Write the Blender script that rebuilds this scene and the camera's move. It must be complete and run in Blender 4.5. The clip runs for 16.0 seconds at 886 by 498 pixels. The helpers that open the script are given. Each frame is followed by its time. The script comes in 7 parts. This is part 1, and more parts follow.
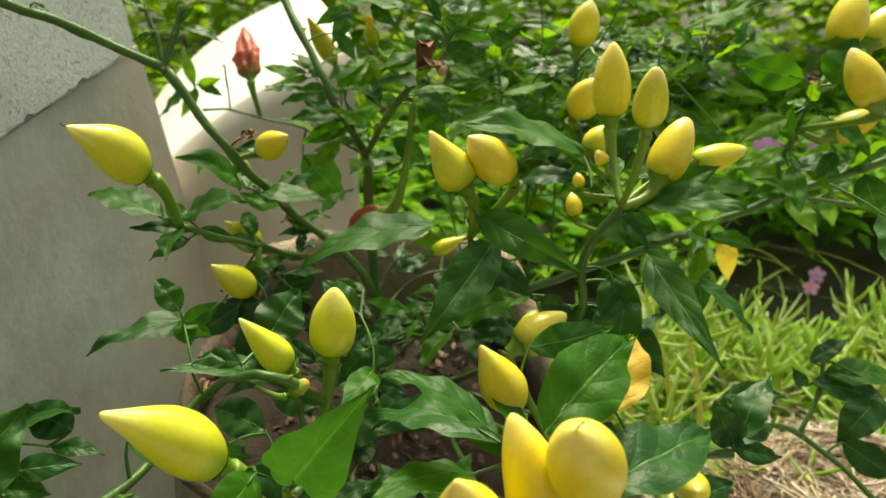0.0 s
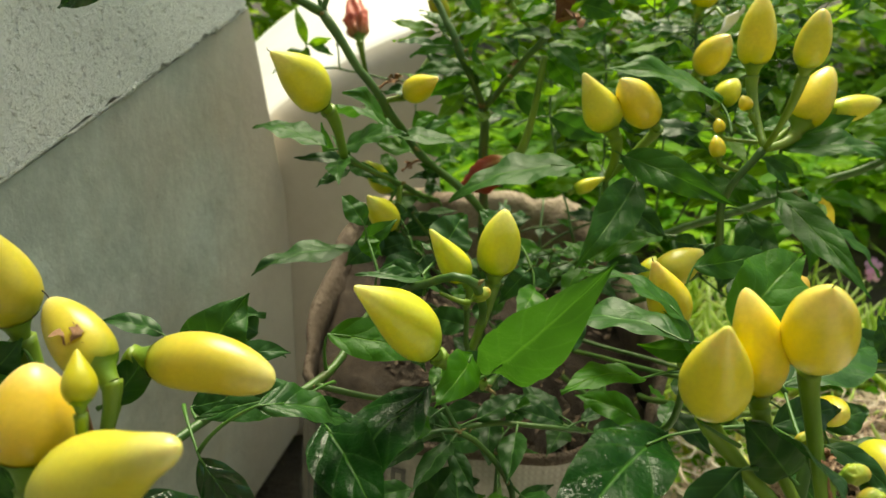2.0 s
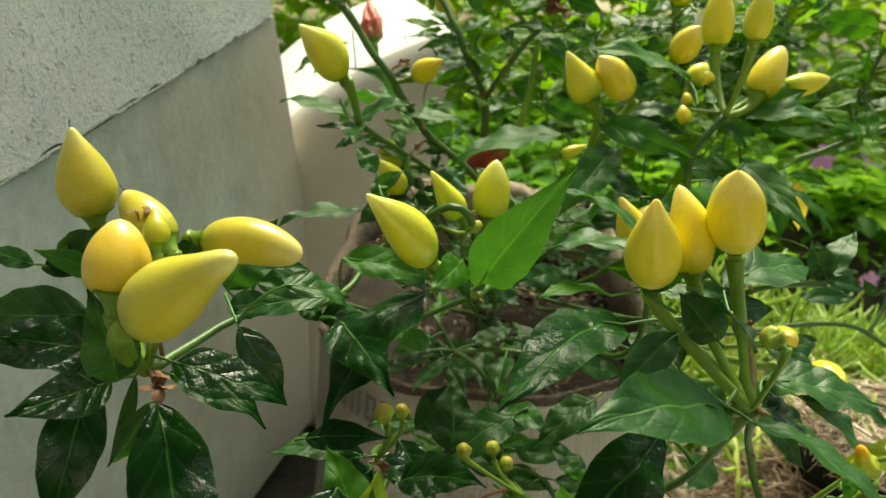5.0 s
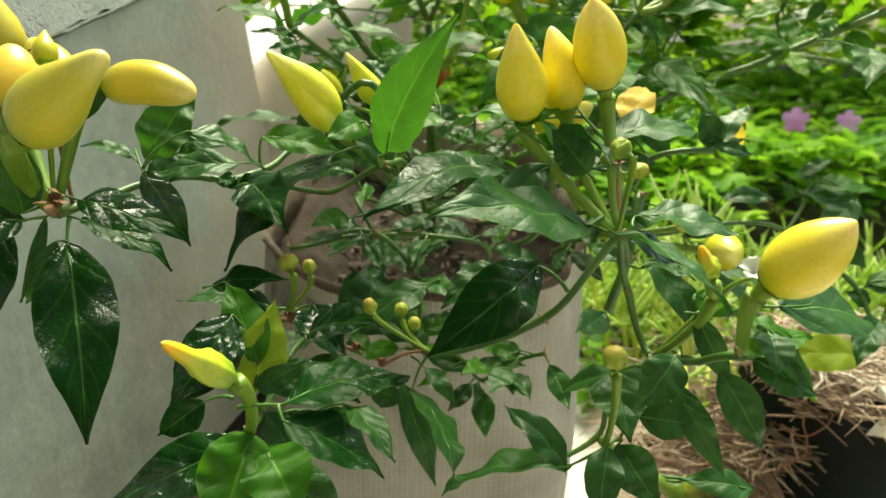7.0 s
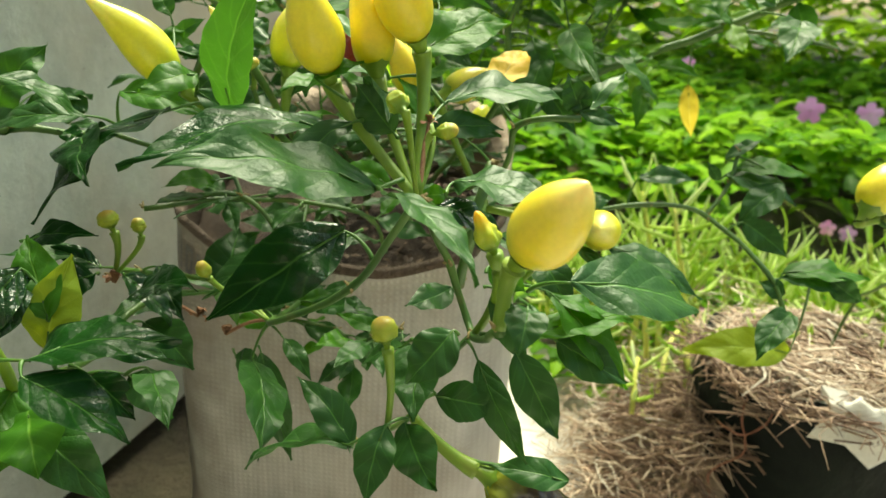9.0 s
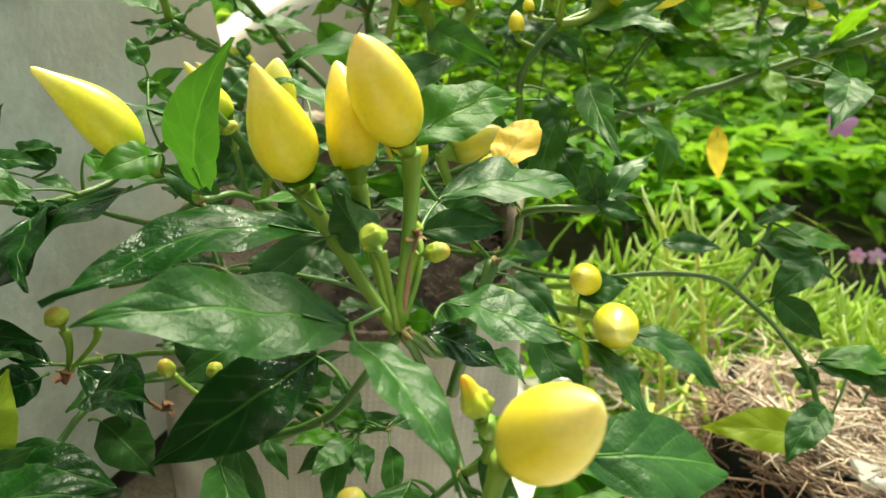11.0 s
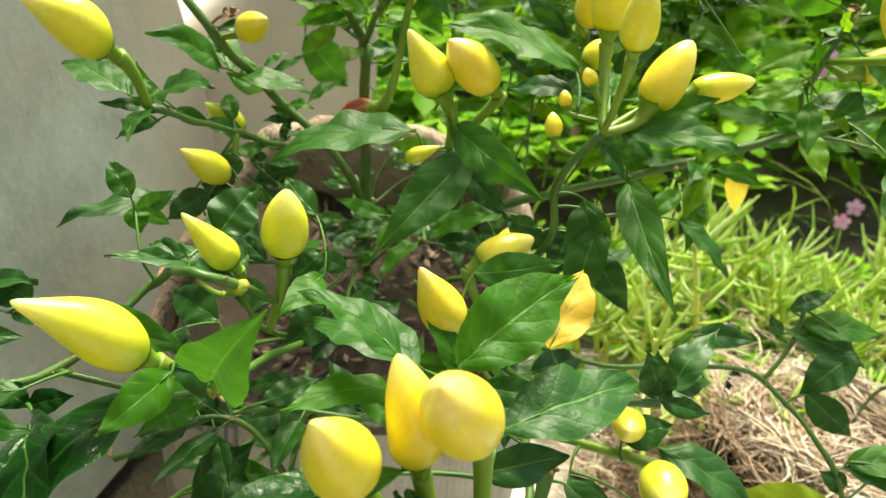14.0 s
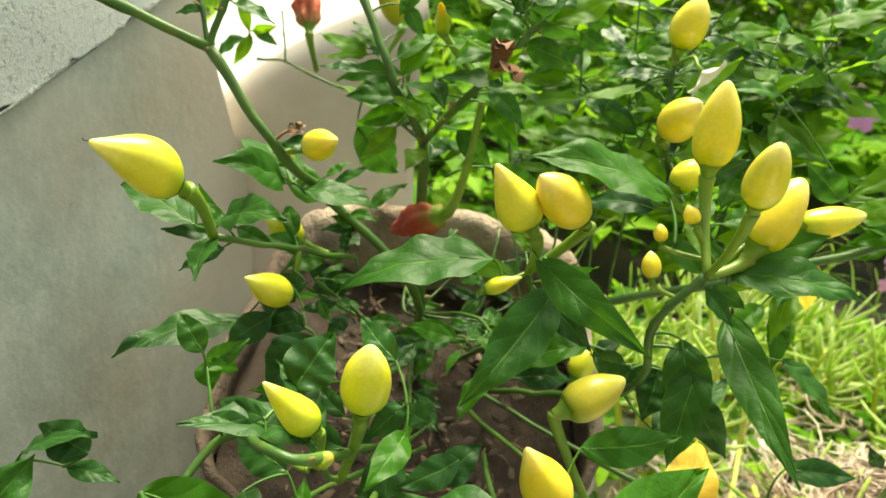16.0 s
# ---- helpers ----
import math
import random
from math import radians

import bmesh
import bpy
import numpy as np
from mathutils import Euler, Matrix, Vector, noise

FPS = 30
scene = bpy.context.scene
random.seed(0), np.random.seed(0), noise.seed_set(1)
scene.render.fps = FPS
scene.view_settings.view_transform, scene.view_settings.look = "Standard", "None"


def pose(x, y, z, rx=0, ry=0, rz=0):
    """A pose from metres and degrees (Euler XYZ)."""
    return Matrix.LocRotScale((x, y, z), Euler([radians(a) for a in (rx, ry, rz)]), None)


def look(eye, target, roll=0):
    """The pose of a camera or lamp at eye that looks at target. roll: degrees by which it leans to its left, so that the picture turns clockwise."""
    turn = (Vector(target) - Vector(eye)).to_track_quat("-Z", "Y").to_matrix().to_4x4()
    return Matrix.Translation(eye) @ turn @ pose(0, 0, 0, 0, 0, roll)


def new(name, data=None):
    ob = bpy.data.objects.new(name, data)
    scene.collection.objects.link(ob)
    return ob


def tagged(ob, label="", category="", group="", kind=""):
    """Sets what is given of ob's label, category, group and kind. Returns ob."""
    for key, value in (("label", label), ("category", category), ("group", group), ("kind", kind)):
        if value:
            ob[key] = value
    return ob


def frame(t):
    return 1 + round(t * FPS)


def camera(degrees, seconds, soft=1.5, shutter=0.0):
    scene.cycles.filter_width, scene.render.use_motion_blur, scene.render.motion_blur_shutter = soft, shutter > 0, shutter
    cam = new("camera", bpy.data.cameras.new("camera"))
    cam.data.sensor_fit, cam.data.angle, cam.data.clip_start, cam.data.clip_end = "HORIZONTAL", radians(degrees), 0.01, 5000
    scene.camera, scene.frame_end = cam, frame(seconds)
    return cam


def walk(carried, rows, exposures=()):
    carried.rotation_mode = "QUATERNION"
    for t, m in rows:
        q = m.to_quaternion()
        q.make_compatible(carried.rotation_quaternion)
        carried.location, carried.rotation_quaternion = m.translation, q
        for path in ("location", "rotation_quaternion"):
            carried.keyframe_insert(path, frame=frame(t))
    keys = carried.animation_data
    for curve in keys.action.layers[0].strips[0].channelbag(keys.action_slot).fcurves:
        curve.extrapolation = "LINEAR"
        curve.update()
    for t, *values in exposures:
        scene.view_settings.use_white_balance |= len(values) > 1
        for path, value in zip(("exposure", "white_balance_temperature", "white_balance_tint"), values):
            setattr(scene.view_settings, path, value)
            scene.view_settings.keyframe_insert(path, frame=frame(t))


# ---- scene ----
cam = camera(66.9, 16.0, soft=1.5)
cam.data.dof.use_dof, cam.data.dof.focus_distance, cam.data.dof.aperture_fstop = True, 0.215, 18
EXPOSURES = [(0, 0.70, 8500, -8), (1.5, 0.64, 8500, -8), (3, 0.64, 8400, -9), (5.5, 0.82, 8200, -11), (7, 1.16, 8100, -10), (8, 1.18, 8000, -9), (10.5, 1.30, 8000, -9), (12, 1.24, 8000, -8), (14.5, 1.40, 8000, -5), (16, 1.36, 8300, -6)]
PATH = [
    (0, (0.005, 0.004, 0.457), (0.0, 1.872, -0.257), 0.7),
    (0.5, (-0.003, -0.005, 0.455), (-0.006, 1.864, -0.257), 1.2),
    (1, (-0.02, -0.012, 0.451), (-0.038, 1.854, -0.269), 1.4),
    (1.5, (-0.035, -0.019, 0.442), (-0.087, 1.847, -0.276), 1.6),
    (2, (-0.049, -0.025, 0.438), (-0.119, 1.834, -0.296), 2.0),
    (2.5, (-0.063, -0.031, 0.434), (-0.155, 1.827, -0.3), 2.0),
    (3, (-0.071, -0.034, 0.427), (-0.188, 1.825, -0.3), 2.0),
    (5.5, (-0.031, -0.087, 0.407), (-0.135, 1.807, -0.226), 2.2),
    (6, (-0.024, -0.093, 0.391), (-0.111, 1.795, -0.261), 2.4),
    (6.5, (-0.013, -0.1, 0.376), (-0.121, 1.783, -0.291), 1.9),
    (7, (0.0, -0.104, 0.374), (-0.103, 1.779, -0.291), 1.8),
    (7.5, (0.024, -0.102, 0.369), (-0.092, 1.78, -0.297), 1.3),
    (8, (0.052, -0.101, 0.365), (-0.092, 1.775, -0.313), 1.5),
    (10.5, (0.08, -0.049, 0.379), (-0.17, 1.791, -0.362), 4.5),
    (11, (0.074, -0.042, 0.393), (-0.17, 1.794, -0.362), 4.2),
    (11.5, (0.066, -0.039, 0.42), (-0.123, 1.761, -0.433), 4.9),
    (12, (0.061, -0.031, 0.444), (-0.086, 1.714, -0.524), 4.8),
    (12.5, (0.053, -0.018, 0.453), (-0.072, 1.681, -0.593), 4.9),
    (13, (0.047, -0.007, 0.457), (-0.064, 1.688, -0.597), 5.1),
    (13.5, (0.041, 0.008, 0.461), (-0.062, 1.71, -0.583), 5.2),
    (14, (0.034, 0.018, 0.465), (-0.064, 1.731, -0.563), 5.4),
    (14.5, (0.026, 0.029, 0.471), (-0.081, 1.751, -0.54), 5.4),
    (15, (0.021, 0.036, 0.478), (-0.101, 1.764, -0.523), 5.2),
    (15.5, (0.011, 0.044, 0.484), (-0.114, 1.78, -0.502), 5.1),
    (16, (-0.001, 0.052, 0.491), (-0.134, 1.801, -0.471), 5.1),
]
walk(cam, [(t, look(eye, target, roll)) for t, eye, target, roll in PATH], EXPOSURES)

# ---------------------------------------------------------------- light
world = bpy.data.worlds.new("sky")
scene.world = world
world.use_nodes = True
wn = world.node_tree
sky = wn.nodes.new("ShaderNodeTexSky")
sky.sky_type = "NISHITA"
sky.sun_disc = False
sky.sun_elevation, sky.sun_rotation = radians(58), radians(6)
sky.air_density, sky.dust_density = 1.0, 3.0
wn.nodes["Background"].inputs["Strength"].default_value = 0.14
wn.links.new(sky.outputs["Color"], wn.nodes["Background"].inputs["Color"])

sun = new("sun", bpy.data.lights.new("sun", "SUN"))
sun.data.energy, sun.data.angle, sun.data.color = 3.6, radians(29), (1.0, 0.98, 0.95)
sun.matrix_world = look((0.3, 2.7, 4.9), (0, 0, 0))
tagged(sun, kind="structure")


# ---------------------------------------------------------------- materials
def mat(name, rough=0.5, metal=0.0):
    m = bpy.data.materials.new(name)
    m.use_nodes = True
    b = m.node_tree.nodes["Principled BSDF"]
    b.inputs["Roughness"].default_value = rough
    b.inputs["Metallic"].default_value = metal
    return m, m.node_tree, b


def node(nt, kind, **values):
    n = nt.nodes.new(kind)
    for k, v in values.items():
        n.inputs[k.replace("_", " ")].default_value = v
    return n


def noise_tex(nt, coord, scale, detail=4.0, rough=0.55):
    n = node(nt, "ShaderNodeTexNoise", Scale=scale, Detail=detail, Roughness=rough)
    nt.links.new(coord, n.inputs["Vector"])
    return n.outputs["Fac"]


def ramp(nt, fac, stops):
    r = nt.nodes.new("ShaderNodeValToRGB")
    while len(r.color_ramp.elements) < len(stops):
        r.color_ramp.elements.new(0.5)
    for e, (p, c) in zip(r.color_ramp.elements, stops):
        e.position, e.color = p, (*c, 1)
    nt.links.new(fac, r.inputs["Fac"])
    return r.outputs["Color"]


def math_node(nt, op, a, b=None, clamp=False):
    n = nt.nodes.new("ShaderNodeMath")
    n.operation, n.use_clamp = op, clamp
    for i, v in enumerate((a, b)):
        if v is None:
            continue
        if isinstance(v, (int, float)):
            n.inputs[i].default_value = v
        else:
            nt.links.new(v, n.inputs[i])
    return n.outputs[0]


def mix(nt, fac, a, b, blend="MIX"):
    n = nt.nodes.new("ShaderNodeMix")
    n.data_type, n.blend_type = "RGBA", blend
    for sock, v in ((n.inputs[0], fac), (n.inputs[6], a), (n.inputs[7], b)):
        if isinstance(v, (int, float)):
            sock.default_value = v
        elif isinstance(v, tuple):
            sock.default_value = (*v, 1)
        else:
            nt.links.new(v, sock)
    return n.outputs[2]


def bump(nt, b, height, strength=0.3, dist=0.001):
    n = node(nt, "ShaderNodeBump", Strength=strength, Distance=dist)
    nt.links.new(height, n.inputs["Height"])
    nt.links.new(n.outputs["Normal"], b.inputs["Normal"])
    return n


def coords(nt, which="Object"):
    return nt.nodes.new("ShaderNodeTexCoord").outputs[which]


def obj_random(nt):
    return nt.nodes.new("ShaderNodeObjectInfo").outputs["Random"]


def island_random(nt):
    return nt.nodes.new("ShaderNodeNewGeometry").outputs["Random Per Island"]


def pepper_mat(name, body, base, tip, rough=0.32, lo=0.30, hi=0.70):
    m, nt, b = mat(name, rough)
    g = coords(nt, "Generated")
    sep = nt.nodes.new("ShaderNodeSeparateXYZ")
    nt.links.new(g, sep.inputs[0])
    o = coords(nt)
    n = noise_tex(nt, o, 90, 3)
    z = math_node(nt, "ADD", sep.outputs["Z"], math_node(nt, "MULTIPLY", math_node(nt, "SUBTRACT", n, 0.5), 0.35))
    col = ramp(nt, z, [(0.0, base), (lo, body), (hi, body), (1.0, tip)])
    hue = nt.nodes.new("ShaderNodeHueSaturation")
    nt.links.new(math_node(nt, "ADD", 0.494, math_node(nt, "MULTIPLY", obj_random(nt), 0.014)), hue.inputs["Hue"])
    nt.links.new(math_node(nt, "ADD", 0.9, math_node(nt, "MULTIPLY", noise_tex(nt, o, 700, 2), 0.22)), hue.inputs["Value"])
    nt.links.new(col, hue.inputs["Color"])
    nt.links.new(hue.outputs["Color"], b.inputs["Base Color"])
    b.inputs["Subsurface Weight"].default_value = 0.4
    b.inputs["Subsurface Radius"].default_value = (0.006, 0.004, 0.001)
    b.inputs["Subsurface Scale"].default_value = 0.6
    b.inputs["Specular IOR Level"].default_value = 0.4
    b.inputs["Coat Weight"].default_value = 0.12
    b.inputs["Coat Roughness"].default_value = 0.22
    bump(nt, b, noise_tex(nt, o, 200, 3), 0.06, 0.0006)
    return m


def leaf_mat(name, dark, light, vein, rough=0.42, wet=0.0, trans=0.30, relief=1.0):
    m, nt, b = mat(name, rough)
    uv = nt.nodes.new("ShaderNodeTexCoord").outputs["UV"]
    sep = nt.nodes.new("ShaderNodeSeparateXYZ")
    nt.links.new(uv, sep.inputs[0])
    o = coords(nt)
    u = math_node(nt, "ABSOLUTE", math_node(nt, "SUBTRACT", math_node(nt, "MULTIPLY", sep.outputs["X"], 2.0), 1.0))
    v = sep.outputs["Y"]
    wob = math_node(nt, "MULTIPLY", noise_tex(nt, o, 70, 2), 3.0)
    phase = math_node(nt, "ADD", math_node(nt, "SUBTRACT", math_node(nt, "MULTIPLY", v, 33.0), math_node(nt, "MULTIPLY", math_node(nt, "POWER", u, 0.8), 9.0)), wob)
    side = math_node(nt, "POWER", math_node(nt, "ADD", math_node(nt, "MULTIPLY", math_node(nt, "SINE", phase), 0.5), 0.5), 22.0)
    rib = math_node(nt, "SUBTRACT", 1.0, math_node(nt, "MULTIPLY", u, 17.0), True)
    edge = math_node(nt, "MULTIPLY", math_node(nt, "SUBTRACT", u, 0.93, True), 9.0, True)
    patch = noise_tex(nt, o, 55, 4)
    fac = math_node(nt, "ADD", math_node(nt, "MULTIPLY", patch, 0.75), math_node(nt, "MULTIPLY", island_random(nt), 0.45))
    blade = ramp(nt, fac, [(0.2, dark), (0.85, light)])
    speck = math_node(nt, "MULTIPLY", math_node(nt, "SUBTRACT", noise_tex(nt, o, 420, 2), 0.66, True), 2.0, True)
    col = mix(nt, math_node(nt, "MULTIPLY", side, 0.15), blade, vein)
    col = mix(nt, math_node(nt, "MULTIPLY", rib, 0.85), col, vein)
    col = mix(nt, math_node(nt, "MULTIPLY", edge, 0.35), col, vein)
    col = mix(nt, math_node(nt, "MULTIPLY", speck, 0.2), col, vein)
    if wet:
        # dried splashes of mud and hard water
        splash = math_node(nt, "MULTIPLY", math_node(nt, "SUBTRACT", noise_tex(nt, o, 48, 5, 0.7), 0.56, True), 4.0, True)
        col = mix(nt, math_node(nt, "MULTIPLY", splash, 0.14), col, (0.21, 0.27, 0.19))
    nt.links.new(col, b.inputs["Base Color"])
    # blade bulging between sunken veins, over a fine crinkle
    quilt = math_node(nt, "POWER", math_node(nt, "ABSOLUTE", math_node(nt, "SINE", math_node(nt, "SUBTRACT", math_node(nt, "MULTIPLY", phase, 0.5), 0.785))), 0.7)
    fine = noise_tex(nt, o, 280, 4, 0.65)
    h = math_node(nt, "ADD", math_node(nt, "MULTIPLY", quilt, 0.22), math_node(nt, "MULTIPLY", patch, 1.2))
    h = math_node(nt, "ADD", h, math_node(nt, "MULTIPLY", fine, 0.55))
    h = math_node(nt, "ADD", h, math_node(nt, "MULTIPLY", rib, -0.25))
    bump(nt, b, h, 0.8, 0.0012 * relief)
    rr = math_node(nt, "ADD", rough - 0.12, math_node(nt, "MULTIPLY", noise_tex(nt, o, 120, 3), 0.3))
    nt.links.new(rr, b.inputs["Roughness"])
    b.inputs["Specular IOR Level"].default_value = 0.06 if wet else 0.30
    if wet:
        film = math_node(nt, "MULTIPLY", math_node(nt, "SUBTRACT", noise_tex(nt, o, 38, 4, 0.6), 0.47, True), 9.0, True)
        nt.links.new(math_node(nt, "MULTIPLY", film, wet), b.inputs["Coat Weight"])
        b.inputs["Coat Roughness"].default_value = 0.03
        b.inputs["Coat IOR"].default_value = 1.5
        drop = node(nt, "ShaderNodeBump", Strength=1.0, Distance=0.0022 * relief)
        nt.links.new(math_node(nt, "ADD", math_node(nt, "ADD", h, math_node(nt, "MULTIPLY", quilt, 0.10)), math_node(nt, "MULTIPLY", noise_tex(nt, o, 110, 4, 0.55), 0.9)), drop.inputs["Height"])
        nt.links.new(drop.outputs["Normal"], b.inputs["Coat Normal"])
    out = nt.nodes["Material Output"]
    tr = nt.nodes.new("ShaderNodeBsdfTranslucent")
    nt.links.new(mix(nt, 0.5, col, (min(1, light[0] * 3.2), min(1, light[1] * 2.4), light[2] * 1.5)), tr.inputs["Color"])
    ms = nt.nodes.new("ShaderNodeMixShader")
    ms.inputs[0].default_value = trans
    nt.links.new(b.outputs[0], ms.inputs[1])
    nt.links.new(tr.outputs[0], ms.inputs[2])
    nt.links.new(ms.outputs[0], out.inputs["Surface"])
    return m


def stuff_leaf_mat(name, stops, rough=0.45, trans=0.35):
    m, nt, b = mat(name, rough)
    b.inputs["Specular IOR Level"].default_value = 0.08
    n = noise_tex(nt, coords(nt), 3.0, 3)
    fac = math_node(nt, "ADD", math_node(nt, "MULTIPLY", island_random(nt), 0.6), math_node(nt, "MULTIPLY", n, 0.5))
    col = ramp(nt, fac, stops)
    nt.links.new(col, b.inputs["Base Color"])
    tr = nt.nodes.new("ShaderNodeBsdfTranslucent")
    nt.links.new(mix(nt, 0.4, col, (0.25, 0.45, 0.04)), tr.inputs["Color"])
    ms = nt.nodes.new("ShaderNodeMixShader")
    ms.inputs[0].default_value = trans
    nt.links.new(b.outputs[0], ms.inputs[1])
    nt.links.new(tr.outputs[0], ms.inputs[2])
    nt.links.new(ms.outputs[0], nt.nodes["Material Output"].inputs["Surface"])
    return m


def grain_mat(name, a, c, scale, rough=0.85, bump_s=0.5, bump_d=0.002, fine=None, stain=None):
    m, nt, b = mat(name, rough)
    o = coords(nt)
    n1 = noise_tex(nt, o, scale, 6, 0.6)
    col = ramp(nt, n1, [(0.3, a), (0.7, c)])
    fine_n = noise_tex(nt, o, fine or scale * 12, 4, 0.7)
    col = mix(nt, 0.35, col, ramp(nt, fine_n, [(0.3, a), (0.7, c)]))
    if fine and fine > 300:
        pit = math_node(nt, "MULTIPLY", math_node(nt, "SUBTRACT", noise_tex(nt, o, fine * 0.45, 3, 0.7), 0.56, True), 6.0, True)
        col = mix(nt, math_node(nt, "MULTIPLY", pit, 0.22), col, tuple(q * 0.45 for q in a))
        fine_n = math_node(nt, "SUBTRACT", fine_n, math_node(nt, "MULTIPLY", pit, 0.8))
    if stain:
        s = math_node(nt, "MULTIPLY", math_node(nt, "SUBTRACT", noise_tex(nt, o, scale * 0.35, 4), 0.46, True), 3.0, True)
        col = mix(nt, s, col, stain)
    nt.links.new(col, b.inputs["Base Color"])
    bump(nt, b, fine_n, bump_s, bump_d)
    return m


M_PEP = {
    "y": pepper_mat("pepper_yellow", (0.78, 0.635, 0.058), (0.50, 0.50, 0.02), (0.88, 0.74, 0.24)),
    "yg": pepper_mat("pepper_lemon", (0.70, 0.66, 0.060), (0.34, 0.47, 0.02), (0.85, 0.79, 0.26)),
    # the yellow pepper again, its colour darkened for fruit in shade
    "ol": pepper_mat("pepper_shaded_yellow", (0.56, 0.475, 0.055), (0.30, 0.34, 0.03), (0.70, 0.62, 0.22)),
    "o": pepper_mat("pepper_amber", (0.72, 0.50, 0.06), (0.50, 0.40, 0.03), (0.84, 0.64, 0.22)),
    "g": pepper_mat("pepper_olive", (0.48, 0.44, 0.03), (0.30, 0.34, 0.03), (0.6, 0.5, 0.06)),
    "young": pepper_mat("young_pod", (0.42, 0.49, 0.045), (0.16, 0.30, 0.03), (0.80, 0.46, 0.03), 0.35, 0.35, 0.5),
    "bud": pepper_mat("flower_bud", (0.29, 0.36, 0.04), (0.12, 0.24, 0.025), (0.46, 0.34, 0.06), 0.55),
    "rot": pepper_mat("rotting_pod", (0.03, 0.022, 0.015), (0.30, 0.34, 0.04), (0.02, 0.015, 0.012), 0.25),
    "red": pepper_mat("dried_red_pod", (0.46, 0.060, 0.045), (0.34, 0.16, 0.05), (0.40, 0.045, 0.04), 0.6),
}
# dark to backlit: one leaf green, tinted by how much light it gets
LEAF_TINTS = {
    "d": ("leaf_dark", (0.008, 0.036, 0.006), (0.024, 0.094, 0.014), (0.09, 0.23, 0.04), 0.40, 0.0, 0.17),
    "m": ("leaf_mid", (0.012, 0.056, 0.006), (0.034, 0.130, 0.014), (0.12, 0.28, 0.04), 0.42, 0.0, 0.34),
    "g": ("leaf_fresh_lit", (0.016, 0.088, 0.005), (0.046, 0.170, 0.009), (0.15, 0.33, 0.04), 0.42, 0.0, 0.44),
    # backlit: light shining through is put into a paler, yellower green
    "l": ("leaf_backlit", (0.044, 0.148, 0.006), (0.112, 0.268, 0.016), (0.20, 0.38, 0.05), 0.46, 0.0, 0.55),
    # wet with rain; green also darkened for leaves that sit in shade
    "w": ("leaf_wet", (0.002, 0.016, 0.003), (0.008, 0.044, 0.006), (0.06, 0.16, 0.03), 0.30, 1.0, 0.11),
    "p": ("leaf_pale", (0.12, 0.22, 0.012), (0.24, 0.34, 0.025), (0.36, 0.48, 0.08), 0.5, 0.0, 0.30),
    "y": ("leaf_yellowed", (0.66, 0.30, 0.03), (0.72, 0.50, 0.07), (0.74, 0.56, 0.20), 0.5, 0.0, 0.30),
}
M_LEAF = {k: leaf_mat(*tint) for k, tint in LEAF_TINTS.items()}
M_SMALL = {k: leaf_mat("small_" + tint[0], *tint[1:], relief=0.4) for k, tint in LEAF_TINTS.items()}


def stem_mat(name, a, c, brown):
    m, nt, b = mat(name, 0.45)
    o = coords(nt)
    col = ramp(nt, noise_tex(nt, o, 45, 4), [(0.35, a), (0.7, c)])
    spot = math_node(nt, "MULTIPLY", math_node(nt, "SUBTRACT", noise_tex(nt, o, 110, 3), 0.58, True), 4.0, True)
    nt.links.new(mix(nt, math_node(nt, "MULTIPLY", spot, 0.6), col, brown), b.inputs["Base Color"])
    bump(nt, b, noise_tex(nt, o, 400, 3), 0.3, 0.0006)
    return m


M_STEM = stem_mat("stem_green", (0.035, 0.10, 0.015), (0.09, 0.18, 0.03), (0.20, 0.13, 0.06))
M_STALK = stem_mat("stalk_green", (0.10, 0.20, 0.014), (0.19, 0.30, 0.03), (0.24, 0.25, 0.05))
M_PETIOLE = stem_mat("leaf_stalk", (0.035, 0.11, 0.012), (0.08, 0.20, 0.025), (0.14, 0.14, 0.04))
M_CORK = grain_mat("corky_joint", (0.15, 0.12, 0.045), (0.38, 0.28, 0.12), 220, 0.8)
M_DRY = grain_mat("dried_petal", (0.16, 0.06, 0.03), (0.34, 0.19, 0.10), 150, 0.8)
M_HAIR = mat("dry_style", 0.7)[0]
M_HAIR.node_tree.nodes["Principled BSDF"].inputs["Base Color"].default_value = (0.05, 0.03, 0.02, 1)


# ---------------------------------------------------------------- mesh helpers
def mesh_object(name, verts, faces, material, parent=None, smooth=True, uvs=None, slots=None):
    me = bpy.data.meshes.new(name)
    me.from_pydata([tuple(v) for v in verts], [], faces)
    mats = material if isinstance(material, (list, tuple)) else [material]
    for mm in mats:
        me.materials.append(mm)
    if smooth:
        me.shade_smooth()
    if uvs is not None:
        layer = me.uv_layers.new(name="UVMap")
        for lp in me.loops:
            layer.data[lp.index].uv = uvs[lp.vertex_index]
    if slots is not None:
        for p, s in zip(me.polygons, slots):
            p.material_index = s
    ob = new(name, me)
    if parent is not None:
        ob.parent = parent
    return ob


def empty(name, place=(0, 0, 0)):
    ob = new(name)
    ob.location = place
    ob.empty_display_size = 0.02
    return ob


def smooth_path(pts, per=6):
    """Points along a Catmull-Rom curve through pts."""
    p = [Vector(q) for q in pts]
    if len(p) == 2:
        return [p[0].lerp(p[1], i / per) for i in range(per + 1)]
    p = [p[0] * 2 - p[1]] + p + [p[-1] * 2 - p[-2]]
    out = []
    for i in range(1, len(p) - 2):
        a, b, c, d = p[i - 1:i + 3]
        for k in range(per):
            t = k / per
            out.append(0.5 * ((2 * b) + (c - a) * t + (2 * a - 5 * b + 4 * c - d) * t * t + (3 * b - a - 3 * c + d) * t ** 3))
    out.append(p[-2])
    return out


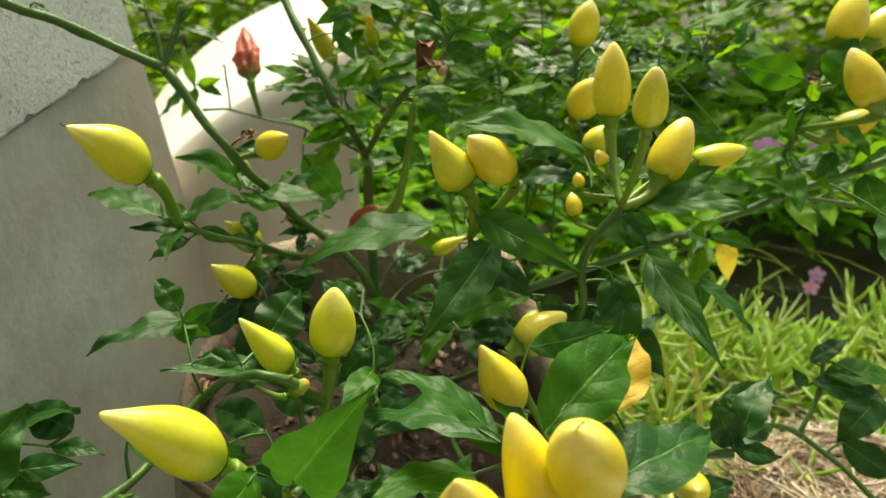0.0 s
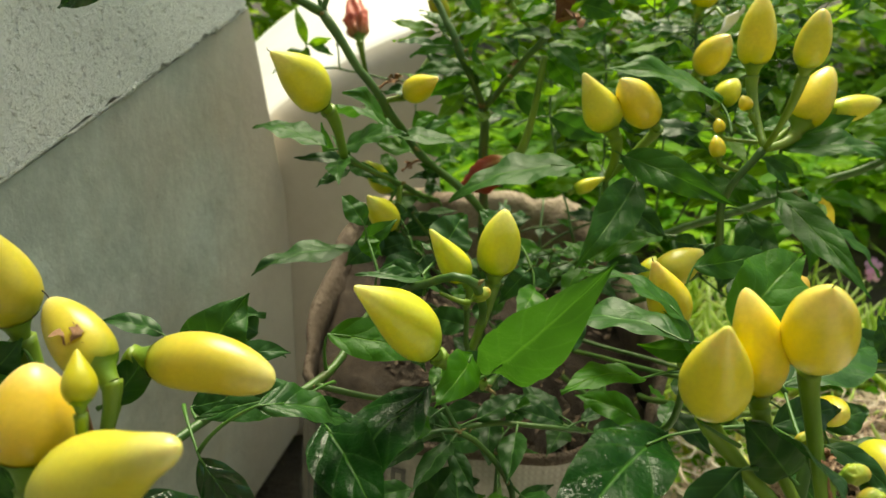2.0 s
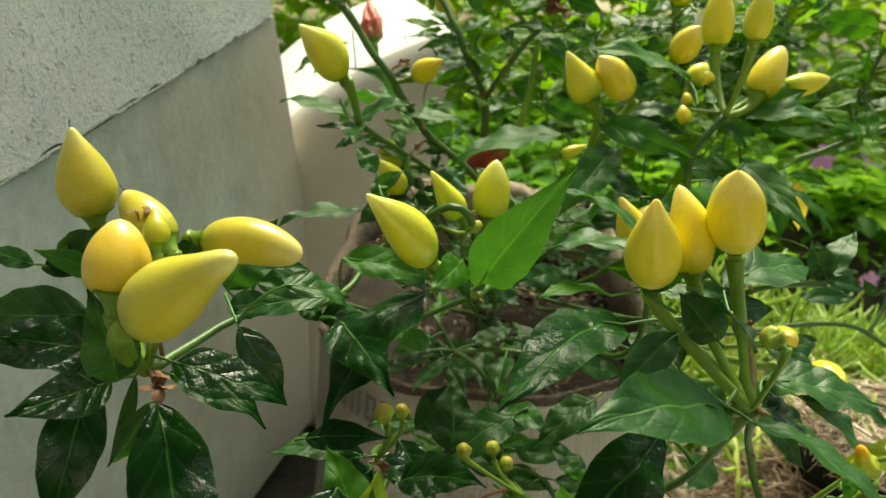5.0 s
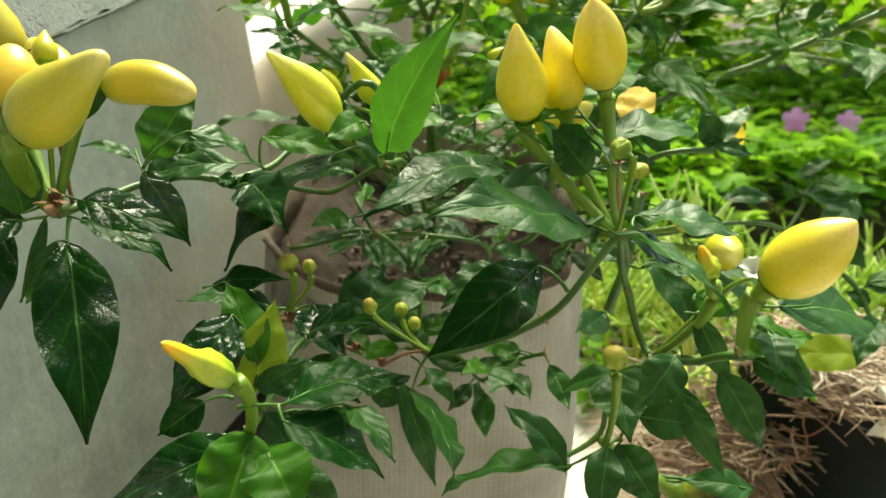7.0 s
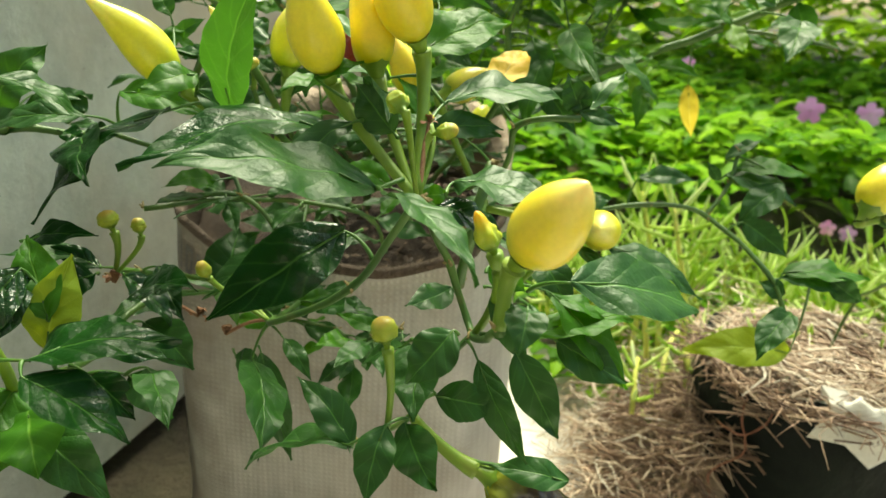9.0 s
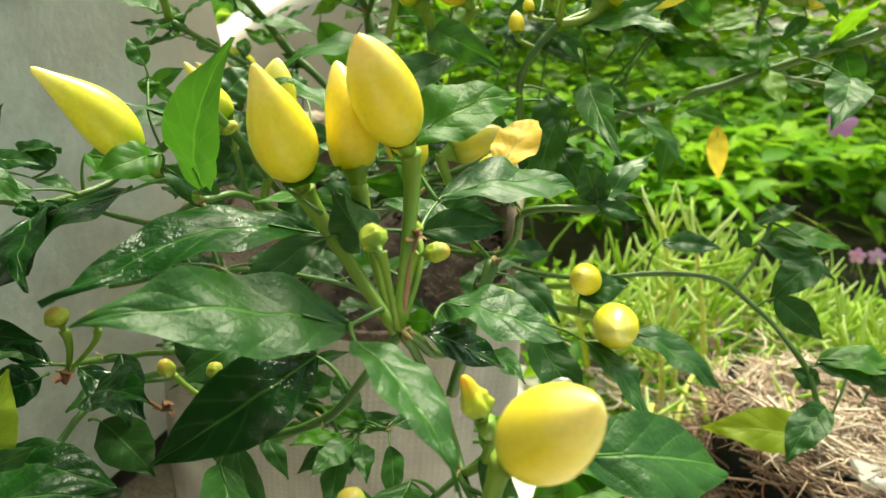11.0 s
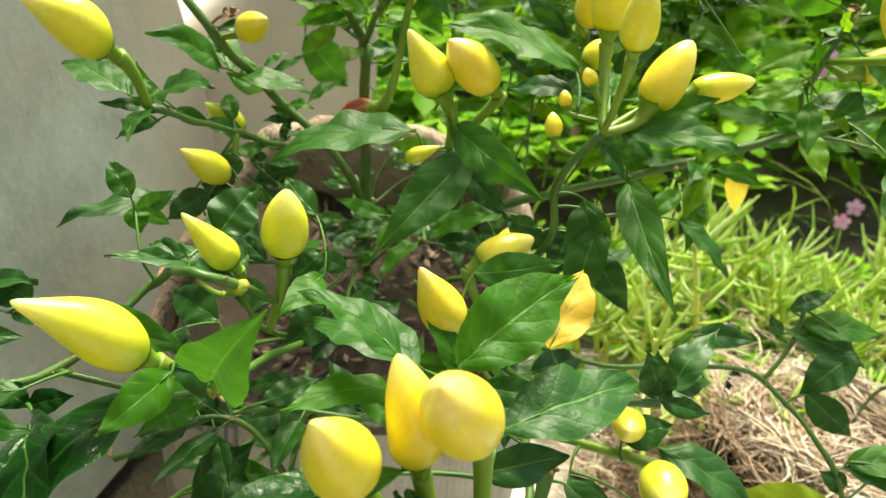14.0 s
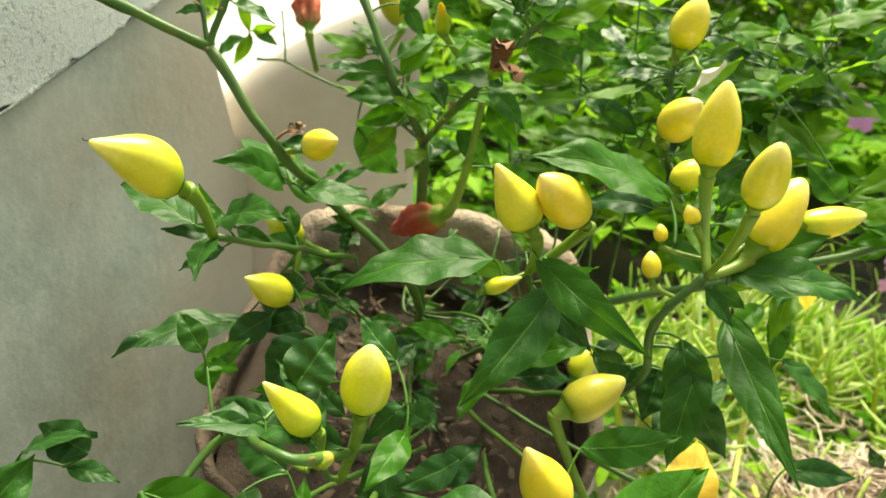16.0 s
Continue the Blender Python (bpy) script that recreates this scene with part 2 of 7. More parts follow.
def tube(path, radii, sides=8, verts=None, faces=None):
    """A round tube along path; returns verts and faces, added to those given."""
    verts = [] if verts is None else verts
    faces = [] if faces is None else faces
    start = len(verts)
    up = Vector((0.31, 0.2, 0.93))
    n = len(path)
    for i, q in enumerate(path):
        d = (path[min(i + 1, n - 1)] - path[max(i - 1, 0)]).normalized()
        s = d.cross(up)
        s = s.normalized() if s.length > 1e-4 else Vector((1, 0, 0))
        w = d.cross(s).normalized()
        r = radii[i] if isinstance(radii, (list, tuple)) else radii
        for k in range(sides):
            a = 2 * math.pi * k / sides
            verts.append(q + (s * math.cos(a) + w * math.sin(a)) * r)
    for i in range(n - 1):
        for k in range(sides):
            k2 = (k + 1) % sides
            faces.append((start + i * sides + k, start + i * sides + k2, start + (i + 1) * sides + k2, start + (i + 1) * sides + k))
    faces.append(tuple(start + k for k in reversed(range(sides))))
    faces.append(tuple(start + (n - 1) * sides + k for k in range(sides)))
    return verts, faces


rng = random.Random(7)

# ---------------------------------------------------------------- setting
M_GROUND = grain_mat("garden_soil", (0.022, 0.017, 0.011), (0.075, 0.058, 0.036), 9, 0.95, 0.8, 0.01, stain=(0.04, 0.055, 0.015))
M_SLAB = grain_mat("pale_concrete", (0.42, 0.40, 0.36), (0.64, 0.61, 0.56), 6, 0.85, 0.4, 0.002, stain=(0.24, 0.20, 0.16))
M_PLASTER = grain_mat("grey_plaster", (0.33, 0.385, 0.35), (0.60, 0.66, 0.61), 9, 0.7, 0.45, 0.0016, fine=75, stain=(0.46, 0.395, 0.33))
M_ROUGH = grain_mat("rough_concrete", (0.74, 0.76, 0.745), (0.92, 0.93, 0.91), 14, 0.95, 0.9, 0.0034, fine=430)
pn = M_PLASTER.node_tree
pb = pn.nodes["Principled BSDF"]
old = pb.inputs["Base Color"].links[0].from_socket
po = coords(pn)
cloud = math_node(pn, "MULTIPLY", math_node(pn, "SUBTRACT", noise_tex(pn, po, 17, 6, 0.72), 0.43, True), 3.0, True)
speck = math_node(pn, "MULTIPLY", math_node(pn, "SUBTRACT", noise_tex(pn, po, 210, 2, 0.5), 0.70, True), 12.0, True)
c1 = mix(pn, math_node(pn, "MULTIPLY", cloud, 0.7), old, (0.24, 0.255, 0.23))
drip = pn.nodes.new("ShaderNodeMapping")
drip.inputs["Scale"].default_value = (1.0, 24.0, 2.2)
pn.links.new(po, drip.inputs["Vector"])
run = math_node(pn, "MULTIPLY", math_node(pn, "SUBTRACT", noise_tex(pn, drip.outputs["Vector"], 3.0, 5, 0.65), 0.52, True), 3.5, True)
c1 = mix(pn, math_node(pn, "MULTIPLY", run, 0.35), c1, (0.36, 0.31, 0.25))
# a warm rain stain spreading from the wall's free end
psep = pn.nodes.new("ShaderNodeSeparateXYZ")
pn.links.new(po, psep.inputs[0])
edge_stain = math_node(pn, "ADD", math_node(pn, "MULTIPLY", math_node(pn, "SUBTRACT", psep.outputs["Y"], 0.36), 5.5), math_node(pn, "MULTIPLY", math_node(pn, "SUBTRACT", noise_tex(pn, po, 7, 5, 0.65), 0.5), 2.2), True)
c1 = mix(pn, math_node(pn, "MULTIPLY", edge_stain, 0.7), c1, (0.46, 0.375, 0.30))
pn.links.new(mix(pn, math_node(pn, "MULTIPLY", speck, 0.5), c1, (0.22, 0.20, 0.17)), pb.inputs["Base Color"])
# ledge front: warm cement, its colour darkened for the shade of the foliage
M_FACE = grain_mat("warm_shaded_cement", (0.56, 0.50, 0.43), (0.74, 0.69, 0.62), 6, 0.85, 0.25, 0.0015, fine=80, stain=(0.42, 0.36, 0.29))
M_WHITE = grain_mat("white_limewash", (0.74, 0.72, 0.68), (0.84, 0.82, 0.79), 5, 0.75, 0.2, 0.001, stain=(0.62, 0.58, 0.52))


def grid_mesh(name, nx, ny, fn, material, parent=None):
    verts = [fn(i / nx, j / ny) for j in range(ny + 1) for i in range(nx + 1)]
    faces = [(j * (nx + 1) + i, j * (nx + 1) + i + 1, (j + 1) * (nx + 1) + i + 1, (j + 1) * (nx + 1) + i) for j in range(ny) for i in range(nx)]
    return mesh_object(name, verts, faces, material, parent)


def ground_fn(u, v):
    x, y = (u - 0.5), (v - 0.5)
    x, y = math.copysign(abs(2 * x) ** 3.2 * 300, x), math.copysign(abs(2 * y) ** 3.2 * 300, y) + 0.6
    h = -0.06 + 0.02 * noise.noise((x * 3, y * 3, 0)) if abs(x) < 20 and abs(y) < 20 else -0.06
    return (x, y, h)


ground = grid_mesh("ground", 120, 120, ground_fn, M_GROUND)
tagged(ground, "dark garden soil with faint patches of moss", "ground", kind="structure")


def slab_box(name, x0, x1, y0, y1, z0, z1, material, cuts=24, rough=0.0015, bevel=0.004):
    bm = bmesh.new()
    bmesh.ops.create_cube(bm, size=1)
    for v in bm.verts:
        v.co = Vector((x0 + (v.co.x + 0.5) * (x1 - x0), y0 + (v.co.y + 0.5) * (y1 - y0), z0 + (v.co.z + 0.5) * (z1 - z0)))
    bmesh.ops.bevel(bm, geom=bm.edges[:], offset=bevel, segments=2, affect="EDGES")
    me = bpy.data.meshes.new(name)
    bm.to_mesh(me)
    bm.free()
    me.materials.append(material)
    return new(name, me)


pavement = slab_box("pavement", -0.05, 0.60, -1.6, 0.66, -0.09, -0.03, M_SLAB)
tagged(pavement, "pale worn concrete slab under the pots", "pavement", kind="structure")

# the wall beside the plant: smooth render below, rough concrete above a slanting joint
WX, WY, WS = -0.236, 0.545, 0.149


def wall_x(y):
    return WX + (y - WY) * WS


def joint_z(y):
    return 0.416 + (y - WY) * 0.275


def wall_prism(name, y0, y1, zlo, zhi, thick, material, out=0.0, nz=10, ny=60, wob=0.0007):
    """Wall face toward the plant as a fine grid, closed behind."""
    verts, faces = [], []
    for j in range(nz + 1):
        for i in range(ny + 1):
            y = y0 + (y1 - y0) * i / ny
            z = zlo(y) + (zhi(y) - zlo(y)) * j / nz
            verts.append((wall_x(y) + out + wob * noise.noise((y * 9, z * 9, 3)), y, z))
    w = ny + 1
    for j in range(nz):
        for i in range(ny):
            faces.append((j * w + i, j * w + i + 1, (j + 1) * w + i + 1, (j + 1) * w + i))
    n = len(verts)
    rim = [i for i in range(w)] + [j * w + ny for j in range(1, nz + 1)] + [nz * w + i for i in range(ny - 1, -1, -1)] + [j * w for j in range(nz - 1, 0, -1)]
    for k in rim:
        x, y, z = verts[k]
        verts.append((x - thick, y, z))
    m = len(rim)
    for k in range(m):
        a, b = rim[k], rim[(k + 1) % m]
        faces.append((b, a, n + k, n + (k + 1) % m))
    faces.append(tuple(n + k for k in range(m)))
    ob = mesh_object(name, verts, faces, material, smooth=False)
    return ob


wall = wall_prism("wall_left", -1.6, WY, lambda y: -0.035, joint_z, 0.14, M_PLASTER)
for v in wall.data.vertices:
    # the free end leans outward below the joint
    near = max(0.0, min(1.0, (v.co.y - 0.15) / 0.395))
    out = 0.285 * max(0.0, min(0.19, 0.418 - v.co.z)) * near
    v.co.y += out
    v.co.x += out * WS
tagged(wall, "smooth grey rendered wall with a warm stain", "wall", kind="structure")
wall_up = wall_prism("wall_upper", -1.6, WY - 0.004, lambda y: joint_z(y) + 0.0006 + 0.0085 * max(0.0, noise.noise((y * 46, 2, 7)) * 0.7 + noise.noise((y * 130, 5, 7)) * 0.5 + 0.02), lambda y: joint_z(y) + 0.75, 0.13, M_ROUGH, 0.001, 24, 420, 0.003)
for v in wall_up.data.vertices:
    v.co.y -= max(0.0, (v.co.z - joint_z(v.co.y)) * 0.30) * max(0.0, (v.co.y + 1.6) / 2.15)
tagged(wall_up, "rough unrendered concrete above the joint", "wall", kind="structure")


def joint_bead():
    verts, faces = [], []
    path, radii = [], []
    for i in range(520):
        y = -0.35 + (WY - 0.005 + 0.35) * i / 519
        z = joint_z(y) + 0.0020 * noise.noise((y * 34, 1, 4)) + 0.0007 * noise.noise((y * 120, 4, 1))
        path.append(Vector((wall_x(y) + 0.0006, y, z)))
        radii.append(0.0008 + 0.0014 * abs(noise.noise((y * 150, 2, 2))) + 0.0055 * max(0, noise.noise((y * 48, 7, 2)) * 0.7 + noise.noise((y * 130, 1, 8)) * 0.35) ** 1.3)
    tube(path, radii, 7, verts, faces)
    return mesh_object("trim", verts, faces, M_MORTAR)


M_MORTAR = grain_mat("weathered_mortar", (0.36, 0.38, 0.35), (0.62, 0.64, 0.60), 60, 0.95, 1.0, 0.003, fine=420, stain=(0.20, 0.20, 0.17))
tagged(joint_bead(), "ragged mortar bead along the wall's joint", "mortar joint", kind="structure")


# plain unseen wall, added to close the place behind the camera and block sky light
M_UNSEEN = grain_mat("dull_unseen_wall", (0.13, 0.12, 0.10), (0.20, 0.18, 0.15), 4, 0.9, 0.3, 0.002)
unseen_wall = slab_box("wall_house", -3.6, 3.6, -1.85, -1.6, -0.06, 2.6, M_UNSEEN)
tagged(unseen_wall, "plain dull wall, unseen, added to block light", "wall", kind="structure")


# the white structure behind, its near lip rising in a curve
def lip(u):
    x = -0.45 + u * 0.37
    w = (x + 0.45) / 0.46
    z = 0.455 - 0.155 * math.exp(-(x + 0.26) / 0.155) if x > -0.30 else 0.455 - 0.155 * math.exp(0.04 / 0.155) - (-(x + 0.30)) * 0.3
    return Vector((x, 0.585 + 0.10 * w * w, z))


def white_fn(u, v):
    p = lip(u)
    if v < 0.45:
        k = v / 0.45
        return (p.x, p.y - 0.012 * math.sin(k * 1.2), -0.05 + (p.z + 0.05) * k)
    k = (v - 0.45) / 0.55
    s = min(1.0, k * 6)
    return (p.x - 0.10 * k, p.y + 0.012 * s + 0.32 * k, p.z + 0.006 * math.sin(s * 1.57) + 0.045 * k)


white = grid_mesh("white_ledge", 50, 40, white_fn, [M_WHITE, M_FACE])
# the front takes the darker shaded colour, the top the limewash
for poly in white.data.polygons:
    poly.material_index = 1 if poly.index < 50 * 18 else 0
sol = white.modifiers.new("thick", "SOLIDIFY")
sol.thickness, sol.offset = 0.03, -1
tagged(white, "white limewashed curved ledge in bright light", "ledge", kind="structure")


# ---------------------------------------------------------------- the sack
def sack_mat():
    m, nt, b = mat("woven_sack", 0.6)
    o = coords(nt)
    wv = []
    for axis in ("X", "Z"):
        w = node(nt, "ShaderNodeTexWave", Scale=95.0, Distortion=0.6, Detail=1.0)
        w.bands_direction = axis
        nt.links.new(o, w.inputs["Vector"])
        wv.append(w.outputs["Fac"])
    weave = math_node(nt, "MULTIPLY", wv[0], wv[1])
    dirt = noise_tex(nt, o, 14, 5)
    col = ramp(nt, dirt, [(0.3, (0.30, 0.265, 0.23)), (0.62, (0.52, 0.485, 0.44))])
    streak = nt.nodes.new("ShaderNodeMapping")
    streak.inputs["Scale"].default_value = (14.0, 14.0, 1.2)
    nt.links.new(o, streak.inputs["Vector"])
    col = mix(nt, math_node(nt, "MULTIPLY", weave, 0.22), col, (0.58, 0.54, 0.48))
    col = mix(nt, math_node(nt, "MULTIPLY", math_node(nt, "SUBTRACT", noise_tex(nt, streak.outputs["Vector"], 12.0, 5, 0.7), 0.45, True), 1.6, True), col, (0.30, 0.26, 0.22))
    soiled = math_node(nt, "MULTIPLY", math_node(nt, "SUBTRACT", noise_tex(nt, o, 9, 5, 0.65), 0.50, True), 4.0, True)
    sp = nt.nodes.new("ShaderNodeSeparateXYZ")
    nt.links.new(o, sp.inputs[0])
    # the side that leans to the wall turns dark brown with a ragged edge
    wall_side = math_node(nt, "ADD", math_node(nt, "MULTIPLY", math_node(nt, "SUBTRACT", -0.055, sp.outputs["X"]), 30.0), math_node(nt, "MULTIPLY", math_node(nt, "SUBTRACT", noise_tex(nt, o, 22, 4), 0.5), 2.5), True)
    col = mix(nt, math_node(nt, "MULTIPLY", soiled, 0.55), col, (0.30, 0.22, 0.155))
    col = mix(nt, math_node(nt, "MULTIPLY", wall_side, 0.7), col, (0.13, 0.088, 0.06))
    nt.links.new(col, b.inputs["Base Color"])
    bump(nt, b, weave, 0.4, 0.0008)
    return m


M_SACK = sack_mat()
M_FOLD = grain_mat("soiled_sack_fold", (0.30, 0.22, 0.16), (0.60, 0.48, 0.37), 30, 0.8, 0.9, 0.005, fine=160, stain=(0.16, 0.10, 0.065))
M_SOIL = grain_mat("potting_soil", (0.018, 0.012, 0.008), (0.10, 0.066, 0.045), 60, 0.95, 0.9, 0.005)
M_INK = grain_mat("faded_black_ink", (0.07, 0.065, 0.06), (0.22, 0.20, 0.18), 80, 0.7)
fn = M_FOLD.node_tree
fb = fn.nodes["Principled BSDF"]
clean = fb.inputs["Base Color"].links[0].from_socket
fsep = fn.nodes.new("ShaderNodeSeparateXYZ")
fo = coords(fn)
fn.links.new(fo, fsep.inputs[0])
# brown on the near and wall-side folds and lower down; the back keeps its beige
fold_brown = math_node(fn, "SUBTRACT", 0.055, math_node(fn, "ADD", fsep.outputs["Y"], math_node(fn, "MULTIPLY", fsep.outputs["X"], 0.6)))
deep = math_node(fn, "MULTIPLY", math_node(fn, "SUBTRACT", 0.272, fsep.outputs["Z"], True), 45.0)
fold_brown = math_node(fn, "ADD", math_node(fn, "ADD", math_node(fn, "MULTIPLY", fold_brown, 22.0), deep), math_node(fn, "MULTIPLY", math_node(fn, "SUBTRACT", noise_tex(fn, fo, 40, 5, 0.7), 0.5), 3.0), True)
fn.links.new(mix(fn, fold_brown, clean, (0.10, 0.066, 0.046)), fb.inputs["Base Color"])
SX, SY, RX, RY = -0.036, 0.366, 0.109, 0.118
FLOOR = -0.03


def sack_ring(a, k):
    """Point of the sack's side: angle a, height share k."""
    c, s = math.cos(a), math.sin(a)
    e = 0.62
    fold = 1 + 0.045 * noise.noise((math.cos(a) * 2.2, math.sin(a) * 2.2, k * 1.3)) + 0.012 * math.sin(a * 9 + k * 3) + 0.016 * noise.noise((math.cos(a) * 7, math.sin(a) * 7, k * 2.5)) + 0.008 * noise.noise((math.cos(a) * 11, math.sin(a) * 11, k * 9))
    r = (1.04 - 0.06 * k + 0.03 * math.sin(k * 3.1)) * fold
    rim = 0.245 + 0.027 * s + 0.012 * noise.noise((c * 2, s * 2, 5))
    return Vector((SX + RX * math.copysign(abs(c) ** e, c) * r, SY + RY * math.copysign(abs(s) ** e, s) * r, FLOOR + (rim - FLOOR) * k))


def sack():
    root = empty("planting_sack", (SX, SY, FLOOR))
    tagged(root, "cut-open white woven plastic sack with faded print, full of soil", "sack")
    na, nk = 96, 26
    verts, faces = [], []
    for j in range(nk + 1):
        for i in range(na):
            verts.append(sack_ring(2 * math.pi * i / na, j / nk) - Vector((SX, SY, FLOOR)))
    # the cloth is turned inward over the rim in a slack crumpled fold
    turn = ((1.035, 0.006), (1.02, 0.013), (0.97, 0.016), (0.92, 0.010), (0.885, -0.002), (0.875, -0.014), (0.90, -0.022), (0.93, -0.040), (0.94, -0.070))
    for q, dz in turn:
        for i in range(na):
            a = 2 * math.pi * i / na
            p = sack_ring(a, 1) - Vector((SX, SY, FLOOR))
            back = max(0.0, min(1.0, 0.35 + 0.9 * math.sin(a)))
            c = 0.024 * noise.noise((math.cos(a) * 4, math.sin(a) * 4, dz * 40)) + 0.020 * noise.noise((math.cos(a) * 13, math.sin(a) * 13, dz * 60))
            f = 1 + (q - 1) * (0.35 + 0.65 * back) + c * (0.4 + back)
            verts.append(Vector((p.x * f, p.y * f, p.z + dz * (0.4 + 0.6 * back) + (0.008 * noise.noise((math.cos(a) * 5, math.sin(a) * 5, 3 + dz * 20)) + 0.005 * noise.noise((math.cos(a) * 14, math.sin(a) * 14, dz * 30))) * back)))
    for j in range(nk + len(turn)):
        for i in range(na):
            i2 = (i + 1) % na
            faces.append((j * na + i, j * na + i2, (j + 1) * na + i2, (j + 1) * na + i))
    faces.append(tuple(reversed(range(na))))
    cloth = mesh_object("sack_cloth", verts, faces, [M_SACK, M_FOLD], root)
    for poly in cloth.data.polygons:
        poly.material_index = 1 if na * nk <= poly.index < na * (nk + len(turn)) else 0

    def soil_fn(u, v):
        a, r = 2 * math.pi * u, v * 0.955
        p = sack_ring(a, 1) - Vector((SX, SY, FLOOR))
        x, y = p.x * r, p.y * r
        z = 0.200 - FLOOR + 0.22 * y + 0.012 * noise.noise((x * 22, y * 22, 0)) + 0.006 * noise.noise((x * 70, y * 70, 2)) + 0.008 * (1 - v) + 0.030 * max(0.0, min(1.0, (-x - 0.035) / 0.05)) ** 1.5
        return (x, y, z)

    ob = grid_mesh("soil", 90, 30, soil_fn, M_SOIL, root)
    ob["label"] = "dark reddish potting soil"
    # printed bars and marks that can no longer be read
    r2 = random.Random(3)

    def ink(name, a0, a1, k0, k1, slant=0.0):
        n, mm = 8, 5
        vs = [sack_ring(a0 + (a1 - a0) * i / n + slant * j / mm, k0 + (k1 - k0) * j / mm) - Vector((SX, SY, FLOOR)) for j in range(mm + 1) for i in range(n + 1)]
        vs = [Vector((v.x * 1.006, v.y * 1.006, v.z)) for v in vs]
        fs = [(j * (n + 1) + i, j * (n + 1) + i + 1, (j + 1) * (n + 1) + i + 1, (j + 1) * (n + 1) + i) for j in range(mm) for i in range(n)]
        mesh_object(name, vs, fs, M_INK, root)

    for i in range(6):
        a = -2.36 + i * 0.105
        ink("printed_bar", a, a + 0.022, 0.90, 0.965)
        ink("printed_bar", a + 0.05, a + 0.07, 0.90, 0.965)
        if i % 2:
            ink("printed_bar", a, a + 0.07, 0.953, 0.965)
            ink("printed_bar", a, a + 0.07, 0.90, 0.912)
    for i in range(7):
        k = 0.25 + i * 0.085
        ink("printed_bar", -2.78, -2.70, k, k + 0.045)
        ink("printed_bar", -2.66, -2.60, k + 0.02, k + 0.05)
    ink("printed_stripe", -2.50, -2.46, 0.2, 0.85)
    ink("printed_stripe", -2.92, -2.89, 0.2, 0.85)


sack()


def litter():
    """Dry leaf scraps and crumbs on the soil in the sack."""
    r = random.Random(41)
    verts, faces = [], []
    for _ in range(900):
        a, q = r.uniform(0, 6.3), r.random() ** 0.5 * 0.9
        p = sack_ring(a, 1)
        x, y = (p.x - SX) * q, (p.y - SY) * q
        c = Vector((SX + x, SY + y, 0.207 + 0.22 * y + r.uniform(0.0, 0.008)))
        L = r.uniform(0.001, 0.006)
        d = Vector((r.uniform(-1, 1), r.uniform(-1, 1), r.uniform(-0.4, 0.4))).normalized() * L
        e = Vector((r.uniform(-1, 1), r.uniform(-1, 1), r.uniform(-0.4, 0.4))).normalized() * L * 0.5
        k = len(verts)
        verts += [c - d, c + e, c + d, c - e, c + Vector((0, 0, L * 0.25))]
        faces += [(k, k + 1, k + 4), (k + 1, k + 2, k + 4), (k + 2, k + 3, k + 4), (k + 3, k, k + 4)]
    m, nt, b = mat("leaf_litter", 0.8)
    nt.links.new(ramp(nt, island_random(nt), [(0.0, (0.03, 0.018, 0.010)), (0.8, (0.10, 0.06, 0.036)), (1.0, (0.22, 0.15, 0.10))]), b.inputs["Base Color"])
    ob = mesh_object("leaf_litter", verts, faces, m)
    tagged(ob, "dry leaf scraps scattered on the soil", "litter", kind="stuff")


litter()


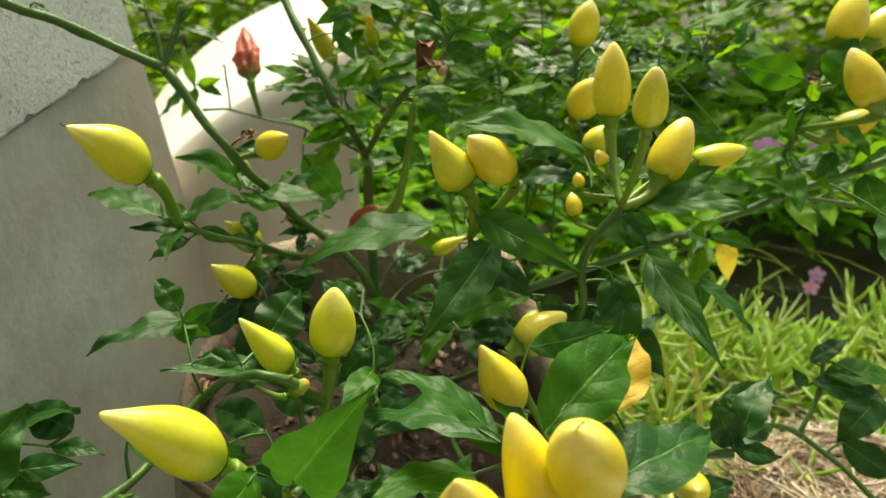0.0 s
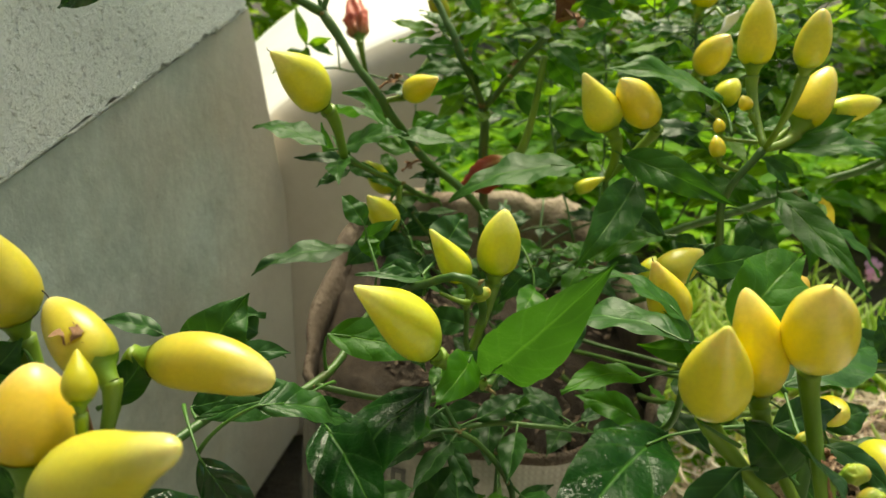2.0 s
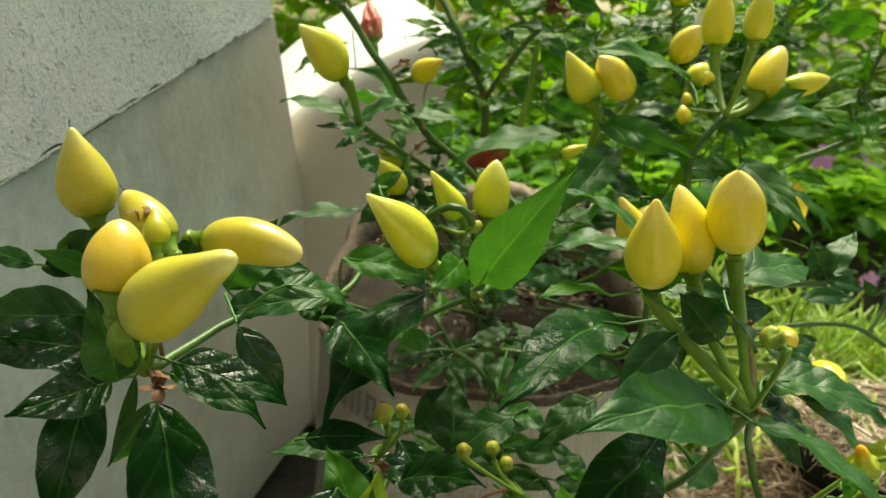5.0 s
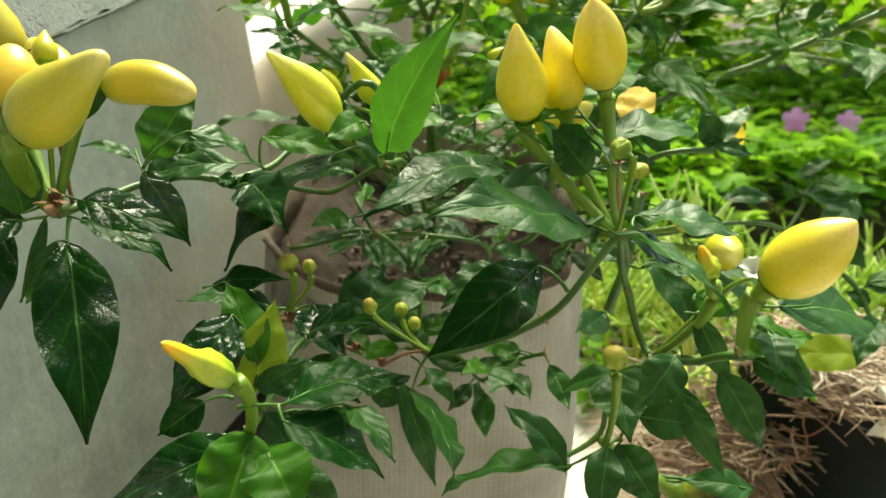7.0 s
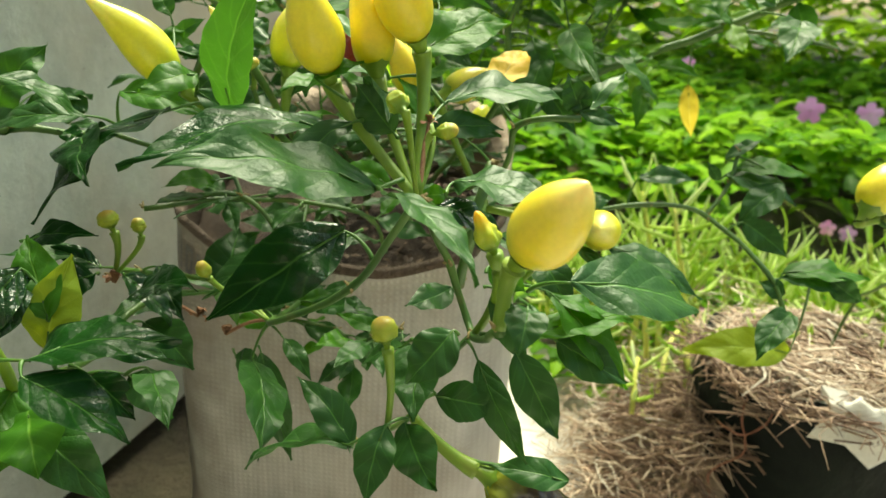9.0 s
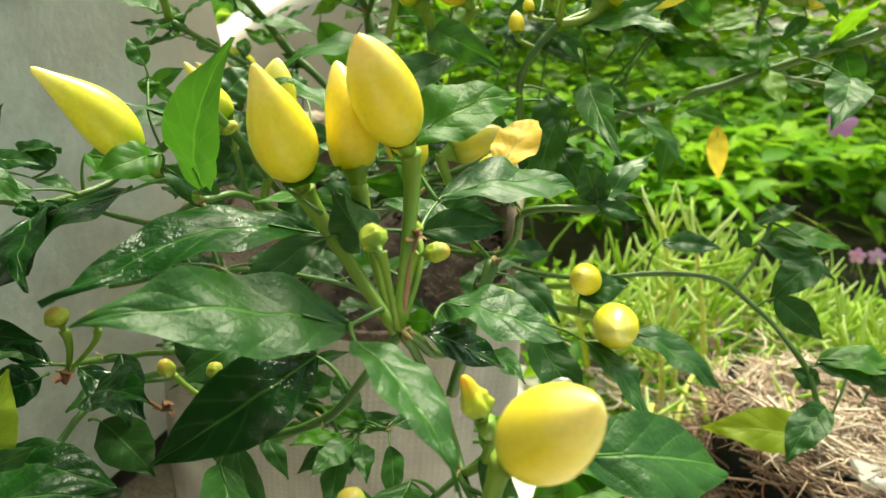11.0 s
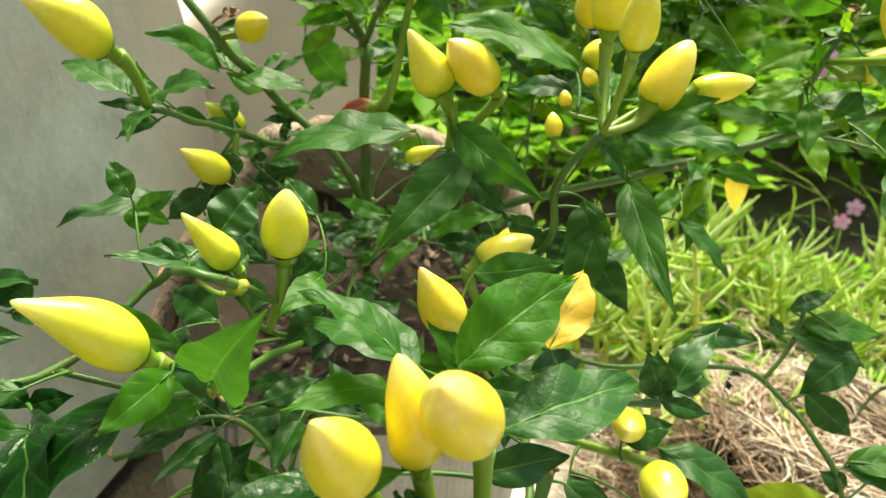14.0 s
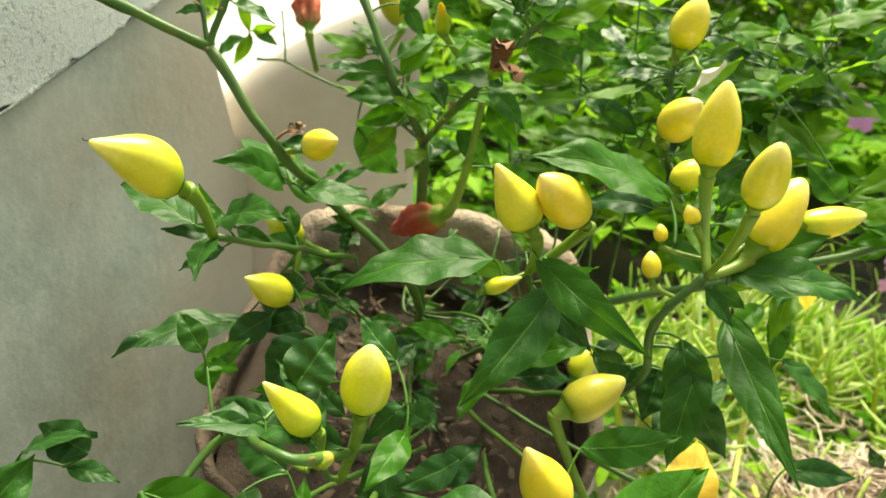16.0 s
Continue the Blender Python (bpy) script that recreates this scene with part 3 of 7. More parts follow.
# ---------------------------------------------------------------- the black bag with straw
def bag():
    bx, by, br = 0.312, 0.400, 0.080
    m, nt, b = mat("black_polythene", 0.7)
    b.inputs["Specular IOR Level"].default_value = 0.12
    o = coords(nt)
    nt.links.new(ramp(nt, noise_tex(nt, o, 20, 4), [(0.35, (0.003, 0.004, 0.003)), (0.8, (0.009, 0.014, 0.008))]), b.inputs["Base Color"])
    bump(nt, b, noise_tex(nt, o, 45, 4), 0.6, 0.006)
    root = empty("nursery_bag", (bx, by, FLOOR))
    tagged(root, "black plastic nursery bag with torn whitish rim", "plant bag")
    na, nk = 72, 18
    verts, faces = [], []

    def ring(a, k, out=1.0):
        f = 1 + 0.06 * noise.noise((math.cos(a) * 2, math.sin(a) * 2, k * 2)) + 0.02 * math.sin(7 * a + 4 * k)
        rim = 0.118 - FLOOR + 0.008 * math.sin(3 * a) + 0.006 * noise.noise((math.cos(a) * 4, math.sin(a) * 4, 9))
        r = br * (0.86 + 0.16 * math.sin(k * 1.9)) * f * out
        return Vector((r * math.cos(a), r * math.sin(a), rim * k))

    for j in range(nk + 1):
        for i in range(na):
            verts.append(ring(2 * math.pi * i / na, j / nk))
    for i in range(na):
        p = ring(2 * math.pi * i / na, 1, 0.93)
        verts.append(Vector((p.x, p.y, p.z - 0.03)))
    for j in range(nk + 1):
        for i in range(na):
            i2 = (i + 1) % na
            faces.append((j * na + i, j * na + i2, (j + 1) * na + i2, (j + 1) * na + i))
    faces.append(tuple(reversed(range(na))))
    mesh_object("bag_body", verts, faces, m, root)
    mw = grain_mat("grubby_white_film", (0.50, 0.46, 0.38), (0.76, 0.73, 0.66), 30, 0.45)

    def flap(a0, a1, drop, rise):
        n, mm = 12, 5
        vs = []
        for j in range(mm + 1):
            for i in range(n + 1):
                a = a0 + (a1 - a0) * i / n
                p = ring(a, 1)
                k = j / mm
                prof = math.sin(math.pi * i / n) ** 0.5
                lift = rise * (1 - 2.0 * abs(k - 0.4)) * prof
                vs.append(Vector((p.x * (1.0 + 0.12 * k * prof), p.y * (1.0 + 0.12 * k * prof), p.z + 0.004 + lift - drop * k * prof + 0.005 * noise.noise((i * 0.6, j * 0.8, a0)))))
        fs = [(j * (n + 1) + i, j * (n + 1) + i + 1, (j + 1) * (n + 1) + i + 1, (j + 1) * (n + 1) + i) for j in range(mm) for i in range(n)]
        ob = mesh_object("rim_flap", vs, fs, mw, root)
        s = ob.modifiers.new("thick", "SOLIDIFY")
        s.thickness = 0.0006
        ob["label"] = "folded whitish plastic rim"

    flap(-1.85, -1.15, 0.020, 0.004)
    flap(-0.6, 0.2, 0.02, 0.01)

    # a stiff torn corner of the film, creased into flat facets
    cx, cy, cz = 0.288 - bx, 0.322 - by, 0.100 - FLOOR
    sheet = [[(0.0, 0.010, 0.034), (0.018, 0.012, 0.030), (0.034, 0.004, 0.018), (0.055, 0.010, 0.024), (0.075, 0.022, 0.020)],
             [(0.001, 0.0, 0.012), (0.014, -0.006, 0.016), (0.030, -0.008, 0.008), (0.050, -0.004, 0.012), (0.072, 0.010, 0.012)],
             [(-0.004, 0.002, -0.002), (0.014, -0.010, 0.003), (0.032, -0.012, -0.012), (0.048, -0.006, -0.004), (0.068, 0.006, -0.004)]]
    vs = [Vector((cx + x, cy + y, cz + z)) for row in sheet for x, y, z in row]
    fs = [(j * 5 + i, j * 5 + i + 1, j * 5 + 6 + i, j * 5 + 5 + i) for j in range(2) for i in range(4)]
    ob = mesh_object("rim_flap", vs, fs, mw, root, smooth=False)
    s = ob.modifiers.new("thick", "SOLIDIFY")
    s.thickness = 0.0008
    ob["label"] = "stiff torn whitish plastic corner"

    def soil_fn(u, v):
        p = ring(2 * math.pi * u, 1, 0.95 * v)
        return (p.x, p.y, 0.108 - FLOOR + 0.003 * (1 - v * v) + 0.013 * noise.noise(((p.x + bx) * 26, (p.y + by) * 26, 4)) + 0.008 * math.exp(-((v - 0.78) / 0.2) ** 2))

    grid_mesh("soil", 60, 14, soil_fn, grain_mat("rotted_straw", (0.26, 0.185, 0.12), (0.52, 0.42, 0.31), 60, 0.9, 0.9, 0.004), root)["label"] = "brown rotted straw over soil"
    return bx, by


BX, BY = bag()


def root(*pts):
    m = M_ROOT
    path = [p + Vector((noise.noise(p * 90), 0, noise.noise(p * 90 + Vector((7, 0, 0))))) * 0.002 for p in smooth_path(pts, 7)]
    vs, fs = tube(path, [0.0006 + 0.0005 * abs(noise.noise(p * 130)) for p in path], 6)
    ob = mesh_object("root", vs, fs, m)
    tagged(ob, "thin reddish root hanging over the bag's side", "root", "hanging roots")


M_ROOT = grain_mat("reddish_root", (0.14, 0.05, 0.025), (0.28, 0.11, 0.06), 120, 0.8)
root((0.252, 0.350, 0.112), (0.244, 0.334, 0.100), (0.248, 0.330, 0.075), (0.229, 0.330, 0.055), (0.234, 0.334, 0.030), (0.212, 0.338, 0.010))
root((0.268, 0.345, 0.112), (0.260, 0.328, 0.105), (0.243, 0.328, 0.090), (0.228, 0.334, 0.097))


def straw_mat(name, stops):
    m, nt, b = mat(name, 0.75)
    nt.links.new(ramp(nt, island_random(nt), stops), b.inputs["Base Color"])
    return m


M_STRAW = straw_mat("dry_straw", [(0.0, (0.30, 0.20, 0.14)), (0.35, (0.42, 0.32, 0.235)), (0.8, (0.52, 0.425, 0.325)), (1.0, (0.70, 0.64, 0.54))])
M_FIBRE = straw_mat("brown_root_fibre", [(0.0, (0.09, 0.05, 0.032)), (0.6, (0.27, 0.17, 0.11)), (1.0, (0.46, 0.34, 0.24))])


def straw(name, count, place, label, material, thick, seed):
    """Dry strands, bent and matted, most of them lying flat and curving round the heap."""
    r = random.Random(seed)
    verts, faces = [], []
    for _ in range(count):
        c, along = place(r)
        a = along + r.gauss(0, 0.5)
        L = r.uniform(0.010, 0.034)
        d = Vector((math.cos(a), math.sin(a), r.gauss(0, 0.16))) * L
        side = Vector((-math.sin(a), math.cos(a), 0)) * r.uniform(-0.6, 0.6) * L
        up = Vector((0, 0, r.uniform(-0.002, 0.006)))
        w = r.uniform(0.35, 1.0) ** 2 * 1.4 * thick
        tube([c - d - side, c - d * 0.4 + up, c + d * 0.4 + up, c + d - side], [w, w, w * 0.9, w * 0.5], 4, verts, faces)
    ob = mesh_object(name, verts, faces, material)
    return tagged(ob, label, "straw", kind="stuff")


def nest_z(x, y, q):
    return 0.112 + 0.003 * (1 - q * q) + 0.013 * noise.noise((x * 26, y * 26, 4)) + 0.008 * math.exp(-((q - 0.75) / 0.2) ** 2)


def on_bag(r):
    a, q = r.uniform(0, 6.3), r.random() ** 0.55 * 0.88
    x, y = BX + 0.076 * q * math.cos(a), BY + 0.076 * q * math.sin(a)
    return Vector((x, y, nest_z(x, y, q) + r.uniform(-0.004, 0.005))), a + 1.57


def under_straw(r):
    c, a = on_bag(r)
    return Vector((BX + (c.x - BX) * 0.9, BY + (c.y - BY) * 0.9, c.z)), a


def beside_bag(r):
    y = 0.35 + 0.20 * r.random()
    x = 0.130 + (BX - 0.135 - math.sqrt(max(0.0, 0.092 ** 2 - (y - BY) ** 2))) * r.random()
    return Vector((x, y, FLOOR + 0.004 + 0.11 * r.random() * max(0.1, (x - 0.12) / 0.12))), r.uniform(0, 6.3)


straw("straw_mulch", 2600, on_bag, "pale dry straw matted on the bag", M_STRAW, 0.00075, 11)


def over_rim(r):
    """Strands that hang over the rim on the near side."""
    a = r.uniform(-3.6, -0.9)
    drop = r.random() ** 1.6
    q = 0.080 + 0.010 * r.random()
    return Vector((BX + q * math.cos(a), BY + q * math.sin(a), 0.120 - 0.018 * drop * (0.55 + 0.45 * math.sin(a * 5 + 1)))), a + 1.57


def against_bag(r):
    """The loose heap between bag and sack, leaning on the bag's side."""
    a = r.uniform(2.45, 3.85)
    k = r.random()
    q = 0.082 + 0.075 * k
    return Vector((BX + q * math.cos(a), BY + q * math.sin(a), FLOOR + 0.002 + 0.100 * (1 - k) ** 1.1 + 0.010 * r.random())), r.uniform(0, 6.3)


def mound_fn(u, v):
    """Matted core of the heap."""
    a, k = 2.35 + 1.6 * u, v
    q = 0.076 + 0.085 * k
    lump = 0.012 * noise.noise((u * 9, v * 5, 2)) + 0.006 * noise.noise((u * 30, v * 14, 6))
    ends = math.sin(math.pi * min(1.0, max(0.0, u))) ** 0.4
    return (BX + q * math.cos(a), BY + q * math.sin(a), FLOOR - 0.004 + (0.098 * (1 - k) ** 1.1 + lump * (1 - k)) * ends)


M_MATTED = grain_mat("matted_straw", (0.13, 0.09, 0.06), (0.34, 0.26, 0.18), 55, 0.9, 0.9, 0.005, fine=240)
tagged(grid_mesh("straw_mound", 60, 20, mound_fn, M_MATTED), "matted brown straw packed between bag and sack", "straw", kind="stuff")
straw("straw_heap", 900, against_bag, "dry straw and roots heaped against the bag", M_FIBRE, 0.00075, 15)
straw("straw_overhang", 240, over_rim, "brown straw hanging over the rim of the bag", M_FIBRE, 0.0007, 14)


def among_moss(r):
    return Vector((r.uniform(0.14, 0.75), 0.50 + 0.30 * r.random(), FLOOR + 0.03 + 0.03 * r.random())), r.uniform(0, 6.3)


straw("straw_scraps", 500, among_moss, "pale dry stalks scattered among the moss rose", M_STRAW, 0.0016, 16)
straw("root_mat", 700, under_straw, "brown matted root fibres under the straw", M_FIBRE, 0.0007, 12)
straw("straw_litter", 650, beside_bag, "dry straw spilled on the slab beside the bag", M_STRAW, 0.0007, 13)


# ---------------------------------------------------------------- garden behind
def scatter_leaves(name, count, place, size, stops, label, category, lean=0.6, seed=1, trans=0.5, narrow=0.42, rough=0.45):
    r = random.Random(seed)
    verts, faces = [], []
    for _ in range(count):
        c, s = place(r)
        L = size * r.uniform(0.55, 1.3) * s
        w = L * narrow
        a = r.uniform(0, 2 * math.pi)
        e = r.uniform(-0.5, lean)
        d = Vector((math.cos(a) * math.cos(e), math.sin(a) * math.cos(e), math.sin(e)))
        sd = d.cross(Vector((r.uniform(-0.4, 0.4), r.uniform(-0.4, 0.4), 1))).normalized()
        n = sd.cross(d)
        k = len(verts)
        p = c
        verts += [p, p + d * L * 0.35 + sd * w * 0.5 + n * L * 0.07, p + d * L * 0.4 - n * L * 0.01, p + d * L * 0.35 - sd * w * 0.5 + n * L * 0.07,
                  p + d * L * 0.75 + sd * w * 0.3 + n * L * 0.02, p + d * L * 0.75 - n * L * 0.06, p + d * L * 0.75 - sd * w * 0.3 + n * L * 0.02, p + d * L - n * L * 0.16]
        faces += [(k, k + 1, k + 2), (k, k + 2, k + 3), (k + 1, k + 4, k + 5, k + 2), (k + 2, k + 5, k + 6, k + 3), (k + 4, k + 7, k + 5), (k + 5, k + 7, k + 6)]
    ob = mesh_object(name, verts, faces, stuff_leaf_mat(name + "_green", stops, rough, trans))
    return tagged(ob, label, category, kind="stuff")


GREENS = [(0.15, (0.02, 0.085, 0.005)), (0.5, (0.09, 0.27, 0.013)), (0.9, (0.32, 0.55, 0.035))]
BRIGHT = [(0.15, (0.09, 0.23, 0.008)), (0.5, (0.28, 0.48, 0.018)), (0.9, (0.55, 0.70, 0.06))]


def bed_height(x, y):
    return 0.10 + 0.11 * noise.noise((x * 2.2, y * 2.2, 0)) + 0.10 * max(0.0, y - 0.9)


def in_bed(r):
    x = r.uniform(-0.7, 2.2)
    y = (1.13 if x > 0.42 else 0.92) + 1.25 * r.random()
    h = bed_height(x, y)
    return Vector((x, y, max(0.0, h) * (1 - r.random() ** 2 * 0.9) + 0.02)), 1


def in_hedge(r):
    x, y = r.uniform(-1.8, 3.4), r.uniform(2.1, 2.8)
    return Vector((x, y, 0.05 + 1.35 * r.random())), 1.2


def far_trees(r):
    x, y = r.uniform(-9, 12), r.uniform(7, 9)
    return Vector((x, y, 4.5 * r.random())), 1


scatter_leaves("periwinkle_bed", 12500, in_bed, 0.058, GREENS, "low bed of glossy green periwinkle foliage", "plants", seed=2, narrow=0.5)
scatter_leaves("hedge", 10500, in_hedge, 0.08, BRIGHT, "bright leafy hedge behind the bed", "hedge", seed=3, trans=0.65, narrow=0.5)
scatter_leaves("distant_trees", 5000, far_trees, 0.5, BRIGHT, "blurred green trees beyond the garden", "trees", seed=4)


def in_lawn(r):
    return Vector((r.uniform(-2.2, -0.1), r.uniform(0.95, 2.6), r.uniform(0.0, 0.30))), 1


scatter_leaves("weeds", 3500, in_lawn, 0.06, BRIGHT, "sunlit grassy weeds behind the ledge", "grass", lean=1.3, seed=8, narrow=0.25)


def in_gaps(r):
    return Vector((r.uniform(0.10, 1.3), r.uniform(0.52, 0.86), -0.02 + 0.05 * r.random())), 1


scatter_leaves("ground_cover", 2600, in_gaps, 0.028, GREENS, "small round-leaved plants among the moss rose", "plants", seed=9, narrow=0.6)


def moss_rose():
    """Clumps of thick yellowish shoots, each ending in a tuft of narrow fleshy leaves."""
    r = random.Random(21)
    shoots, tufts = ([], []), ([], [])
    for _ in range(52):
        cx, cy = r.uniform(0.12, 1.05), r.uniform(0.50, 0.84)
        if cy < 0.60 and cx < 0.17:
            continue
        tall = (1.15 - 1.6 * (cy - 0.5)) * r.uniform(0.06, 0.15) * (1.0 + 0.5 * noise.noise((cx * 5, cy * 5, 3)))
        for _ in range(r.randint(2, 4)):
            foot = Vector((cx + r.uniform(-0.03, 0.03), cy + r.uniform(-0.03, 0.03), -0.03))
            top = foot + Vector((r.uniform(-0.05, 0.05), r.uniform(-0.05, 0.05), tall * r.uniform(0.6, 1.15) + 0.03))
            mid = foot.lerp(top, 0.5) + Vector((r.uniform(-0.012, 0.012), r.uniform(-0.012, 0.012), 0))
            tube(smooth_path([foot, mid, top], 3), [0.0034, 0.0034, 0.0032, 0.003, 0.0028, 0.0024, 0.002], 6, *shoots)
            n = r.randint(8, 15)
            for i in range(n):
                k = 0.58 + 0.42 * (i / n) ** 0.5
                c = foot.lerp(mid, k * 2) if k < 0.5 else mid.lerp(top, k * 2 - 1)
                a = i * 2.4 + r.uniform(-0.4, 0.4)
                up = r.uniform(0.0, 0.7) + (1.0 if k > 0.88 else 0)
                d = Vector((math.cos(a), math.sin(a), up)).normalized()
                L = r.uniform(0.022, 0.046) * (1.2 if k > 0.8 else 0.85)
                w = r.uniform(0.0016, 0.0028)
                tube([c, c + d * L * 0.35, c + d * L * 0.75 + Vector((0, 0, 0.003)), c + d * L + Vector((0, 0, 0.009))], [w * 0.7, w, w * 0.85, w * 0.25], 5, *tufts)
    # runners that trail over the heap and the rim of the bag
    for _ in range(16):
        foot = Vector((r.uniform(0.17, 0.40), r.uniform(0.47, 0.52), r.uniform(0.02, 0.08)))
        top = Vector((foot.x + r.uniform(-0.04, 0.03), r.uniform(0.37, 0.44), r.uniform(0.085, 0.125) if foot.x > 0.25 else r.uniform(0.03, 0.09)))
        path = smooth_path([foot, foot.lerp(top, 0.5) + Vector((r.uniform(-0.01, 0.01), 0, 0.025)), top], 4)
        tube(path, [0.0022] * len(path), 6, *shoots)
        for i in range(r.randint(5, 9)):
            c = path[r.randint(len(path) // 2, len(path) - 1)]
            a = r.uniform(0, 6.3)
            d = Vector((math.cos(a), math.sin(a), r.uniform(0.2, 1.0))).normalized()
            L = r.uniform(0.018, 0.034)
            tube([c, c + d * L * 0.4, c + d * L * 0.8 + Vector((0, 0, 0.003)), c + d * L + Vector((0, 0, 0.006))], [0.0014, 0.002, 0.0016, 0.0005], 5, *tufts)
    ob = mesh_object("moss_rose", shoots[0], shoots[1], stuff_leaf_mat("moss_rose_shoot", [(0.15, (0.52, 0.58, 0.07)), (0.9, (0.86, 0.84, 0.30))], 0.4, 0.3))
    tagged(ob, "thick yellowish shoots of moss rose", "plants", kind="stuff")
    ob = mesh_object("moss_rose_leaves", tufts[0], tufts[1], stuff_leaf_mat("moss_rose_green", [(0.15, (0.20, 0.40, 0.035)), (0.5, (0.54, 0.70, 0.15)), (0.95, (0.84, 0.88, 0.54))], 0.4, 0.42))
    tagged(ob, "narrow fleshy yellow-green moss rose leaves", "plants", kind="stuff")


moss_rose()


def blades():
    r = random.Random(31)
    verts, faces = [], []
    for _ in range(45):
        x, y = r.uniform(0.05, 1.2), r.uniform(0.82, 1.0)
        a, L = r.uniform(0, 6.3), r.uniform(0.10, 0.26)
        out = Vector((math.cos(a), math.sin(a), 0))
        sd = Vector((-math.sin(a), math.cos(a), 0)) * r.uniform(0.0015, 0.003)
        k = len(verts)
        for i in range(6):
            t = i / 5
            p = Vector((x, y, -0.02)) + out * L * 0.75 * t * t + Vector((0, 0, L * (t - 0.45 * t * t)))
            w = sd * (1 - t ** 2)
            verts += [p + w, p - w]
        for i in range(5):
            faces.append((k + 2 * i, k + 2 * i + 1, k + 2 * i + 3, k + 2 * i + 2))
    ob = mesh_object("grass", verts, faces, stuff_leaf_mat("grass_green", [(0.1, (0.06, 0.15, 0.015)), (0.6, (0.2, 0.32, 0.04)), (1.0, (0.45, 0.5, 0.12))], 0.5, 0.35))
    return tagged(ob, "thin arching green grass", "grass", kind="stuff")


blades()


def flower_mat():
    m, nt, b = mat("pink_petal", 0.6)
    nt.links.new(ramp(nt, obj_random(nt), [(0.0, (0.70, 0.24, 0.56)), (1.0, (0.82, 0.44, 0.70))]), b.inputs["Base Color"])
    return m


M_PINK = flower_mat()


def periwinkle(place, size, facing):
    root = empty("periwinkle_flower", place)
    tagged(root, "pink five-petalled periwinkle flower among green leaves", "flower", "periwinkle flowers")
    f = Vector(facing).normalized()
    s = f.cross(Vector((0, 0, 1))).normalized()
    u = s.cross(f)
    for i in range(5):
        a = 2 * math.pi * i / 5 + 0.3
        d = s * math.cos(a) + u * math.sin(a)
        e = -s * math.sin(a) + u * math.cos(a)
        vs, fs = [], []
        for j in range(5):
            t = j / 4
            w = (0.08 + 0.30 * math.sin(t * 2.5)) * size
            for q in (-1, 0, 1):
                vs.append(d * size * t + e * w * q + f * (0.10 * size * (1 - t) ** 2 - 0.06 * size * abs(q)))
        for j in range(4):
            for q in range(2):
                fs.append((j * 3 + q, j * 3 + q + 1, (j + 1) * 3 + q + 1, (j + 1) * 3 + q))
        mesh_object("petal", vs, fs, M_PINK, root)
    vs, fs = tube([f * 0.002, -f * size * 0.6, -f * size * 0.8 - Vector((0, 0, size * 2.5))], [0.10 * size, 0.07 * size, 0.05 * size], 6)
    mesh_object("flower_tube", vs, fs, M_STALK, root)


periwinkle((0.577, 1.19, 0.205), 0.024, (-0.25, -1, 0.35))
periwinkle((0.735, 1.31, 0.19), 0.024, (-0.25, -1, 0.35))
periwinkle((0.168, 1.05, 0.095), 0.012, (-0.25, -1, 0.35))
periwinkle((0.29, 0.66, 0.062), 0.009, (-0.25, -1, 0.35))
periwinkle((0.292, 0.645, 0.04), 0.008, (-0.25, -1, 0.35))
periwinkle((0.48, 0.8, 0.106), 0.01, (-0.25, -1, 0.35))
periwinkle((0.604, 1, 0.04), 0.013, (-0.25, -1, 0.35))
periwinkle((0.379, 1.3, 0.265), 0.013, (-0.25, -1, 0.35))


# ---------------------------------------------------------------- the chilli plant
plant = empty("chilli_plant", (SX, SY, 0.2))
tagged(plant, "bushy chilli plant with upright yellow fruit, rooted in the sack", "chilli plant")
plant_inv = Matrix.Translation(-Vector((SX, SY, 0.2)))
V = Vector
TWIGS = []


def branch(name, r_mm, *pts):
    path = smooth_path(pts, 8)
    n = len(path)
    path = [p + V((noise.noise(p * 60), noise.noise(p * 60 + V((5, 0, 0))), noise.noise(p * 60 + V((0, 5, 0))))) * 0.0012 for p in path]
    TWIGS.extend(path)
    radii = []
    for i in range(n):
        knot = 0.35 * max(0.0, 1 - 3.0 * abs((i % 8) / 8 - 0.0) - 0.0) if 0 < i < n - 1 else 0.2
        radii.append(r_mm * 0.001 * (0.86 + 0.1 * noise.noise((i * 0.7, r_mm, 3)) + knot * 0.5))
    vs, fs = tube(path, radii, 12)
    n_stem = len(fs)
    # corky brown scars and stubs round the joints
    for i in range(0, n, 8):
        for _ in range(rng.randint(1, 3)):
            d = V((rng.uniform(-1, 1), rng.uniform(-1, 1), rng.uniform(-0.2, 1))).normalized()
            q = path[i] + V((rng.uniform(-1, 1), rng.uniform(-1, 1), rng.uniform(-1, 1))) * 0.001
            R = radii[i]
            tube([q, q + d * R * 1.05, q + d * (R * 1.25 + rng.uniform(0.0003, 0.0022))], [R * 0.5, R * 0.42, R * rng.uniform(0.12, 0.3)], 7, vs, fs)
    ob = mesh_object(name, [plant_inv @ v for v in vs], fs, [M_STEM, M_CORK], plant, slots=[0] * n_stem + [1] * (len(fs) - n_stem))
    return ob


def width_at(v):
    return max(0.0, math.sin(math.pi * v ** 0.78)) ** 0.86 * (1 - 0.5 * v ** 4) * 1.04


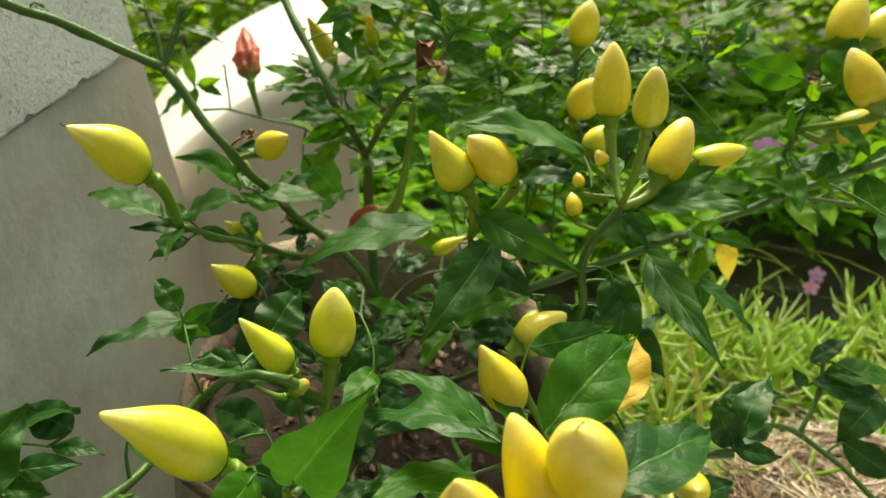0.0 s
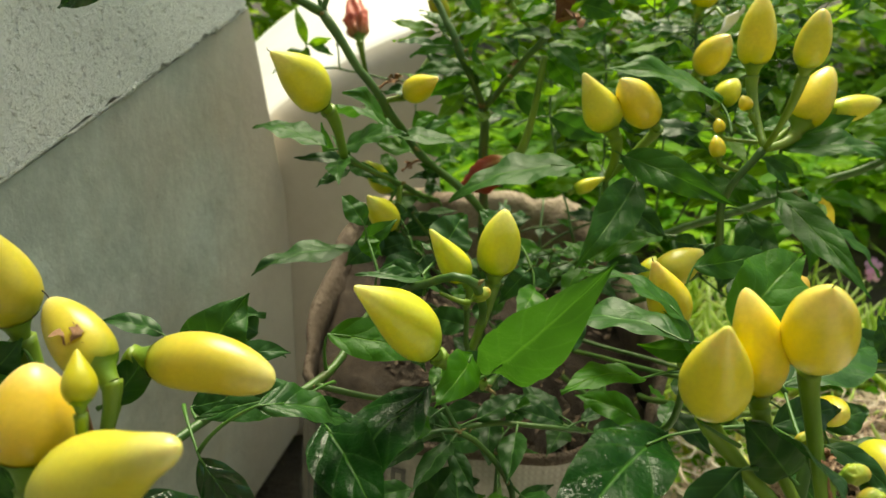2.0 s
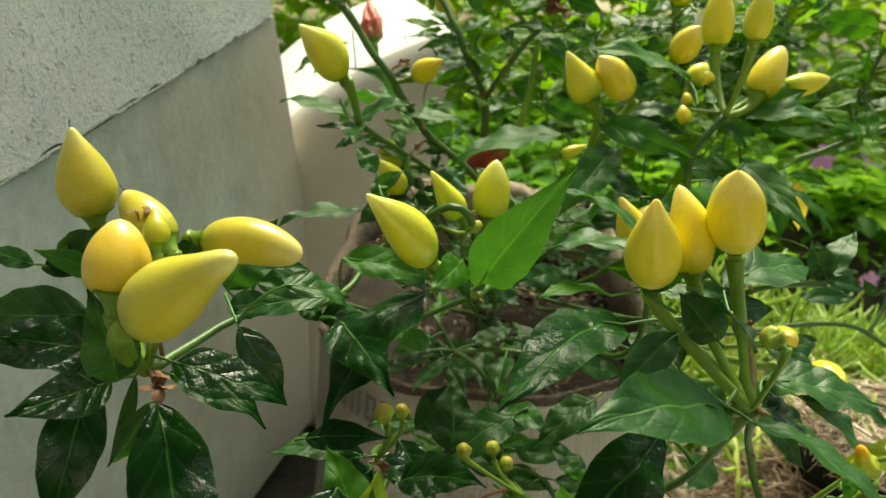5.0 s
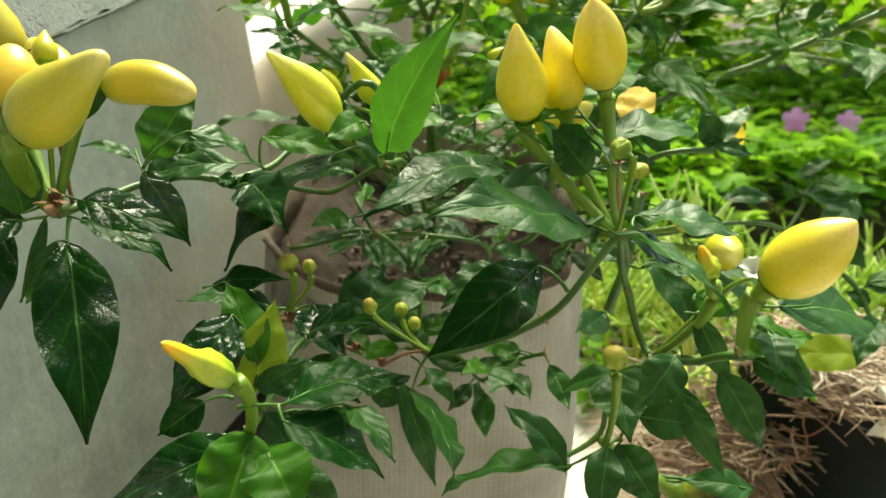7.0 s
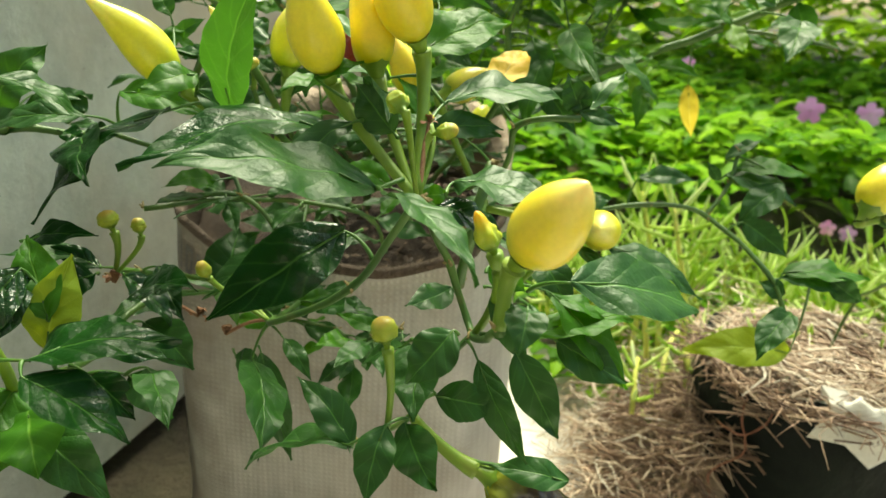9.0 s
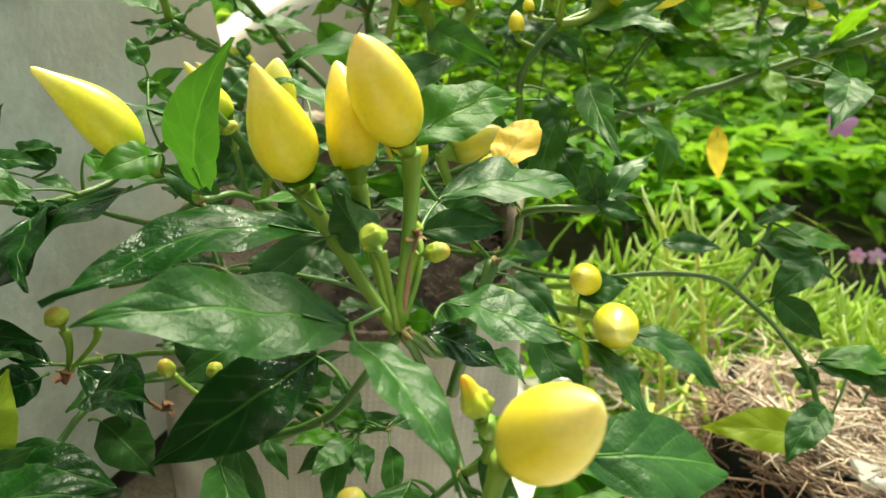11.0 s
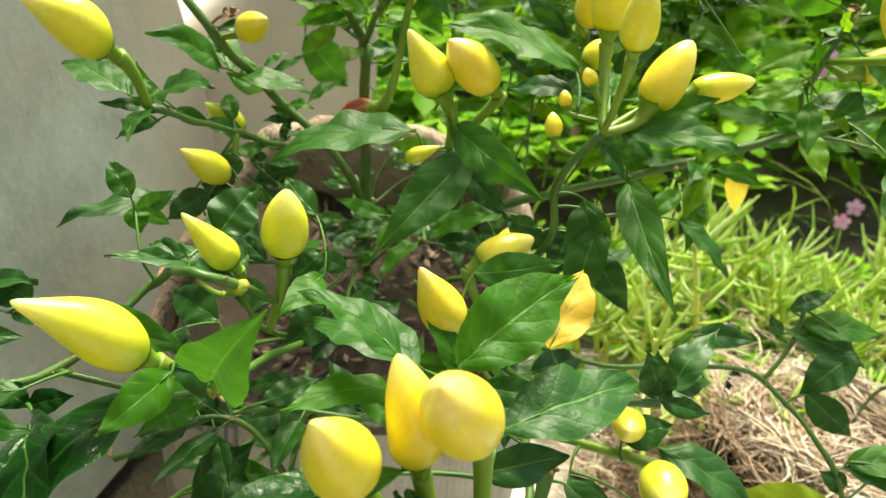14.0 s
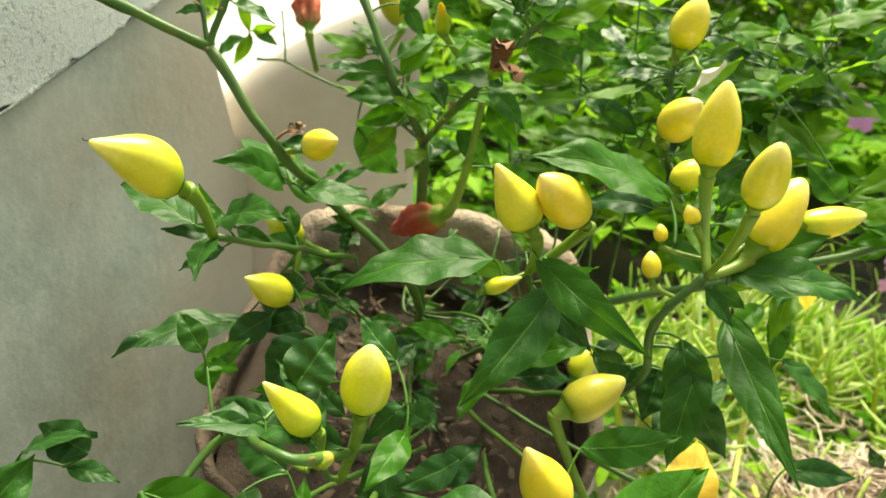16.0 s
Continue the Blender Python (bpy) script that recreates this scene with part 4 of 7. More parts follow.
def leaf(kind, base, tip, hw, normal, node_at, arch=0.10, fold=0.22, bank=None):
    b, t = V(base), V(tip)
    # leaves above this height get a lighter tint, as if more lit
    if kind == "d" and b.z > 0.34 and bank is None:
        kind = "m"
    ax = t - b
    L = ax.length
    axn = ax.normalized()
    n = V(normal)
    n = (n - axn * n.dot(axn)).normalized()
    sd = axn.cross(n)
    seed = rng.random() * 50
    fold = fold * rng.uniform(0.5, 2.1)
    ctrl = (b + t) / 2 + n * L * arch * 2 + sd * L * rng.uniform(-0.06, 0.06)
    nl, nw = 26, 10
    verts, uvs, faces, slots = [], [], [], []
    twist = rng.uniform(-0.25, 0.25)
    recurve = math.sin(seed)
    for j in range(nl + 1):
        v = j / nl
        p = b * (1 - v) ** 2 + ctrl * 2 * v * (1 - v) + t * v * v
        p = p + n * (0.030 * L * recurve * math.sin(math.pi * max(0.0, v - 0.55) / 0.45))
        tan = ((ctrl - b) * (1 - v) + (t - ctrl) * v).normalized()
        nn = (n - tan * n.dot(tan)).normalized()
        s2 = tan.cross(nn)
        a = twist * (v - 0.3)
        s3 = s2 * math.cos(a) + nn * math.sin(a)
        n3 = nn * math.cos(a) - s2 * math.sin(a)
        w = max(hw * width_at(min(max(v, 0.004), 0.998)) * (1 + 0.07 * noise.noise((seed + v * 7, 4, 4)) + 0.035 * noise.noise((seed + v * 19, 8, 1))), 0.0004)
        for i in range(nw + 1):
            u = 2 * i / nw - 1
            edge = 0.17 * hw * noise.noise((seed + v * 5.5, u * 0.8, 1)) + 0.40 * hw * abs(u) * noise.noise((seed + v * 4.5, 3 + (1 if u > 0 else 0), 2))
            puff = (0.012 if L > 0.03 else 0.004) * hw * (abs(math.sin(v * 16.5 - abs(u) ** 0.8 * 4.5 - 0.6)) - 0.5) * (1 - abs(u)) * abs(u) * 3.0
            q = p + s3 * (w * u * (1 - 0.10 * fold)) + n3 * (fold * w * (abs(u) - 0.6 * u * u) + edge + puff)
            verts.append(plant_inv @ q)
            uvs.append((i / nw, v))
    wv = nw + 1
    for j in range(nl):
        for i in range(nw):
            faces.append((j * wv + i, j * wv + i + 1, (j + 1) * wv + i + 1, (j + 1) * wv + i))
            slots.append(0)
    # leaf stalk, continued as a thin raised midrib below the blade
    k = V(node_at)
    bow = k.lerp(b, 0.5) + V((0, 0, 0.12 * min(0.02, (k - b).length))) - (ctrl - b).normalized() * 0.15 * min(0.02, (k - b).length)
    path = [k * (1 - q) ** 2 + bow * 2 * q * (1 - q) + b * q * q for q in (i / 10 for i in range(11))] + [b.lerp(ctrl, 0.2) - n * 0.0003, b.lerp(ctrl, 0.42) - n * 0.0004]
    r0 = 0.0005 + 0.018 * hw
    f0 = len(faces)
    tube([plant_inv @ q for q in path], [r0 * (1.2 - 0.75 * i / (len(path) - 1)) for i in range(len(path))], 6, verts, faces)
    uvs += [(0.5, 0.02)] * (len(verts) - len(uvs))
    slots += [1] * (len(faces) - f0)
    if bank is not None:
        k0 = len(bank["verts"])
        bank["verts"] += verts
        bank["faces"] += [tuple(k0 + q for q in fc) for fc in faces]
        bank["uvs"] += uvs
        bank["slots"] += [3 if q else "dgl".index(kind) for q in slots]
        return None
    ob = mesh_object("leaf", verts, faces, [(M_SMALL if L < 0.03 else M_LEAF)[kind], M_PETIOLE], plant, uvs=uvs, slots=slots)
    if kind == "y":
        ob["label"] = "yellowed old leaf"
    elif kind == "w":
        ob["label"] = "dark green leaf wet with rain"
    return ob


PROFILE = {
    "egg": ((0, 0.50), (0.06, 0.76), (0.15, 0.92), (0.32, 1.0), (0.5, 0.95), (0.68, 0.80), (0.82, 0.60), (0.92, 0.40), (0.98, 0.20), (1.0, 0.0)),
    "fat": ((0, 0.50), (0.06, 0.78), (0.15, 0.93), (0.3, 1.0), (0.5, 0.96), (0.68, 0.79), (0.83, 0.53), (0.93, 0.31), (0.98, 0.15), (1.0, 0.0)),
    "y": ((0, 0.42), (0.05, 0.66), (0.14, 0.88), (0.28, 1.0), (0.42, 0.97), (0.58, 0.80), (0.74, 0.53), (0.87, 0.29), (0.95, 0.17), (0.985, 0.09), (1.0, 0.0)),
    "round": ((0, 0.40), (0.05, 0.62), (0.14, 0.84), (0.30, 0.99), (0.45, 1.0), (0.62, 0.90), (0.78, 0.68), (0.90, 0.40), (0.96, 0.19), (0.99, 0.08), (1.0, 0.0)),
    "young": ((0, 0.50), (0.08, 0.85), (0.2, 1.0), (0.36, 1.02), (0.48, 0.92), (0.54, 0.66), (0.62, 0.58), (0.76, 0.50), (0.88, 0.38), (0.96, 0.22), (1.0, 0.0)),
    "blunt": ((0, 0.45), (0.06, 0.70), (0.15, 0.90), (0.35, 1.0), (0.55, 0.97), (0.74, 0.84), (0.87, 0.64), (0.94, 0.46), (0.98, 0.26), (1.0, 0.0)),
    "comma": ((0, 0.50), (0.06, 0.80), (0.15, 0.97), (0.28, 1.0), (0.42, 0.94), (0.55, 0.77), (0.68, 0.58), (0.80, 0.45), (0.90, 0.36), (0.96, 0.26), (0.99, 0.13), (1.0, 0.0)),
    "cone": ((0, 0.48), (0.05, 0.74), (0.13, 0.93), (0.24, 1.0), (0.38, 0.93), (0.55, 0.74), (0.72, 0.50), (0.86, 0.29), (0.95, 0.16), (0.985, 0.09), (1.0, 0.0)),
    "bud": ((0, 0.35), (0.08, 0.55), (0.2, 0.85), (0.4, 1.0), (0.6, 1.0), (0.8, 0.86), (0.92, 0.62), (0.97, 0.4), (1.0, 0.0)),
}


def pepper(kind, base, tip, rad, node_at, shape="y", bend=0.0, hair=False):
    b, t = V(base), V(tip)
    ax = t - b
    L = ax.length
    turn = ax.to_track_quat("Z", "Y").to_matrix().to_4x4()
    prof = PROFILE[kind if kind in ("bud", "young") else shape]
    wrinkle = 0.16 if kind in ("red", "rot") else 0.045 if kind in ("young", "bud") else 0.016
    seed = rng.random() * 90
    na = 28
    ks = [i / 22 for i in range(22)] + [0.975, 0.99, 1.0]
    verts, faces = [], []
    up = turn.to_3x3().inverted() @ V((0, 0, 1))
    up = V((up.x, up.y, 0)).normalized() * bend * L

    def raw(k):
        for (k0, r0), (k1, r1) in zip(prof, prof[1:]):
            if k0 <= k <= k1:
                return r0 + (r1 - r0) * (k - k0) / (k1 - k0)
        return 0.0

    for k in ks:
        # the outline is rounded between its stations, most of all in the middle
        near = 0.075 * min(1.0, k / 0.12, (1 - k) / 0.16)
        r = sum(raw(k + near * q) for q in (-1.0, -0.5, 0.0, 0.5, 1.0)) / 5
        for i in range(na):
            a = 2 * math.pi * i / na
            lump = 1 + wrinkle * noise.noise((math.cos(a) * 1.6 + seed, math.sin(a) * 1.6, k * 2.6)) * 2
            if kind in ("red", "rot"):
                lump += 0.50 * noise.noise((math.cos(a) * 2.2 + seed, math.sin(a) * 2.2, k * 4)) - 0.34 * abs(noise.noise((math.cos(a) * 9 + seed, math.sin(a) * 9, k * 14)))
            if kind in ("young", "bud"):
                lump += (0.11 * math.sin(a * 5) + 0.22 * noise.noise((math.cos(a) * 3 + seed, math.sin(a) * 3, k * 7))) * (1 if k < 0.55 else 0.25)
            off = up * math.sin(k * math.pi) ** 1.3
            verts.append(V((rad * max(r, 0.002) * lump * math.cos(a) + off.x, rad * max(r, 0.002) * lump * math.sin(a) + off.y, L * k)))
    for j in range(len(ks) - 1):
        for i in range(na):
            i2 = (i + 1) % na
            faces.append((j * na + i, j * na + i2, (j + 1) * na + i2, (j + 1) * na + i))
    faces.append(tuple(reversed(range(na))))
    name = "flower_bud" if kind == "bud" else "pepper"
    ob = mesh_object(name, verts, faces, M_PEP[kind], plant)
    ob.matrix_basis = plant_inv @ Matrix.Translation(b) @ turn
    LABELS = {"y": "ripening yellow chilli", "yg": "lemon-yellow chilli with a greenish base", "o": "amber-yellow chilli", "g": "olive-yellow chilli", "ol": "yellow chilli with a green base, darkened for shade",
              "young": "young knobbly green pod", "red": "shrivelled red dried chilli", "bud": "pale yellow-green flower bud", "rot": "blackened rotting pod"}
    ob["label"] = LABELS[kind]
    # calyx: a ribbed cup with blunt teeth, narrowing into the stalk
    cv, cf = [], []

    def body_r(z):
        k = max(0.0, z / L)
        for (k0, r0), (k1, r1) in zip(prof, prof[1:]):
            if k0 <= k <= k1:
                return rad * (r0 + (r1 - r0) * (k - k0) / (k1 - k0))
        return rad * 0.3

    cr = body_r(0)
    cup = ((-0.62, 0.55), (-0.40, 0.64), (-0.18, 0.80), (-0.03, 1.0), (0.0, 0.0), (0.10, 0.0))
    for q, (z, r) in enumerate(cup):
        for i in range(20):
            a = 2 * math.pi * i / 20
            zz = (z + (0.10 if i % 4 == 0 and q == 5 else 0.0)) * rad
            rr = cr * r * 1.06 if q < 4 else body_r(zz) * 1.035 + 0.0002
            cv.append(V((rr * math.cos(a), rr * math.sin(a), zz)))
    for j in range(len(cup) - 1):
        for i in range(20):
            i2 = (i + 1) % 20
            cf.append((j * 20 + i, j * 20 + i2, (j + 1) * 20 + i2, (j + 1) * 20 + i))
    mesh_object("calyx", cv, cf, M_STALK, ob)
    inv = (Matrix.Translation(b) @ turn).inverted()
    k = inv @ V(node_at)
    z0 = -0.58 * rad
    foot = V((0, 0, z0))
    below = max(0.0, (foot - k).normalized().z)
    bow = V((0, 0, z0 - (0.05 + 0.37 * below * below) * (k - foot).length))
    path = [foot * (1 - q) ** 2 + bow * 2 * q * (1 - q) + k * q * q for q in (i / 14 for i in range(15))]
    rs = max(0.0009, min(0.0030 if kind == "young" else 0.0024, rad * (0.45 if kind == "young" else 0.30 if kind == "bud" else 0.235)))
    vs, fs = tube(path, [rs * (0.9 + 0.75 * (1 - i / (len(path) - 1)) ** 2.2) for i in range(len(path))], 9)
    mesh_object("stalk", vs, fs, M_STALK, ob)
    if hair:
        d = V((rng.uniform(-1, 1), rng.uniform(-1, 1), 1.2)).normalized()
        vs, fs = tube(smooth_path([V((0, 0, L * 0.995)), V((0, 0, L)) + d * 0.0013, V((0, 0, L)) + d * 0.002 + V((0.0005, 0.0005, 0.0005))], 4), 0.00016, 5)
        mesh_object("dry_style", vs, fs, M_HAIR, ob)
    return ob


def withered(place, size):
    """A crumpled brown flower or calyx: a few curled papery petals round a knob."""
    r = random.Random(int(abs(place[0]) * 9000) + 5)
    verts, faces = [], []
    for q in range(7):
        d = V((r.uniform(-1, 1), r.uniform(-1, 1), r.uniform(-0.6, 1))).normalized()
        s = d.cross(V((0.2, 0.3, 1))).normalized()
        n = s.cross(d)
        k = len(verts)
        for j in range(5):
            t = j / 4
            w = size * (0.25 + 0.55 * math.sin(t * 2.6)) * 0.8
            curl = n * size * (0.55 * math.sin(t * 2.4) + 0.2 * r.uniform(-1, 1))
            for u in (-1, -0.35, 0.35, 1):
                verts.append(V(place) + d * size * t * 0.9 + s * w * u * 0.6 + curl + n * size * 0.2 * r.uniform(-1, 1) * abs(u))
        for j in range(4):
            for u in range(3):
                faces.append((k + j * 4 + u, k + j * 4 + u + 1, k + (j + 1) * 4 + u + 1, k + (j + 1) * 4 + u))
    near_twig = min(TWIGS, key=lambda p: (p - V(place)).length)
    tube(smooth_path([V(place), V(place).lerp(near_twig, 0.5) + V((0, 0, 0.002)), near_twig], 4), 0.0008, 5, verts, faces)
    ob = mesh_object("withered_flower", [plant_inv @ v for v in verts], faces, M_DRY, plant)
    ob["label"] = "crumpled brown withered flower"


M_PETAL = grain_mat("white_petal", (0.80, 0.80, 0.72), (0.90, 0.90, 0.84), 120, 0.6)


def white_flower(base, tip, node_at, size=0.0065):
    b, t = V(base), V(tip)
    d = (t - b).normalized()
    s = d.cross(V((0.1, 0.2, 1))).normalized()
    u = s.cross(d)
    verts, faces = [], []
    tube(smooth_path([V(node_at), b.lerp(V(node_at), 0.3) + V((0, 0, 0.004)), b, b + d * 0.003], 5), 0.0009, 6, verts, faces)
    stalk = mesh_object("flower", [plant_inv @ v for v in verts], faces, M_STALK, plant)
    stalk["label"] = "small white chilli flower"
    for i in range(5):
        a = 2 * math.pi * i / 5
        o = s * math.cos(a) + u * math.sin(a)
        e = d.cross(o)
        vs, fs = [], []
        for j in range(6):
            k = j / 5
            w = 0.50 * size * math.sin(0.35 + k * 2.5)
            for q in (-1, 0, 1):
                vs.append(plant_inv @ (b + d * (0.003 + 0.004 * math.sin(k * 2.2)) + o * size * k + e * w * q + d * 0.0008 * abs(q) + u * 0.0006 * math.sin(3 * k + i)))
        for j in range(5):
            for q in range(2):
                fs.append((j * 3 + q, j * 3 + q + 1, (j + 1) * 3 + q + 1, (j + 1) * 3 + q))
        mesh_object("petal", vs, fs, M_PETAL, stalk)


# stems
branch("main_stem", 3.51, (-0.035, 0.385, 0.17), (-0.038, 0.388, 0.27), (-0.0423, 0.3936, 0.368))
branch("branch", 2.5, (-0.0423, 0.3936, 0.368), (-0.0577, 0.3817, 0.3999), (-0.0777, 0.4001, 0.4358), (-0.1069, 0.4361, 0.4797))
branch("branch", 2.03, (-0.0423, 0.3936, 0.368), (-0.0279, 0.3613, 0.3926), (-0.0067, 0.3499, 0.4205), (0.0069, 0.3565, 0.4377))
branch("branch", 2.5, (-0.1257, 0.322, 0.423), (-0.0955, 0.3186, 0.3815), (-0.0773, 0.3398, 0.3509), (-0.0377, 0.3367, 0.3131), (-0.036, 0.386, 0.25))
branch("branch", 2.34, (-0.1257, 0.322, 0.423), (-0.1521, 0.3065, 0.4384), (-0.1689, 0.2796, 0.4521))
branch("branch", 1.72, (-0.1257, 0.322, 0.423), (-0.1212, 0.3276, 0.4376), (-0.1175, 0.3323, 0.4499))
branch("branch", 1.25, (-0.1257, 0.322, 0.423), (-0.1303, 0.3276, 0.4375), (-0.1349, 0.3317, 0.4484))
branch("branch", 1.56, (-0.1063, 0.2695, 0.3642), (-0.0847, 0.3062, 0.3412), (-0.066, 0.335, 0.325))
branch("branch", 1.79, (-0.146, 0.1093, 0.3047), (-0.1263, 0.1541, 0.3079), (-0.1001, 0.1757, 0.3037), (-0.0829, 0.2148, 0.3172), (-0.0455, 0.1891, 0.341), (-0.04, 0.32, 0.22))
branch("branch", 1.33, (-0.0406, 0.1664, 0.3141), (-0.0675, 0.1781, 0.2979), (-0.1001, 0.1757, 0.3037))
branch("branch", 1.56, (-0.0406, 0.1664, 0.3141), (-0.0329, 0.1969, 0.3055), (-0.03, 0.3, 0.24))
branch("branch", 1.48, (0.0446, 0.1049, 0.3081), (0.0244, 0.1076, 0.2757), (-0.0171, 0.1403, 0.2423), (-0.03, 0.27, 0.2))
branch("branch", 1.72, (0.0446, 0.1049, 0.3081), (0.0557, 0.1302, 0.2906), (0.0606, 0.1958, 0.2819), (0.045, 0.28, 0.24))
branch("branch", 1.48, (0.0446, 0.1049, 0.3081), (0.0541, 0.1203, 0.2819), (0.0641, 0.1132, 0.2603), (0.0727, 0.0632, 0.2888))
branch("branch", 1.17, (0.0641, 0.1132, 0.2603), (0.0505, 0.1072, 0.2466), (0.0463, 0.1021, 0.2334), (0.0299, 0.0976, 0.2246))
branch("branch", 1.48, (0.0956, 0.177, 0.3245), (0.0711, 0.1826, 0.3178), (0.0626, 0.2215, 0.2858), (0, 0.33, 0.24))
branch("branch", 1.48, (0.2137, 0.2345, 0.2222), (0.2033, 0.246, 0.2418), (0.1756, 0.2741, 0.2617), (0.1444, 0.2737, 0.2648), (0.086, 0.2849, 0.2517), (0, 0.35, 0.24))
branch("branch", 1.25, (0.1756, 0.2741, 0.2617), (0.1878, 0.2847, 0.2775), (0.1926, 0.295, 0.2935))
branch("branch", 2.65, (-0.03, 0.38, 0.25), (0.05, 0.37, 0.29), (0.1333, 0.3551, 0.3315), (0.1901, 0.358, 0.356), (0.2389, 0.3428, 0.3826))
branch("branch", 1.4, (0.1901, 0.358, 0.356), (0.2184, 0.3566, 0.352), (0.2555, 0.3546, 0.3466))
branch("branch", 1.56, (0.1901, 0.358, 0.356), (0.1858, 0.3655, 0.3755), (0.1764, 0.3376, 0.3867), (0.1833, 0.3371, 0.4134))
branch("branch", 1.87, (0.076, 0.2636, 0.3772), (0.0629, 0.2635, 0.3555), (0.0605, 0.2718, 0.3148), (0.01, 0.35, 0.24))
branch("branch", 1.56, (0.0166, 0.2919, 0.3534), (0.0219, 0.3189, 0.312), (-0.01, 0.36, 0.25))
branch("branch", 1.56, (0.0325, 0.1853, 0.3189), (0.0266, 0.1957, 0.278), (0.01, 0.31, 0.23))
branch("branch", 1.25, (-0.0481, 0.2098, 0.3208), (-0.0456, 0.2275, 0.2903), (-0.03, 0.3, 0.23))
branch("branch", 1.56, (-0.0665, 0.0665, 0.2514), (-0.0754, 0.1135, 0.2353), (-0.0688, 0.1579, 0.2398), (-0.05, 0.27, 0.19))
branch("branch", 1.4, (-0.0743, 0.1315, 0.26), (-0.0752, 0.1504, 0.2534), (-0.06, 0.26, 0.2))
branch("branch", 1.25, (-0.0811, 0.1684, 0.2749), (-0.0436, 0.2022, 0.2721), (0.0041, 0.2135, 0.2639), (0, 0.28, 0.22))
branch("branch", 1.17, (-0.0346, 0.2012, 0.2114), (-0.0086, 0.2019, 0.2079), (0.0049, 0.1903, 0.2023), (0.0152, 0.176, 0.2197), (0.0321, 0.161, 0.2336))
branch("branch", 1.25, (0.0808, 0.2744, 0.3776), (0.0827, 0.352, 0.3733), (0.0743, 0.3539, 0.3923), (0.0761, 0.3792, 0.4108), (0.0759, 0.3836, 0.4223))
branch("branch", 0.936, (0.1328, 0.3546, 0.33), (0.1454, 0.3521, 0.3235))
branch("branch", 1.25, (0.239, 0.2298, 0.2793), (0.2684, 0.2264, 0.2634), (0.33, 0.4, 0.17), (0.325, 0.41, 0.11))
branch("branch", 2.34, (0.0638, 0.1613, 0.3066), (0.0592, 0.1477, 0.2884), (0.0551, 0.1519, 0.26))
branch("branch", 1.33, (-0.0781, 0.1795, 0.2754), (-0.0478, 0.1919, 0.2756), (-0.0275, 0.1866, 0.2575), (-0.0256, 0.177, 0.2301))
branch("branch", 1.17, (-0.0478, 0.1919, 0.2756), (-0.0588, 0.2163, 0.2863), (-0.02, 0.3, 0.24))
branch("branch", 1.4, (-0.0332, 0.1947, 0.2212), (-0.0309, 0.2143, 0.2478), (-0.0338, 0.2396, 0.261))
branch("branch", 0.936, (-0.1716, 0.4927, 0.3753), (-0.1512, 0.4931, 0.3763), (-0.129, 0.4714, 0.3754), (-0.0853, 0.4385, 0.3732), (-0.0452, 0.3939, 0.3688))
branch("branch", 0.702, (-0.1751, 0.4963, 0.3848), (-0.1823, 0.5028, 0.402), (-0.1866, 0.5087, 0.4172))
branch("branch", 0.702, (-0.1512, 0.4931, 0.3763), (-0.1547, 0.4994, 0.3927), (-0.1565, 0.5045, 0.4061))

# thin crooked twigs over the soil
r4 = random.Random(29)
THIN = []
for i in range(17):
    a = -2.6 + 4.4 * i / 16 + r4.uniform(-0.15, 0.15)
    far = r4.uniform(0.05, 0.095)
    end = V((max(-0.105, -0.03 + far * math.cos(a)), 0.36 + far * 1.15 * math.sin(a), r4.uniform(0.25, 0.325)))
    foot = V((-0.036 + r4.uniform(-0.006, 0.006), 0.385 + r4.uniform(-0.006, 0.006), r4.uniform(0.215, 0.27)))
    bend = foot.lerp(end, 0.5) + V((r4.uniform(-0.014, 0.014), r4.uniform(-0.014, 0.014), r4.uniform(-0.012, 0.014)))
    start = len(TWIGS)
    branch("twig", r4.uniform(0.65, 1.1), foot, bend, end)
    THIN.append(TWIGS[start:])

# rear twigs that rise behind the fruit
REAR = []
for i in range(9):
    foot = V((0.02 + 0.012 * i, 0.372 + r4.uniform(0.0, 0.01), 0.285 + 0.004 * i))
    end = V((0.01 + 0.024 * i + r4.uniform(-0.01, 0.01), r4.uniform(0.42, 0.50), r4.uniform(0.385, 0.47)))
    bend = foot.lerp(end, 0.5) + V((r4.uniform(-0.022, 0.022), 0.012, r4.uniform(-0.014, 0.016)))
    start = len(TWIGS)
    branch("twig", r4.uniform(0.55, 0.9), foot, bend, end)
    REAR += TWIGS[start + 6:]

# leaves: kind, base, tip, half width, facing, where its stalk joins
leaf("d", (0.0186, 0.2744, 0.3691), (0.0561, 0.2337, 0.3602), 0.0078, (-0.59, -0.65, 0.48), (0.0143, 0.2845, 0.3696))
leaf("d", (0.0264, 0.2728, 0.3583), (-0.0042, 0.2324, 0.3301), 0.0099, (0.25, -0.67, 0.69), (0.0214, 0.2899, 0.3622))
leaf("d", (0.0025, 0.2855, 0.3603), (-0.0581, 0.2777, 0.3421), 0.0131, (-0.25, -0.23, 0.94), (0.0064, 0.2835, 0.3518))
leaf("d", (0.0852, 0.2679, 0.376), (0.1283, 0.2609, 0.3768), 0.009, (-0.08, -0.39, 0.92), (0.0812, 0.267, 0.379))
leaf("d", (0.0929, 0.2792, 0.3521), (0.1059, 0.2141, 0.3317), 0.0078, (-0.55, -0.35, 0.76), (0.0848, 0.2678, 0.3763))
leaf("g", (0.0333, 0.1592, 0.3436), (0.0646, 0.193, 0.3551), 0.0112, (0.26, -0.52, 0.82), (0.0465, 0.1472, 0.33))
